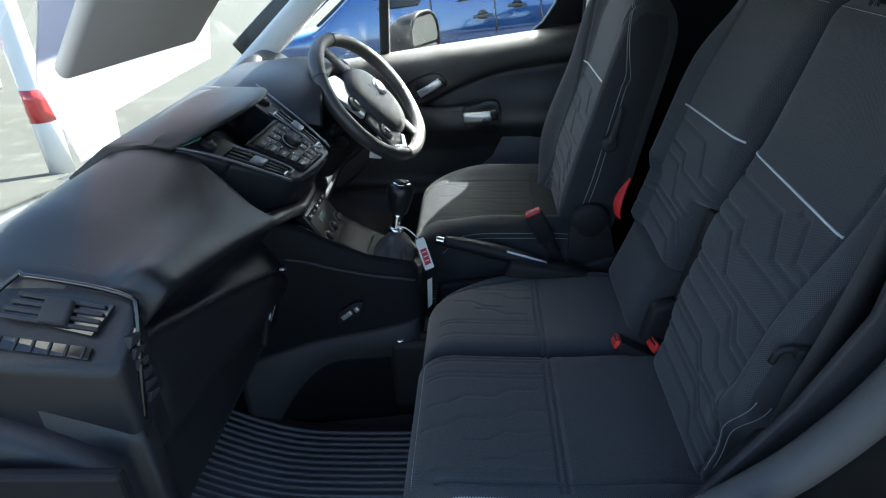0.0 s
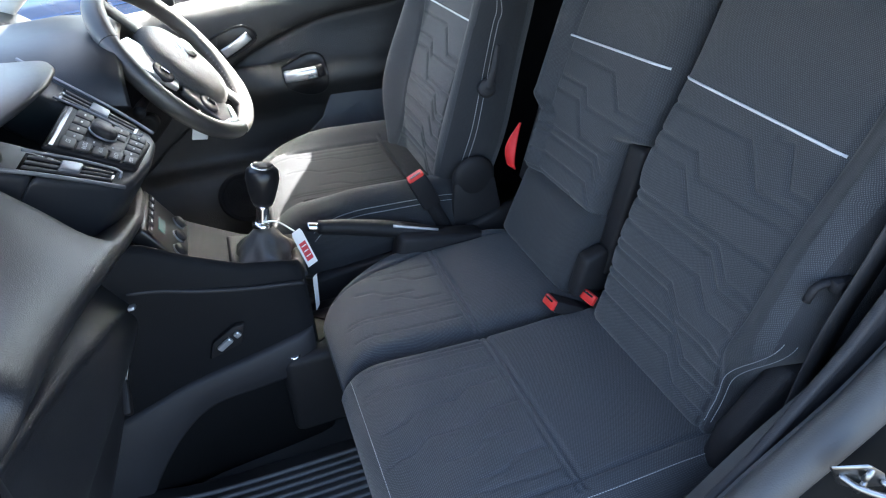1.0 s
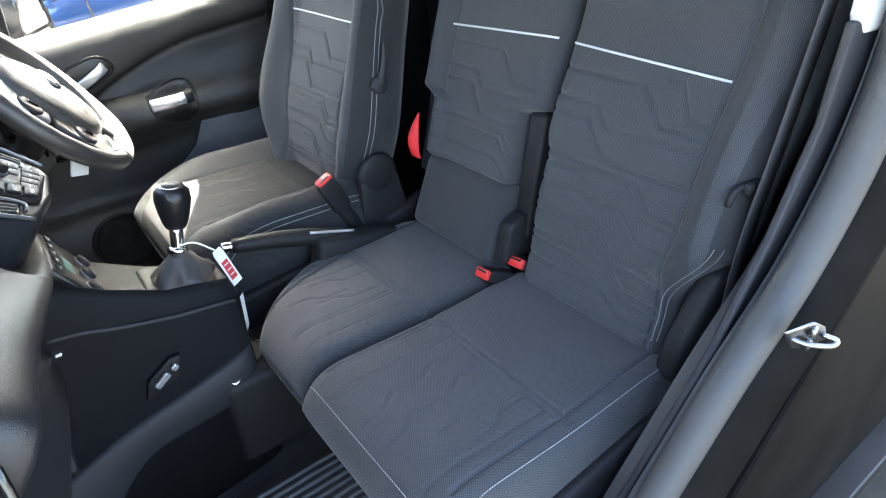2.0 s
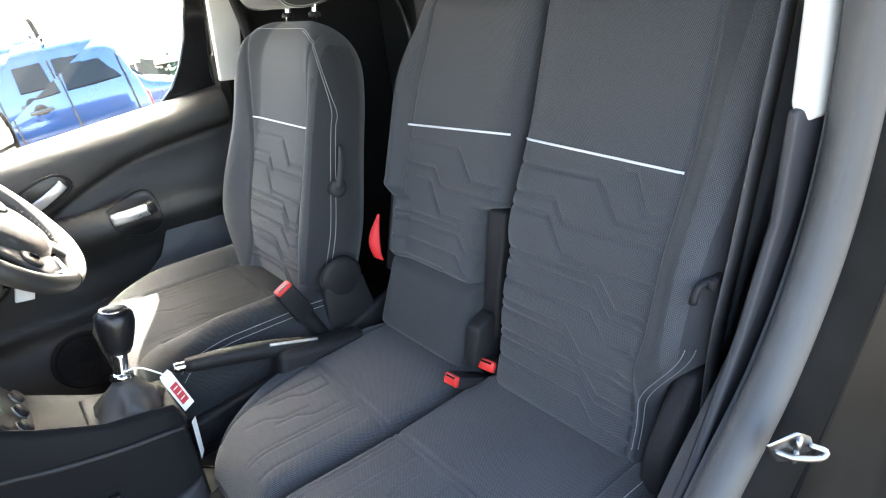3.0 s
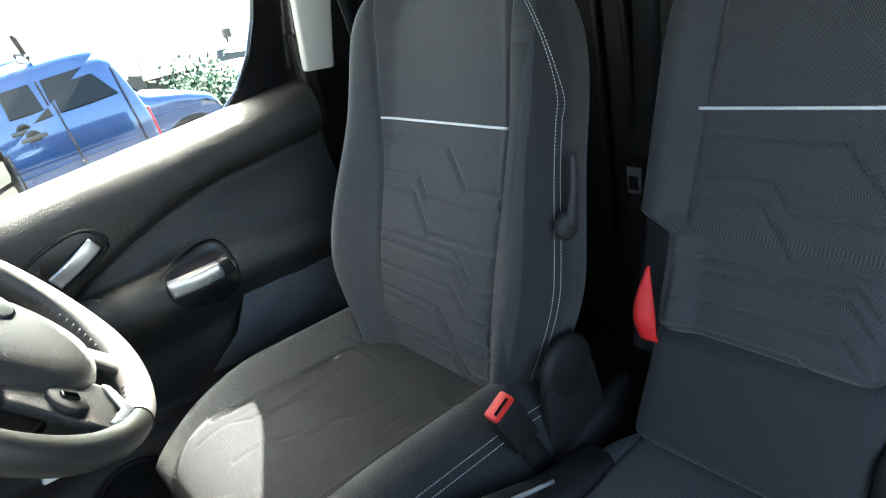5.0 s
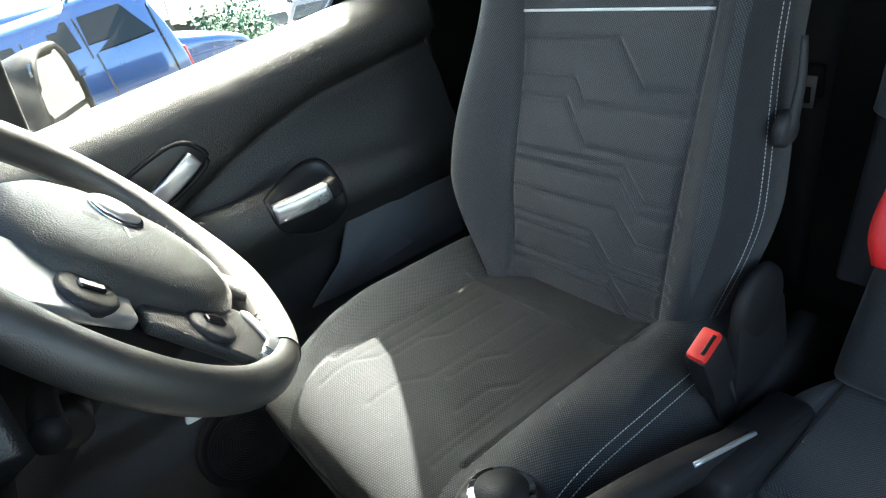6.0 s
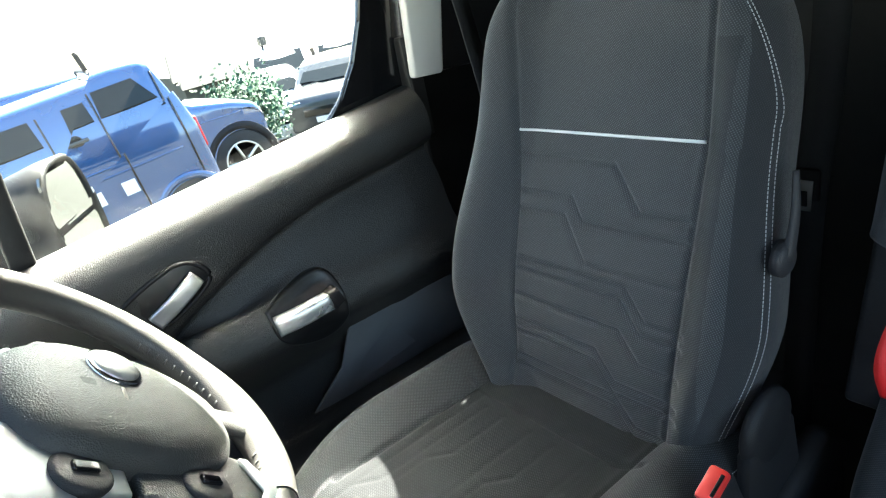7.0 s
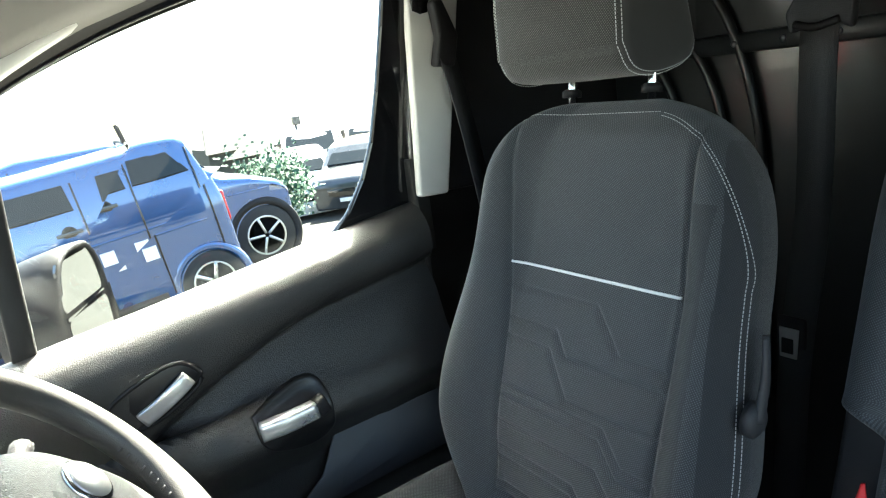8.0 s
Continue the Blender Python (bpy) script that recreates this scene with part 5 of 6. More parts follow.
def driver_door():
    t = thing("driver_door", (-0.5, 0.75, 0.5), "closed black driver door with silver grab handle and window", "car door", kind="structure")
    xs = np.linspace(-1.02, 0.045, 46)
    rings = []
    for x in xs:
        z = sill_z(x)
        g = 1.150 + x * 0.10 - 0.62 * max(0, -0.15 - x) ** 1.75
        g = min(g, z - 0.06)
        arm = smooth(-0.62, -0.35, np.array(x)).item()
        pk = smooth(-0.10, -0.30, np.array(x)).item()
        sec = [(0.800, z - 0.012), (0.775, z - 0.002), (0.752, z + 0.005), (0.730, z + 0.001), (0.711, z - 0.012), (0.698, z - 0.032), (0.694, z - 0.055), (0.696, (z - 0.06 + g) / 2), (0.699, g + 0.014), (0.704, g + 0.005), (0.722, g), (0.729, g - 0.008), (0.722, g - 0.022),
               (0.708 - 0.004 * arm, g - 0.055), (0.704 - 0.018 * arm, 1.035), (0.700 - 0.036 * arm, 1.000), (0.702 - 0.040 * arm, 0.965), (0.710 - 0.020 * arm, 0.925), (0.722, 0.880), (0.728, 0.82), (0.724, 0.77),
               (0.700 - 0.02 * pk, 0.752), (0.685 - 0.03 * pk, 0.70), (0.682 - 0.03 * pk, 0.60), (0.695, 0.50), (0.800, 0.48)]
        rings.append([Vector(p) for p in spline([(x, y, zz) for y, zz in sec], 90)])
    obj("door_panel", *loft(rings, caps=False, ring_closed=False), DOOR_PLASTIC, t)
    # cloth insert behind the handle
    part("cloth_insert", slab([(0.035, 0.702, 0.985), (-0.06, 0.700, 0.95), (-0.20, 0.697, 0.93), (-0.235, 0.700, 0.86), (-0.30, 0.714, 0.80), (-0.22, 0.720, 0.79), (0.035, 0.714, 0.79)], (0, -0.006, 0), 0.002), PLASTIC_BLUE, t, "blue-grey cloth door insert", smooth=True)
    # handle recess and silver grip
    ring = spline([(-0.328, 0, 1.022), (-0.290, 0, 1.036), (-0.245, 0, 1.047), (-0.217, 0, 1.042), (-0.207, 0, 1.018), (-0.208, 0, 0.965), (-0.222, 0, 0.940), (-0.255, 0, 0.934), (-0.298, 0, 0.952), (-0.325, 0, 0.980), (-0.328, 0, 1.022)], 44)[:-1]
    mid = sum(ring, Vector()) / len(ring)
    rings = []
    for k, o in ((1.0, 0.004), (0.99, -0.004), (0.94, -0.006), (0.86, -0.003), (0.6, -0.003), (0.3, -0.003), (0.04, -0.003)):
        rings.append([])
        for p in ring:
            w = mid + (p - mid) * k
            rings[-1].append(Vector((w.x, float(np.interp(w.z, [0.925, 0.965, 1.0, 1.035, 1.06], [0.690, 0.661, 0.662, 0.684, 0.698])) + o, w.z)))
    obj("grip_recess", *loft(rings), RECESS_BLACK, t, "black handle recess")
    grip = obj("grab_handle", *bar([(-0.322, 0.660, 1.000), (-0.285, 0.650, 1.003), (-0.238, 0.646, 1.006)], 0.024, 0.030, 16, (0, 1, 0), 0.6), SATIN, t, "satin silver grab handle")
    obj("handle_end", *bar([(-0.238, 0.646, 1.006), (-0.222, 0.648, 1.010)], 0.025, 0.032, 5, (0, 1, 0), 0.6), PLASTIC, grip)
    obj("arm_strip", *bar([(-0.340, 0.668, 0.988), (-0.45, 0.685, 0.965), (-0.58, 0.700, 0.94)], 0.012, 0.016, 20), GLOSS_BLACK, t)
    # release lever in its bowl
    ring = spline(BOWL + BOWL[:1], 40)[:-1]
    bowl = part("release_bowl", slab(ring, (0, 0.02, 0), 0.003, 2), RECESS_BLACK, t, smooth=True)
    obj("bowl_rim", *tube(BOWL + BOWL[:1], 0.0035, 60, 8), PLASTIC, bowl)
    obj("release_lever", *bar([(-0.462, 0.694, 1.072), (-0.436, 0.687, 1.086), (-0.408, 0.684, 1.102), (-0.392, 0.688, 1.111)], 0.010, 0.024, 16, (0, 1, 0), 0.6), SATIN, bowl, "satin silver door release")
    # speaker
    sp = obj("speaker", *turned([(0.074, 0), (0.076, 0.006), (0.069, 0.010), (0.066, 0.007), (0.0, 0.009)], (-0.490, 0.648, 0.685), (0, -1, 0.1), 40), PLASTIC, t, "round speaker grille")
    for i in range(14):
        r = 0.004 + 0.0042 * i
        obj("grille_ring", *turned([(r, 0.0085), (r + 0.0012, 0.0096), (r + 0.0024, 0.0085)], (-0.490, 0.648, 0.685), (0, -1, 0.1), 36), PLASTIC_GREY, sp)
    # frame, seals, quarter bar
    obj("window_frame", *bar([(p[0] + (0.01 if i < 3 else 0), p[1] + 0.010, p[2] + (0.010 if i > 3 else 0)) for i, p in enumerate(ARCH)], 0.050, 0.040, 70), GLOSS_BLACK, t)
    obj("glass_run", *bar([(p[0] - 0.014, p[1] + 0.005, p[2] - 0.012) for p in ARCH[1:-1]], 0.012, 0.012, 60), RUBBER, t)
    obj("quarter_bar", *bar([(-0.566, 0.758, 1.185), (-0.552, 0.745, 1.34), (-0.535, 0.728, 1.50)], 0.03, 0.030, 20), RUBBER, t)
    part("rear_corner_cover", slab([(0.090, 0.752, 1.235), (-0.115, 0.757, 1.228), (-0.075, 0.752, 1.262), (-0.040, 0.747, 1.312), (-0.014, 0.742, 1.37), (0.008, 0.735, 1.45), (0.030, 0.724, 1.55), (0.046, 0.712, 1.64), (0.10, 0.712, 1.64)], (0, 0.012, 0), 0.004), GLOSS_BLACK, t)
    w = [(-0.115, 0.768, 1.215), (0.045, 0.768, 1.23), (0.062, 0.730, 1.60), (0.03, 0.718, 1.66), (-0.25, 0.722, 1.605), (-0.53, 0.735, 1.495), (-0.557, 0.770, 1.180)]
    g = part("window_glass", slab(w, (0, 0.004, 0), 0), CLEAR, t, "clear driver side window")
    g.visible_shadow = False
    q = [(-0.572, 0.770, 1.178), (-0.548, 0.737, 1.485), (-0.72, 0.742, 1.365), (-0.93, 0.752, 1.20), (-0.98, 0.765, 1.150)]
    g = part("quarter_glass", slab(q, (0, 0.004, 0), 0), CLEAR, t, "small fixed quarter window")
    g.visible_shadow = False
    # outside skin
    part("outer_skin", slab([(x, 0.870, sill_z(x) - 0.060) for x in np.linspace(-1.02, 0.04, 9)] + [(0.04, 0.870, 0.46), (-1.02, 0.870, 0.46)], (0, 0.02, 0), 0.006), BLACK_PAINT, t)
    # outside mirror
    def mring(k, d):
        out = []
        for a in np.linspace(0, 2 * math.pi, 32, endpoint=False):
            ca, sa = math.cos(a), math.sin(a)
            out.append(MC + MU * (0.084 * k * abs(ca) ** 0.7 * math.copysign(1, ca)) + MV * (0.122 * k * abs(sa) ** 0.7 * math.copysign(1, sa)) + MN * d)
        return out
    MC = Vector((-0.468, 1.085, 1.135))
    MN = Vector((0.86, -0.48, -0.03)).normalized()
    MU = Vector((0, 0, 1)).cross(MN).normalized()
    MV = MN.cross(MU)
    mir = obj("mirror_housing", *loft([mring(k, d) for k, d in ((0.35, -0.15), (0.75, -0.13), (0.95, -0.09), (1.08, -0.03), (1.12, 0.004), (1.08, 0.010), (1.02, 0.004), (1.0, -0.006))]), PLASTIC, t, "black door mirror")
    for lo_, hi_, c in ((0.24, 1.0, MIRROR), (-1.0, 0.16, MIRROR)):
        P = lambda u, v: MC + MU * u * 0.079 + MV * v * 0.117 + MN * 0.0
        e = 0.10
        g = part("mirror_glass", slab([P(-1, lo_ + e), P(-1 + e, lo_), P(1 - e, lo_), P(1, lo_ + e), P(1, hi_ - e), P(1 - e, hi_), P(-1 + e, hi_), P(-1, hi_ - e)], MN * 0.004, 0), c, mir, "door mirror glass")
    part("mirror_arm", box((-0.54, 0.92, 1.09), (0.07, 0.22, 0.05), 0.015), BLACK_PAINT, mir, smooth=True)
    return t


def roof_and_pillars():
    # headliner
    rings = []
    for x in np.linspace(-0.60, 0.26, 22):
        zc = 1.735 - 0.30 * max(0, -0.25 - x) ** 1.6
        edge = np.interp(x, [-0.60, -0.40, -0.25, -0.10, 0.03, 0.26], [1.475, 1.565, 1.615, 1.652, 1.672, 1.690])
        yy = np.linspace(-1, 1, 40)
        lift = max(edge, min(1.668, zc - 0.02))
        top = [Vector((x, 0.688 * y, (edge if y > 0 else lift) + 0.012 + (zc - (edge if y > 0 else lift)) * (1 - abs(y) ** 3.2))) for y in yy]
        rings.append(top + [p + Vector((0, 0, 0.03)) for p in reversed(top)])
    obj("ceiling", *loft(rings), HEADLINER, None, "pale grey cloth headliner over the cab", category="ceiling", kind="structure")
    tr = thing("grab_bar", (-0.12, 0.60, 1.68), "pale grey grab handle on the headliner", "handle")
    obj("bar", *bar([(-0.262, 0.600, 1.672), (-0.25, 0.585, 1.648), (-0.19, 0.572, 1.655), (-0.135, 0.558, 1.668), (-0.115, 0.552, 1.705)], 0.022, 0.014, 26, (0, 1, 0), 0.6), TRIM_GREY, tr)
    # sun visors
    for nm, y0, y1, ang in (("sun_visor", -0.67, -0.25, 0), ("sun_visor", 0.14, 0.46, 0)):
        v = thing(nm, (-0.55, (y0 + y1) / 2, 1.56), "pale grey cloth sun visor folded against the windscreen header", "sun visor", group="sun visors")
        fold = Vector((-0.68, 0, -0.73)) if y0 < 0 else Vector((0.93, 0, 0.30))
        a, b = (Vector((-0.575, y0, 1.600)), Vector((-0.575, y1, 1.590))) if y0 < 0 else (Vector((-0.650, y0, 1.600)), Vector((-0.650, y1, 1.578)))
        dn = fold.normalized() * (0.22 if y0 < 0 else 0.13)
        low = [b + dn, a + dn] if y0 > 0 else [Vector((-0.700, -0.315, 1.430)), Vector((-0.700, -0.645, 1.448))]
        part("visor_pad", slab([a, b] + low, Vector((0.6, 0, -0.8)) * 0.018, 0.008, 3), VISOR_CLOTH, v, smooth=True)
        obj("visor_rod", *tube([a + Vector((0.004, 0, 0.0)), b + Vector((0.004, 0, 0.0))], 0.005, 6, 10), TRIM_GREY, v)
    # roof skin and header
    part("roof_skin", slab([(-0.62, -0.74, 1.60), (-0.62, 0.74, 1.60), (-0.2, 0.74, 1.80), (2.3, 0.74, 1.84), (2.3, -0.74, 1.84), (-0.2, -0.74, 1.80)][0:2] + [(-0.2, 0.74, 1.80), (-0.2, -0.74, 1.80)], (0, 0, 0.02), 0), BLACK_PAINT, None, "black roof panel above the windscreen", category="roof", kind="structure")
    part("roof_rear", box((1.05, 0, 1.82), (2.5, 1.48, 0.03), 0.005), BLACK_PAINT, None, "black van roof over the load space", category="roof", kind="structure")
    for sg in (1, -1):
        obj("cant_rail", *bar([(p[0], p[1] + 0.025, p[2] + 0.068) for p in ARCH[4:]] if sg > 0 else [(x, -0.735, 1.755) for x in (-0.3, 0.1, 0.5)], 0.06, 0.08, 40), BLACK_PAINT, None, "black painted roof rail", category="rail", kind="structure")
    # A pillars
    for sg in (1, -1):
        line = [(-1.14, 0.715 * sg, 1.07), (-1.02, 0.705 * sg, 1.16), (-0.85, 0.692 * sg, 1.300), (-0.70, 0.694 * sg, 1.425), (-0.55, 0.696 * sg, 1.540), (-0.42, 0.696 * sg, 1.612)]
        if sg < 0:
            line = [(-1.16, -0.80, 1.08), (-1.06, -0.80, 1.20), (-0.95, -0.80, 1.33), (-0.80, -0.79, 1.52), (-0.66, -0.77, 1.68)]
        obj("a_pillar", *bar(line, 0.06, 0.10 if sg < 0 else 0.075, 30, (0, 1, 0.2), 0.6), TRIM_GREY, None, "pale grey windscreen pillar trim", category="pillar", kind="structure")
    # windscreen
    rings = []
    for y in np.linspace(-0.68, 0.68, 16):
        k = (y / 0.68) ** 2
        w = [(-1.14 + 0.08 * k, 1.11), (-0.98 + 0.06 * k, 1.275), (-0.80 + 0.04 * k, 1.44), (-0.61 + 0.02 * k, 1.605)]
        rings.append([Vector((x, y, z)) for x, z in w] + [Vector((x - 0.004, y, z + 0.003)) for x, z in reversed(w)])
    g = obj("windscreen", *loft(rings), PANE, None, "clear raked windscreen", category="windscreen", kind="structure")
    g.visible_shadow = False
    # white price sheet against the inside of the screen
    sh = part("price_sheet", slab([(-0.681, -0.65, 1.522), (-0.757, -0.07, 1.450), (-0.925, 0.27, 1.292), (-0.934, -0.174, 1.286), (-1.060, 0.02, 1.165), (-1.040, -0.16, 1.186), (-0.792, -0.545, 1.418)], (0.0015, 0, -0.0015), 0), SHEET, None, "large white paper sheet hung inside the windscreen", category="paper sheet")
    # bonnet
    rings = []
    for x, z in ((-1.10, 1.105), (-1.4, 0.99), (-1.7, 0.90), (-1.95, 0.80), (-2.06, 0.66), (-2.08, 0.42)):
        rings.append([Vector((x + 0.12 * abs(y) ** 3, 0.80 * y, z - 0.05 * abs(y) ** 3)) for y in np.linspace(-1, 1, 20)])
    obj("bonnet", *loft(rings, caps=False, ring_closed=False), BONNET_PAINT, None, "black bonnet beyond the windscreen", category="bonnet", kind="structure")
    # B pillars
    for sg in (1, -1):
        up = [(0.047, 0.712 * sg, 1.262), (0.107, 0.709 * sg, 1.257), (0.205, 0.700 * sg, 1.70), (0.085, 0.700 * sg, 1.70)] if sg > 0 else [(0.158, -0.704, 1.292), (0.175, -0.704, 1.272), (0.235, -0.704, 1.268), (0.282, -0.696, 1.50), (0.285, -0.682, 1.70), (0.195, -0.682, 1.70), (0.185, -0.696, 1.50)]
        part("b_pillar_trim", slab(up, (0, 0.018 * sg, 0), 0.006, 3), TRIM_GREY, None, "pale grey upper pillar trim", category="pillar", kind="structure", smooth=True)
        lowp = [(0.055, 0.728 * sg, 1.262), (0.20, 0.728 * sg, 1.252)] if sg > 0 else [(0.150, -0.706, 1.29), (0.25, -0.706, 1.28)]
        lowp += [(0.24, 0.715 * sg, 0.90), (0.24, 0.700 * sg, 0.48), (0.04, 0.700 * sg, 0.48), (0.05, 0.725 * sg, 0.95)] if sg > 0 else [(0.24, -0.706, 1.10), (0.14, -0.704, 0.92), (0.0, -0.700, 0.76), (-0.16, -0.692, 0.62), (-0.24, -0.690, 0.62), (-0.10, -0.698, 0.79), (-0.005, -0.702, 0.905), (0.080, -0.704, 1.045), (0.136, -0.705, 1.17)]
        part("b_pillar_lower", slab(lowp, (0, 0.012 * sg, 0), 0.004, 3), PILLAR_BLACK if sg > 0 else PLASTIC_GREY, None, "black lower pillar trim", category="pillar", kind="structure", smooth=True)
    part("door_gap_seal", box((0.062, 0.762, 0.90), (0.034, 0.070, 0.86), 0.006), RUBBER, None, "black rubber seal behind the driver door", category="seal", kind="structure")
    # rear of the right pillar to the load space
    for sg in (1, -1):
        px = 0.12 if sg > 0 else 0.30
        part("pillar_inner", slab([(px, 0.760 * sg, 0.48), (px, 0.742 * sg, 1.81), (2.28, 0.742 * sg, 1.81), (2.28, 0.760 * sg, 0.48)], (0, 0.02 * sg, 0), 0.004), PLASTIC, None, "black painted inner side panel", category="wall", kind="structure")


def left_door_opening():
    # trim edge, channel and rubber seal round the open doorway, one line each, and the painted pillar behind
    rim = [(-0.20, -0.735, 1.735), (-0.02, -0.735, 1.722), (0.11, -0.742, 1.68), (0.185, -0.750, 1.58), (0.212, -0.752, 1.42), (0.206, -0.752, 1.27), (0.165, -0.752, 1.13), (0.085, -0.750, 1.00), (-0.03, -0.748, 0.89), (-0.15, -0.746, 0.76), (-0.28, -0.746, 0.64), (-0.48, -0.746, 0.55), (-0.95, -0.746, 0.50)]
    trim = [(x + 0.035 * smooth(-0.9, -0.3, np.array(x)).item(), y + 0.040, z - 0.02) for x, y, z in rim]
    R, T = spline(rim, 90), spline(trim, 90)
    obj("door_seal", *tube(R, lambda k: 0.030 - 0.012 * k, 120, 16, 1.0, (0, 1, 0)), SEAL, None, "dark grey rubber door seal", category="seal", kind="structure")
    rings = []
    for r, t in zip(R, T):
        f = lambda k, dy: t.lerp(r, k) + Vector((0, dy, 0))
        rings.append([f(-0.10, 0.03), f(0.0, 0.004), f(0.06, -0.006), f(0.30, -0.006), f(0.42, 0.004), f(0.50, 0.010), f(0.60, 0.006), f(0.72, -0.002), f(0.96, -0.004), f(1.0, 0.03)])
    obj("doorway_trim", *loft(rings, caps=False, ring_closed=False), DOORWAY_GREY, None, "dark grey plastic doorway trim", category="trim", kind="structure")
    rings = []
    for r in R[:74]:
        rings.append([r + Vector((-0.004, 0.006, 0)), r + Vector((0.010, -0.020, 0)), r + Vector((0.022, -0.032, 0)), r + Vector((0.040, -0.040, -0.005)), r + Vector((0.052, -0.056, -0.01)), r + Vector((0.066, -0.052, -0.01)), r + Vector((0.066, 0.03, 0))])
    obj("door_pillar", *loft(rings), BODY_BLACK, None, "black painted door pillar", category="pillar", kind="structure")
    part("side_skin", slab([(-0.20, -0.805, 0.42), (-0.06, -0.805, 0.74), (0.21, -0.805, 1.06), (0.31, -0.805, 1.25), (0.28, -0.785, 1.76), (2.2, -0.785, 1.76), (2.2, -0.805, 0.42)], (0, 0.02, 0), 0.006), BODY_BLACK, None, "black van side behind the doorway", category="wall", kind="structure")
    s = thing("door_striker", (0.020, -0.800, 0.975), "zinc-plated steel door striker bolted to the pillar", "striker")
    o = Vector((0.018, -0.800, 0.972))
    e1, e2, e3 = Vector((0.62, -0.55, 0.45)).normalized(), Vector((-0.50, 0.10, 0.86)).normalized(), Vector((0.35, -0.80, -0.15)).normalized()
    K = lambda u, v, h=0.0: o + e1 * u * 0.55 + e2 * v * 0.6 + e3 * h
    plate = part("striker_plate", slab([K(-0.036, -0.022), K(-0.024, -0.034), K(0.036, -0.034), K(0.040, 0.010), K(0.026, 0.034), K(-0.036, 0.034)], e3 * 0.005, 0.0015), STEEL, s, smooth=True)
    obj("striker_loop", *tube([K(-0.030, 0.012, 0.004), K(-0.028, 0.010, 0.022), K(0.0, -0.004, 0.030), K(0.026, -0.012, 0.022), K(0.030, -0.014, 0.004)], 0.0036, 24, 8), STEEL, plate)
    for u, v in ((0.012, 0.016), (-0.006, -0.022)):
        obj("bolt", *turned([(0.009, 0), (0.009, 0.004), (0.006, 0.006), (0, 0.006)], K(u, v, 0.004), e3, 12), STEEL, plate)
    part("sill", box((-0.45, -0.77, 0.43), (1.2, 0.14, 0.09), 0.015), PLASTIC, None, "black plastic step in the doorway", category="sill", kind="structure", smooth=True)


def belts():
    b = thing("driver_seat_belt", (0.13, 0.70, 1.50), "black seat belt hanging from the pillar guide", "seat belt")
    g = part("belt_guide", slab([(0.105, 0.698, 1.575), (0.125, 0.698, 1.58), (0.150, 0.698, 1.52), (0.135, 0.698, 1.47), (0.095, 0.698, 1.475), (0.11, 0.698, 1.52)], (0, -0.022, 0), 0.006, 3), PLASTIC, b, smooth=True)
    obj("webbing", *strap([(0.125, 0.684, 1.49), (0.148, 0.680, 1.35), (0.170, 0.672, 1.1), (0.18, 0.665, 0.75), (0.18, 0.66, 0.52)], 0.046, (1, 0.35, 0.1), 0.002, 30), BELT, b)
    b = thing("middle_seat_belt", (0.36, 0.20, 1.1), "black seat belt of the middle seat with steel tongue", "seat belt")
    obj("webbing", *strap([(0.385, 0.190, 1.80), (0.378, 0.198, 1.62), (0.37, 0.211, 1.46), (0.368, 0.216, 1.2), (0.36, 0.236, 0.95), (0.34, 0.236, 0.62), (0.33, 0.236, 0.47)], 0.047, (0, 1, 0.05), 0.002, 30), BELT, b)
    g = part("belt_guide", slab([(0.360, 0.165, 1.478), (0.360, 0.180, 1.496), (0.360, 0.240, 1.490), (0.360, 0.252, 1.470), (0.360, 0.246, 1.444), (0.360, 0.228, 1.450), (0.360, 0.188, 1.452), (0.360, 0.170, 1.442)], (0.018, 0, 0), 0.006, 3), PLASTIC_GREY, b, "black belt guide loop", smooth=True)
    obj("guide_lip", *tube([(0.357, 0.182, 1.456), (0.352, 0.210, 1.450), (0.357, 0.236, 1.456)], 0.005, 14, 8), PLASTIC, g)
    tg = part("belt_tongue", box((0.356, 0.237, 1.020), (0.012, 0.042, 0.05), 0.005), PLASTIC, b, smooth=True)
    plate = part("tongue_plate", slab([(0.345, 0.222, 1.030), (0.345, 0.251, 1.030), (0.343, 0.249, 0.983), (0.343, 0.224, 0.983)], (0.003, 0, 0), 0.0012), TONGUE, tg, "bright plated steel tongue", smooth=True)
    part("tongue_slot", box((0.3425, 0.237, 1.003), (0.003, 0.017, 0.024), 0.001), PLASTIC, plate)
    b = thing("outer_seat_belt", (0.13, -0.68, 1.2), "black seat belt of the outer seat beside the pillar", "seat belt")
    obj("webbing", *strap([(0.225, -0.684, 1.60), (0.185, -0.680, 1.38), (0.140, -0.672, 1.14), (0.105, -0.668, 0.98), (0.09, -0.668, 0.72)], 0.046, (1, 0.1, -0.2), 0.002, 30), BELT, b)
    part("belt_stop", box((0.112, -0.660, 1.083), (0.030, 0.012, 0.016), 0.004), PLASTIC, b, smooth=True)
    obj("tongue_hook", *tube([(0.112, -0.656, 1.085), (0.086, -0.652, 1.082), (0.078, -0.650, 1.062)], 0.005, 10, 8), PLASTIC, b)
    part("belt_guide", box((0.228, -0.688, 1.60), (0.06, 0.02, 0.03), 0.006), PLASTIC, b, smooth=True)


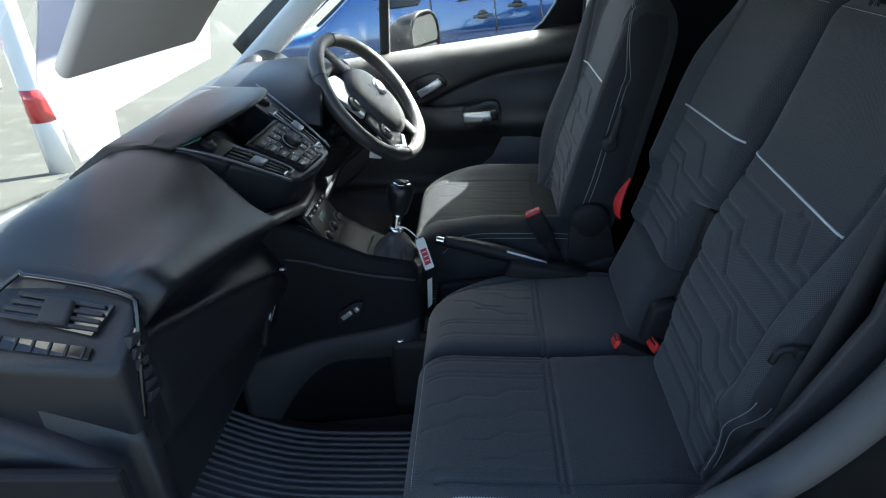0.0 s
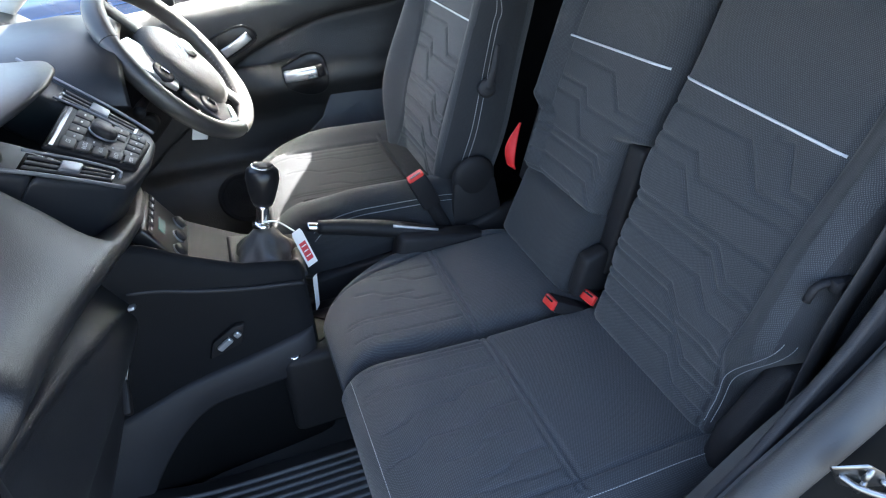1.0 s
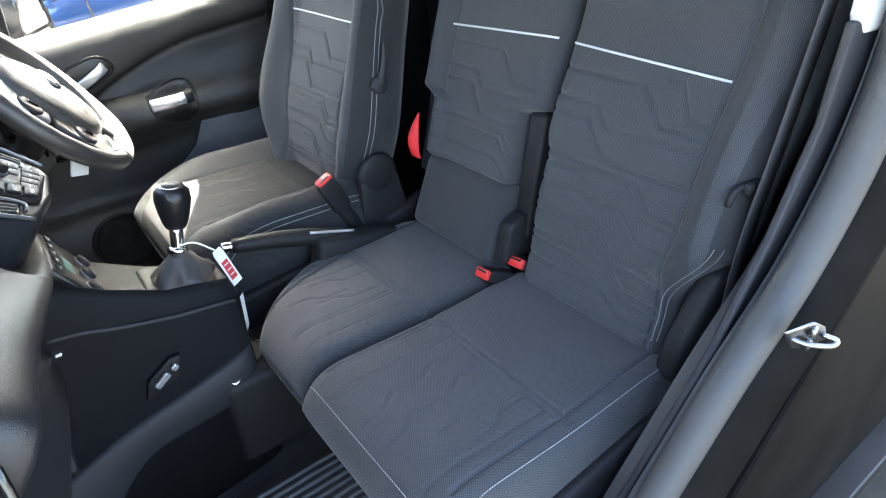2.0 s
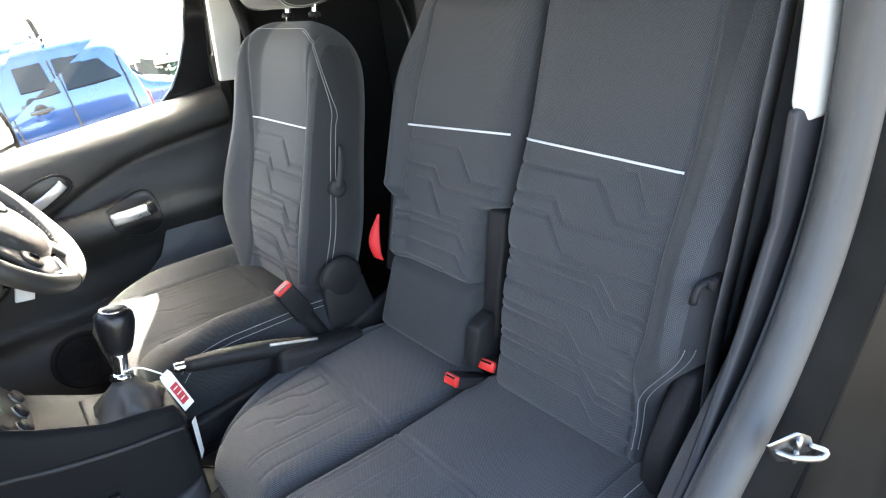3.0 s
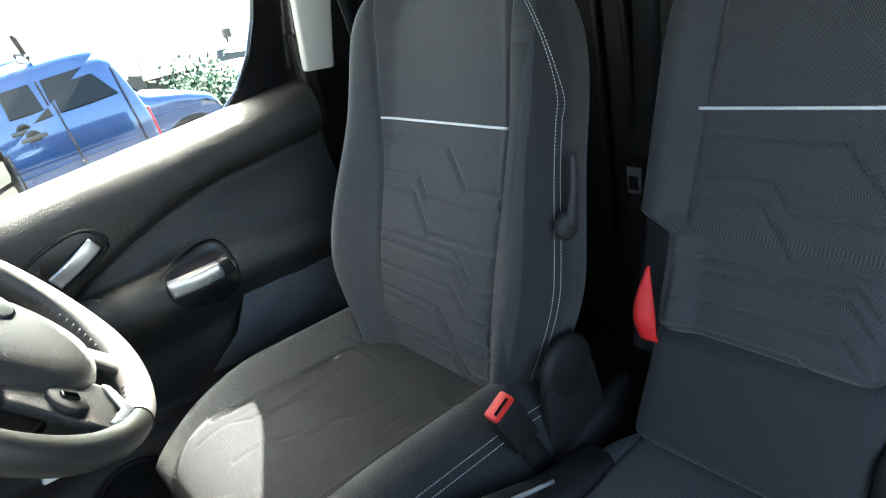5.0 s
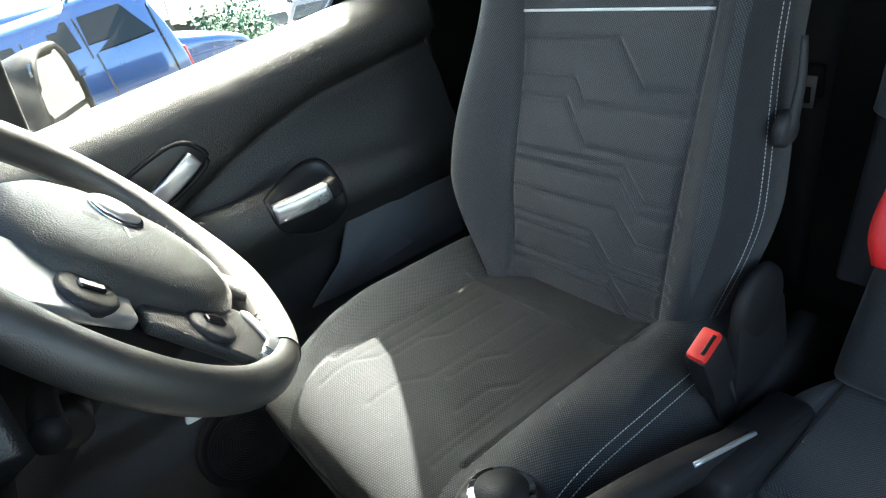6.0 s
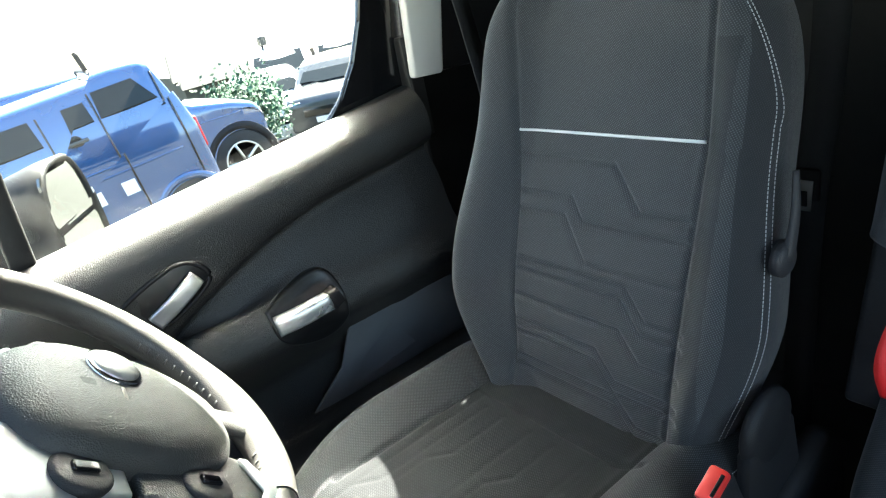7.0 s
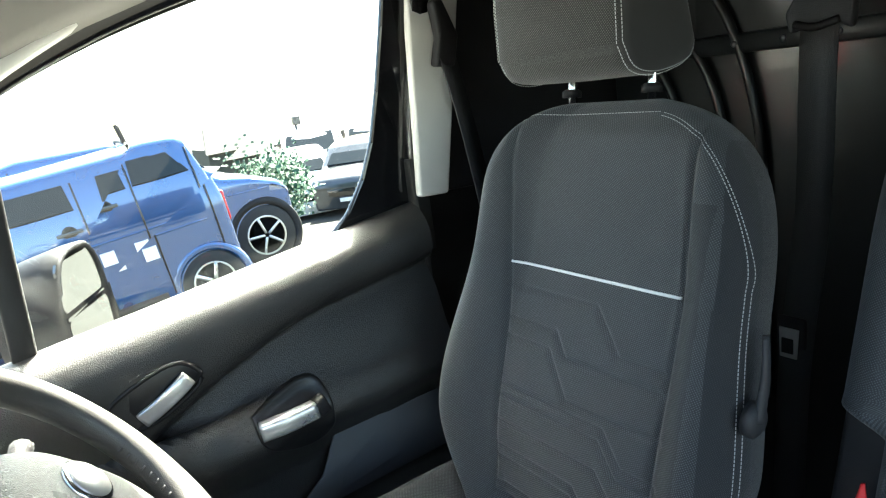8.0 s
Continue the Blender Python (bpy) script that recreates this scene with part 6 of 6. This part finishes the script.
def load_space():
    # pressed black steel of the load space behind the seats
    b = thing("bulkhead", (0.58, 0, 0.5), "black painted steel bulkhead with pressed ribs", "bulkhead", kind="structure")
    part("panel", box((0.60, 0, 1.10), (0.012, 1.46, 1.32), 0.002), BLACK_METAL, b)
    for y, z, w, h in ((-0.50, 1.58, 0.34, 0.20), (-0.08, 1.58, 0.34, 0.20), (0.36, 1.55, 0.34, 0.24), (-0.50, 1.20, 0.34, 0.30), (-0.08, 1.20, 0.34, 0.30)):
        part("pressed_panel", box((0.592, y, z), (0.014, w, h), 0.006), BLACK_METAL, b, smooth=True)
    obj("flange", *bar([(0.585, -0.72, 1.435), (0.585, 0.72, 1.435)], 0.03, 0.035, 4, (1, 0, 0), 0.4), BLACK_METAL, b)
    for i in range(16):
        obj("rivet", *turned([(0.006, 0), (0.005, 0.003), (0, 0.004)], (0.570, -0.66 + 0.085 * i, 1.435), (-1, 0, 0), 10), STEEL, b)
    for y, k in ((0.40, 0.0), (0.47, 0.03), (0.56, 0.05)):
        obj("pressed_rib", *tube([(0.585, y, 0.75), (0.583, y, 1.15), (0.580, y + 0.02, 1.35), (0.575, y + 0.07 + k, 1.50), (0.575, y + 0.16 + k, 1.62)], 0.009, 30, 8), BLACK_METAL, b)
    part("roof_bow", box((0.44, 0, 1.765), (0.07, 1.40, 0.035), 0.008), BLACK_METAL, b)
    part("load_end", box((2.30, 0, 1.1), (0.03, 1.6, 1.45), 0.004), BLACK_PAINT, None, "black rear doors of the van", category="wall", kind="structure")
    part("side_skin_right", box((1.21, 0.88, 0.80), (2.1, 0.02, 0.95), 0.004), BLACK_PAINT, None, "black van side", category="wall", kind="structure")
    part("load_floor", box((1.2, 0, 0.46), (2.2, 1.7, 0.03), 0.004), BLACK_METAL, None, "black load floor", category="floor", kind="structure")


def cab_floor():
    f = thing("floor", (-0.5, 0, 0.45), "black carpeted cab floor", "floor", kind="structure")
    part("floor_pan", box((-0.40, 0, 0.455), (1.3, 1.50, 0.03), 0.004), CARPET, f)
    rings = []
    for y in (-0.74, 0.74):
        rings.append([Vector(p) for p in spline([(-0.70, y, 0.474), (-0.85, y, 0.52), (-1.0, y, 0.62), (-1.10, y, 0.78)], 16)])
    obj("toe_board", *loft(rings, caps=False, ring_closed=False), CARPET, f)
    for y0, y1, nm in ((-0.66, -0.14, "passenger"), (0.16, 0.62, "driver")):
        m = thing("rubber_mat", (-0.6, (y0 + y1) / 2, 0.475), "black ribbed rubber floor mat", "floor mat", group="floor mats")
        line = spline([(-0.30, 0, 0.478), (-0.62, 0, 0.480), (-0.76, 0, 0.500), (-0.90, 0, 0.565), (-1.0, 0, 0.64)], 24)
        rings = [[p + Vector((0, y0, 0)), p + Vector((0, y1, 0)), p + Vector((0, y1, 0.006)), p + Vector((0, y0, 0.006))] for p in line]
        obj("mat_base", *loft(rings), MAT_RUBBER, m)
        n = 26
        for i in range(n):
            y = y0 + 0.03 + (y1 - y0 - 0.06) * i / (n - 1)
            obj("mat_rib", *tube([p + Vector((0, y, 0.006)) for p in line[::3]], 0.0055, 14, 6), MAT_RUBBER, m)
        obj("mat_edge", *tube([line[0] + Vector((0, y0, 0.006)), line[0] + Vector((0, y1, 0.006))], 0.009, 6, 8), MAT_RUBBER, m)
    part("front_wall", box((-1.12, 0, 0.75), (0.02, 1.5, 0.6), 0.004), CARPET, None, "black footwell wall", category="wall", kind="structure")
    part("left_kick_panel", box((-0.93, -0.74, 0.72), (0.42, 0.02, 0.52), 0.006), PLASTIC, None, "black kick panel", category="wall", kind="structure")


def passenger_door():
    t = thing("passenger_door", (-1.06, -0.80, 0.48), "open black passenger door swung forward", "car door", kind="structure")
    a, b = Vector((-1.16, -0.88, 0.0)), Vector((-1.86, -1.58, 0.0))
    o = Vector((-0.71, 0.71, 0)) * 0.10
    v = lambda k, z: a.lerp(b, k) + Vector((0, 0, z))
    part("door_shell", slab([v(0, 0.48), v(0.98, 0.50), v(1.0, 0.75), v(0.98, 1.20), v(0, 1.10)], o, 0.02, 3), BLACK_PAINT, t, smooth=True)
    obj("window_frame", *tube([v(0.02, 1.11), v(0.30, 1.36), v(0.62, 1.58), v(0.88, 1.66), v(0.96, 1.60), v(0.97, 1.20)], 0.025, 40, 10), GLOSS_BLACK, t)
    g = part("window_glass", slab([v(0.06, 1.13), v(0.32, 1.35), v(0.62, 1.56), v(0.86, 1.63), v(0.95, 1.57), v(0.95, 1.20)], o * 0.04, 0), CLEAR, t)
    g.visible_shadow = False


driver_door()
passenger_door()
roof_and_pillars()
left_door_opening()
belts()
load_space()
cab_floor()


# ---- the yard outside ----
def yard_z(y, x=0.0):
    k = min(max((y - 3.0) / 2.5, 0.0), 1.0) * min(max((8.5 - y) / 1.5, 0.0), 1.0)
    fall = np.interp(y, [0.0, 7.0, 10.0, 18.5, 60.0], [0.0, -0.518, -1.058, -1.483, -6.88])
    return float(fall) + 0.073 * min(max(x, -4.0), 3.0) * k


def yard():
    ys = [-400, -60, -8, -3, 0] + list(np.linspace(0.5, 12, 24)) + [15, 18.5, 22, 27, 40, 60, 400]
    xs = [-400, -60, -15, -6, -4, -2.5, -1.5, 0, 1.5, 2.5, 4, 6, 15, 60, 400]
    v = [Vector((x, y, yard_z(min(y, 60), x))) for y in ys for x in xs]
    n = len(xs)
    f = [(i * n + j, i * n + j + 1, (i + 1) * n + j + 1, (i + 1) * n + j) for i in range(len(ys) - 1) for j in range(n - 1)]
    obj("ground", v, f, ASPHALT, None, "pale worn concrete car yard", category="ground", kind="structure")


def wheel(parent, at, r, side, rim=ALLOY):
    tyre = obj("wheel", *turned([(r * 0.62, -0.10), (r * 0.95, -0.105), (r, -0.08), (r, 0.08), (r * 0.95, 0.105), (r * 0.62, 0.10)], at, (0, side, 0), 32), TYRE, parent, "black tyre on a five-spoke rim")
    a = Vector(at) + Vector((0, side * 0.085, 0))
    obj("rim", *turned([(r * 0.66, 0.015), (r * 0.62, 0.02), (r * 0.58, -0.02), (0, -0.03)], a, (0, side, 0), 28), DARK_PAINT, tyre)
    for k in range(5):
        q = k * 2 * math.pi / 5
        d = Vector((math.cos(q), 0, math.sin(q)))
        obj("rim_spoke", *tube([a + d * 0.03, a + d * r * 0.62], 0.026, 5, 6), rim, tyre)
    obj("rim_ring", *turned([(r * 0.60, 0.0), (r * 0.66, 0.02), (r * 0.64, 0.026), (r * 0.58, 0.01)], a, (0, side, 0), 28), rim, tyre)


CAR = [(0.0, 0.50), (0.02, 0.58), (0.10, 0.63), (0.24, 0.68), (0.30, 0.80), (0.37, 0.95), (0.45, 1.0), (0.78, 0.99), (0.90, 0.93), (0.965, 0.72), (1.0, 0.62)]
VAN = [(0.0, 0.50), (0.02, 0.60), (0.10, 0.66), (0.20, 0.71), (0.26, 0.84), (0.32, 0.97), (0.38, 1.0), (0.96, 1.0), (0.99, 0.97), (1.0, 0.90)]


def vehicle(name, at, yaw, paint, label, L=4.4, W=1.8, H=1.65, kind="car", group="", pitch=0.0, top=None, spans=None, belt=0.60, glass_low=0.655, glass_top=0.93, axles=(0.19, 0.80), rr=0.335, handles=None):
    """A parked vehicle facing -x: body shell, windows, wheels, lamps, then set in its place."""
    t = thing(name, (0, 0, 0), label, kind, group)
    top = top or (VAN if kind == "van" else CAR)
    spans = spans or (((0.29, 0.42),) if kind == "van" else ((0.31, 0.43), (0.45, 0.61), (0.63, 0.80)))
    tx, tz = [a for a, b in top], [b for a, b in top]

    def side(f, z):
        """Half the width at length f and height z, both as parts of the whole."""
        half = W / 2 * (1 - 0.07 * abs(2 * f - 1) ** 5)
        return half * (1 - 0.42 * max(0.0, z - belt) - 0.10 * max(0.0, 0.30 - z))
    rings = []
    for f in np.concatenate([[0.0, 0.004], np.linspace(0.015, 0.985, 64), [0.996, 1.0]]):
        h = np.interp(f, tx, tz)
        end = 0.94 if f in (0.0, 1.0) else 1.0
        half = []
        for z in (0.13, 0.17, 0.30, 0.42, 0.50, 0.56, min(belt, h - 0.06), h - 0.045):
            z = min(z, h - 0.045)
            half.append((side(f, z) * end * (0.97 if z < 0.15 else 1.0), z * H))
        e = side(f, h - 0.045) * end
        half += [(e - 0.020, (h - 0.018) * H), (e - 0.07, (h - 0.004) * H), (e * 0.6, h * H + 0.008), (0.0, h * H + 0.014)]
        full = [Vector(((f - 0.5) * L, -y, z)) for y, z in half] + [Vector(((f - 0.5) * L, y, z)) for y, z in reversed(half[:-1])]
        rings.append(full)
    obj("body", *loft(rings), paint, t)
    S = lambda f, z, sg, o=0.022: Vector(((f - 0.5) * L, sg * (side(f, z) + o), z * H))
    for sg in (-1, 1):
        for i, (a, b) in enumerate(spans):
            a2 = a + (0.055 if i == 0 else 0.004)
            b2 = b - (0.03 if i == len(spans) - 1 and kind == "car" else 0.004)
            win = part("side_window", slab([S(a, glass_low, sg), S(b, glass_low, sg), S(b2, glass_top, sg), S(a2, glass_top, sg)], (0, sg * -0.02, 0), 0.003), TINT, t)
            obj("window_trim", *tube([S(a, glass_low, sg, 0.007), S((a + b) / 2, glass_low - 0.003, sg, 0.008), S(b, glass_low, sg, 0.007)], 0.008, 8, 6), RUBBER, win)
        for a in [spans[0][0] + 0.01] + [b + 0.01 for a, b in spans]:
            obj("door_gap", *tube([S(a, 0.20, sg, 0.002), S(a, 0.40, sg, 0.002), S(a, belt, sg, 0.004), S(a, glass_top, sg, 0.004)], 0.009, 16, 5), GLOSS_BLACK, t)
        for hx, hz in handles or [(b - 0.035, min(0.575, glass_low - 0.085)) for a, b in spans[:2]]:
            part("door_handle", box(S(hx, hz, sg, 0.02), (0.21, 0.03, 0.035), 0.012), DARK_PAINT, t, smooth=True)
            obj("handle_cup", *turned([(0.062, -0.004), (0.062, 0.004), (0.050, 0.007), (0.0, 0.007)], S(hx, hz, sg, 0.001), (0, sg, 0), 24), GLOSS_BLACK, t)
        obj("waist_crease", *tube([S(f, 0.545, sg, 0.001) for f in np.linspace(0.08, 0.95, 14)], 0.010, 40, 6), paint, t)
        obj("lower_trim", *tube([S(f, 0.20, sg, 0.0) for f in np.linspace(axles[0] + 0.10, axles[1] - 0.10, 8)], 0.035, 16, 8), PLASTIC, t)
        for x in axles:
            wx = (x - 0.5) * L
            obj("wheel_arch", *turned([(rr * 1.00, -0.06), (rr * 1.02, 0.016), (rr * 1.22, 0.014), (rr * 1.26, -0.01)], (wx, sg * (side(x, 0.3) + 0.002), rr), (0, sg, 0), 36), paint if name == "blue_van" else PLASTIC, t)
            wheel(t, (wx, sg * (side(x, 0.3) - 0.085), rr), rr, sg)
        part("head_lamp", box((-0.485 * L, sg * W * 0.36, 0.50 * H), (0.10, 0.30, 0.12), 0.03), CHROME, t, smooth=True)
        part("tail_lamp", box((0.495 * L, sg * W * 0.43, 0.58 * H), (0.06, 0.10, 0.30), 0.02), AMBER, t, smooth=True)
    # windscreen on the slope of the body
    slope = [(a, b) for a, b in top if 0.2 <= a <= 0.40][:4]
    a0, a1 = slope[0][0] + 0.006, slope[-2][0] + 0.02
    z0, z1 = np.interp(a0, tx, tz), np.interp(a1, tx, tz)
    pts = [Vector(((a0 - 0.5) * L - 0.03, -W * 0.40, z0 * H + 0.03)), Vector(((a0 - 0.5) * L - 0.03, W * 0.40, z0 * H + 0.03)), Vector(((a1 - 0.5) * L - 0.03, W * 0.36, z1 * H + 0.03)), Vector(((a1 - 0.5) * L - 0.03, -W * 0.36, z1 * H + 0.03))]
    part("windscreen", slab(pts, (0.03, 0, -0.02), 0.004), TINT, t)
    part("grille", box((-0.497 * L, 0, 0.38 * H), (0.05, W * 0.55, 0.12 * H), 0.02), GLOSS_BLACK, t, smooth=True)
    part("number_plate", box((-0.508 * L, 0, 0.27 * H), (0.02, 0.5, 0.11), 0.004), PAPER, t)
    t.matrix_basis = Matrix.Translation(at) @ pose(0, 0, 0, 0, 0, yaw) @ pose(0, 0, 0, 0, pitch, 0)
    return t


def parked_vehicles():
    top = [(0.0, 0.50), (0.02, 0.60), (0.12, 0.66), (0.24, 0.70), (0.31, 0.82), (0.38, 0.95), (0.46, 0.985), (0.90, 1.0), (0.968, 0.985), (0.988, 0.80), (1.0, 0.62)]
    blue = vehicle("blue_van", (-0.90, 6.90, yard_z(6.9, -0.90)), -4, BLUE_PAINT, "glossy blue crew van with roof bars parked alongside", 4.3, 1.85, 1.66, "car", "", -4.8, top, ((0.420, 0.560), (0.575, 0.712), (0.765, 0.828), (0.842, 0.958)), 0.62, 0.785, 0.915, (0.20, 0.922), 0.305, ((0.690, 0.675), (0.779, 0.715)))
    vehicle("blue_car", (0.66, 9.1, yard_z(8.3, 2.1)), 180, BLUE_PAINT, "dark blue off-road car parked behind the blue van", 3.9, 1.8, 1.95, "car", axles=(0.12, 0.80), rr=0.42)
    for x in (-0.05, 1.50):
        obj("roof_bar", *tube([(x, -0.70, 1.63), (x, -0.66, 1.72), (x, 0.66, 1.72), (x, 0.70, 1.63)], 0.018, 20, 8), PLASTIC, blue)
        obj("roof_stop", *tube([(x, -0.60, 1.72), (x - 0.02, -0.60, 1.90)], 0.022, 6, 8), PLASTIC, blue)
    # row of four small white squares along the near side
    for i in range(4):
        part("sticker", box((0.50 + 0.29 * i, -0.928, 0.76), (0.12, 0.024, 0.12), 0), PAPER, blue, "small white square")
    vehicle("white_van", (7.5, 18.5, yard_z(18.5, 3)), 62, WHITE_PAINT, "white panel van parked nose out", 4.6, 1.9, 1.85, "van", "parked vans")
    vehicle("white_van", (10.6, 20.5, yard_z(20.5, 3)), 62, WHITE_PAINT, "white panel van parked nose out", 4.6, 1.9, 1.85, "van", "parked vans")
    vehicle("dark_car", (6.7, 13.5, yard_z(13.0, 3)), 48, DARK_PAINT, "dark grey hatchback parked in the yard", 4.2, 1.8, 1.5, "car")
    vehicle("white_car", (5.3, 14.8, yard_z(14.8, 3)), 70, WHITE_PAINT, "white car parked behind the shrub", 4.2, 1.8, 1.5, "car")
    vehicle("silver_car", (-9.0, 7.0, yard_z(7.0, -9)), 100, SILVER_PAINT, "silver car parked across the yard", 4.3, 1.8, 1.5, "car")
    vehicle("red_car", (-12.5, 4.0, yard_z(4.0, -9)), 95, RED_PAINT, "red car parked across the yard", 4.2, 1.8, 1.5, "car")
    vehicle("white_van", (-10.5, 0.5, 0), 80, WHITE_PAINT, "white panel van parked across the yard", 4.6, 1.9, 1.9, "van", "parked vans")
    g = yard_z(4.6, -4.6)
    p = thing("barrier_post", (-4.6, 4.6, g), "white post with red band at the yard's edge", "post")
    obj("post", *tube([(-4.6, 4.6, g), (-4.6, 4.6, g + 3.4)], 0.12, 6, 16), WHITE_PAINT, p)
    obj("red_band", *tube([(-4.6, 4.6, 0.02), (-4.6, 4.6, 0.34)], 0.124, 4, 16), RED_PAINT, p)


def shrub(at, r, h, seed, label):
    rnd = random.Random(seed)
    t = thing("shrub", at, label, "shrub")
    o = Vector(at)
    obj("trunk", *tube([o, o + Vector((0.03, 0.02, h * 0.45)), o + Vector((-0.02, 0.05, h * 0.8))], lambda k: 0.05 * (1 - 0.7 * k), 12, 8), BARK, t)
    verts, faces = [], []
    for i in range(5200):
        c = Vector((rnd.gauss(0, 0.42), rnd.gauss(0, 0.42), rnd.gauss(0.15, 0.40)))
        if c.length > 1.05 + 0.25 * math.sin(3 * math.atan2(c.y, c.x)):
            continue
        p = o + Vector((c.x * r, c.y * r, h * 0.60 + c.z * h * 0.45))
        d = Vector((rnd.uniform(-1, 1), rnd.uniform(-1, 1), rnd.uniform(-0.6, 0.8))).normalized()
        s = d.orthogonal().normalized()
        l, w = rnd.uniform(0.05, 0.10), rnd.uniform(0.025, 0.045)
        k = len(verts)
        verts += [p, p + d * l * 0.5 + s * w, p + d * l, p + d * l * 0.5 - s * w]
        faces.append((k, k + 1, k + 2, k + 3))
    obj("leaves", verts, faces, LEAF, t, smooth=False, kind="stuff")


def surroundings():
    shrub((3.25, 10.6, yard_z(10.6, 3.0)), 0.80, 1.70, 3, "leafy green shrub beside the parked cars")
    # fence at the back of the yard
    f = thing("yard_fence", (14, 27, yard_z(27)), "dark weathered timber fence behind the vans", "fence")
    a, b = Vector((2.0, 30.0, yard_z(30))), Vector((26.0, 23.0, yard_z(23)))
    n = 60
    d = (b - a).normalized()
    ang = math.degrees(math.atan2(d.y, d.x))
    for i in range(n):
        p = a.lerp(b, i / (n - 1))
        part("board", box(p + Vector((0, 0, 1.10)), (0.39, 0.03, 2.2 + 0.03 * (i % 3)), 0), WOOD, f)
    for i in range(9):
        p = a.lerp(b, i / 8) + Vector((0, -0.1, 1.15))
        part("fence_post", box(p, (0.12, 0.12, 2.35), 0.01), CLADDING, f)
    for x, y, h in ((9.7, 25.0, 2.85), (4.2, 25.0, 2.80), (1.1, 25.0, 2.60)):
        z = yard_z(y)
        l = thing("yard_lamp", (x, y, z), "slim grey yard lamp post with flood lamp", "street lamp", group="yard lamps")
        obj("post", *tube([(x, y, z), (x, y, z + h)], 0.05, 6, 10), DARK_PAINT, l)
        part("lamp_head", box((x, y - 0.1, z + h), (0.30, 0.25, 0.35), 0.03), DARK_PAINT, l)
    z = yard_z(22, 2.5)
    sh = thing("garden_shed", (6.3, 22, z), "olive boarded shed with dark pitched roof behind the yard", "shed")
    part("shed_wall", box((6.35, 23.1, z + 0.90), (1.9, 2.0, 1.8), 0.02), SHED_BOARD, sh)
    part("shed_roof", slab([(5.3, 21.9, z + 1.65), (7.5, 21.9, z + 1.65), (7.1, 23.1, z + 2.75), (5.7, 23.1, z + 2.45)], (0, 0.15, 0.06), 0.01), SHED_ROOF, sh)
    # low white building across the front of the yard
    w = thing("workshop", (-24, 4, 0), "long white workshop with grey roof across the yard", "building")
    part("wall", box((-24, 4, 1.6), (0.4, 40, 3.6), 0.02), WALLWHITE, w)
    part("roof", box((-24, 4, 3.5), (3.0, 41, 0.3), 0.03), CLADDING, w)
    for i in range(6):
        win = part("window", box((-23.78, -12 + 6.0 * i, 2.0), (0.06, 1.8, 1.1), 0.01), CLADDING, w)
        part("pane", box((-23.74, -12 + 6.0 * i, 2.0), (0.02, 1.6, 0.95), 0), TINT, win)


yard()
parked_vehicles()
surroundings()
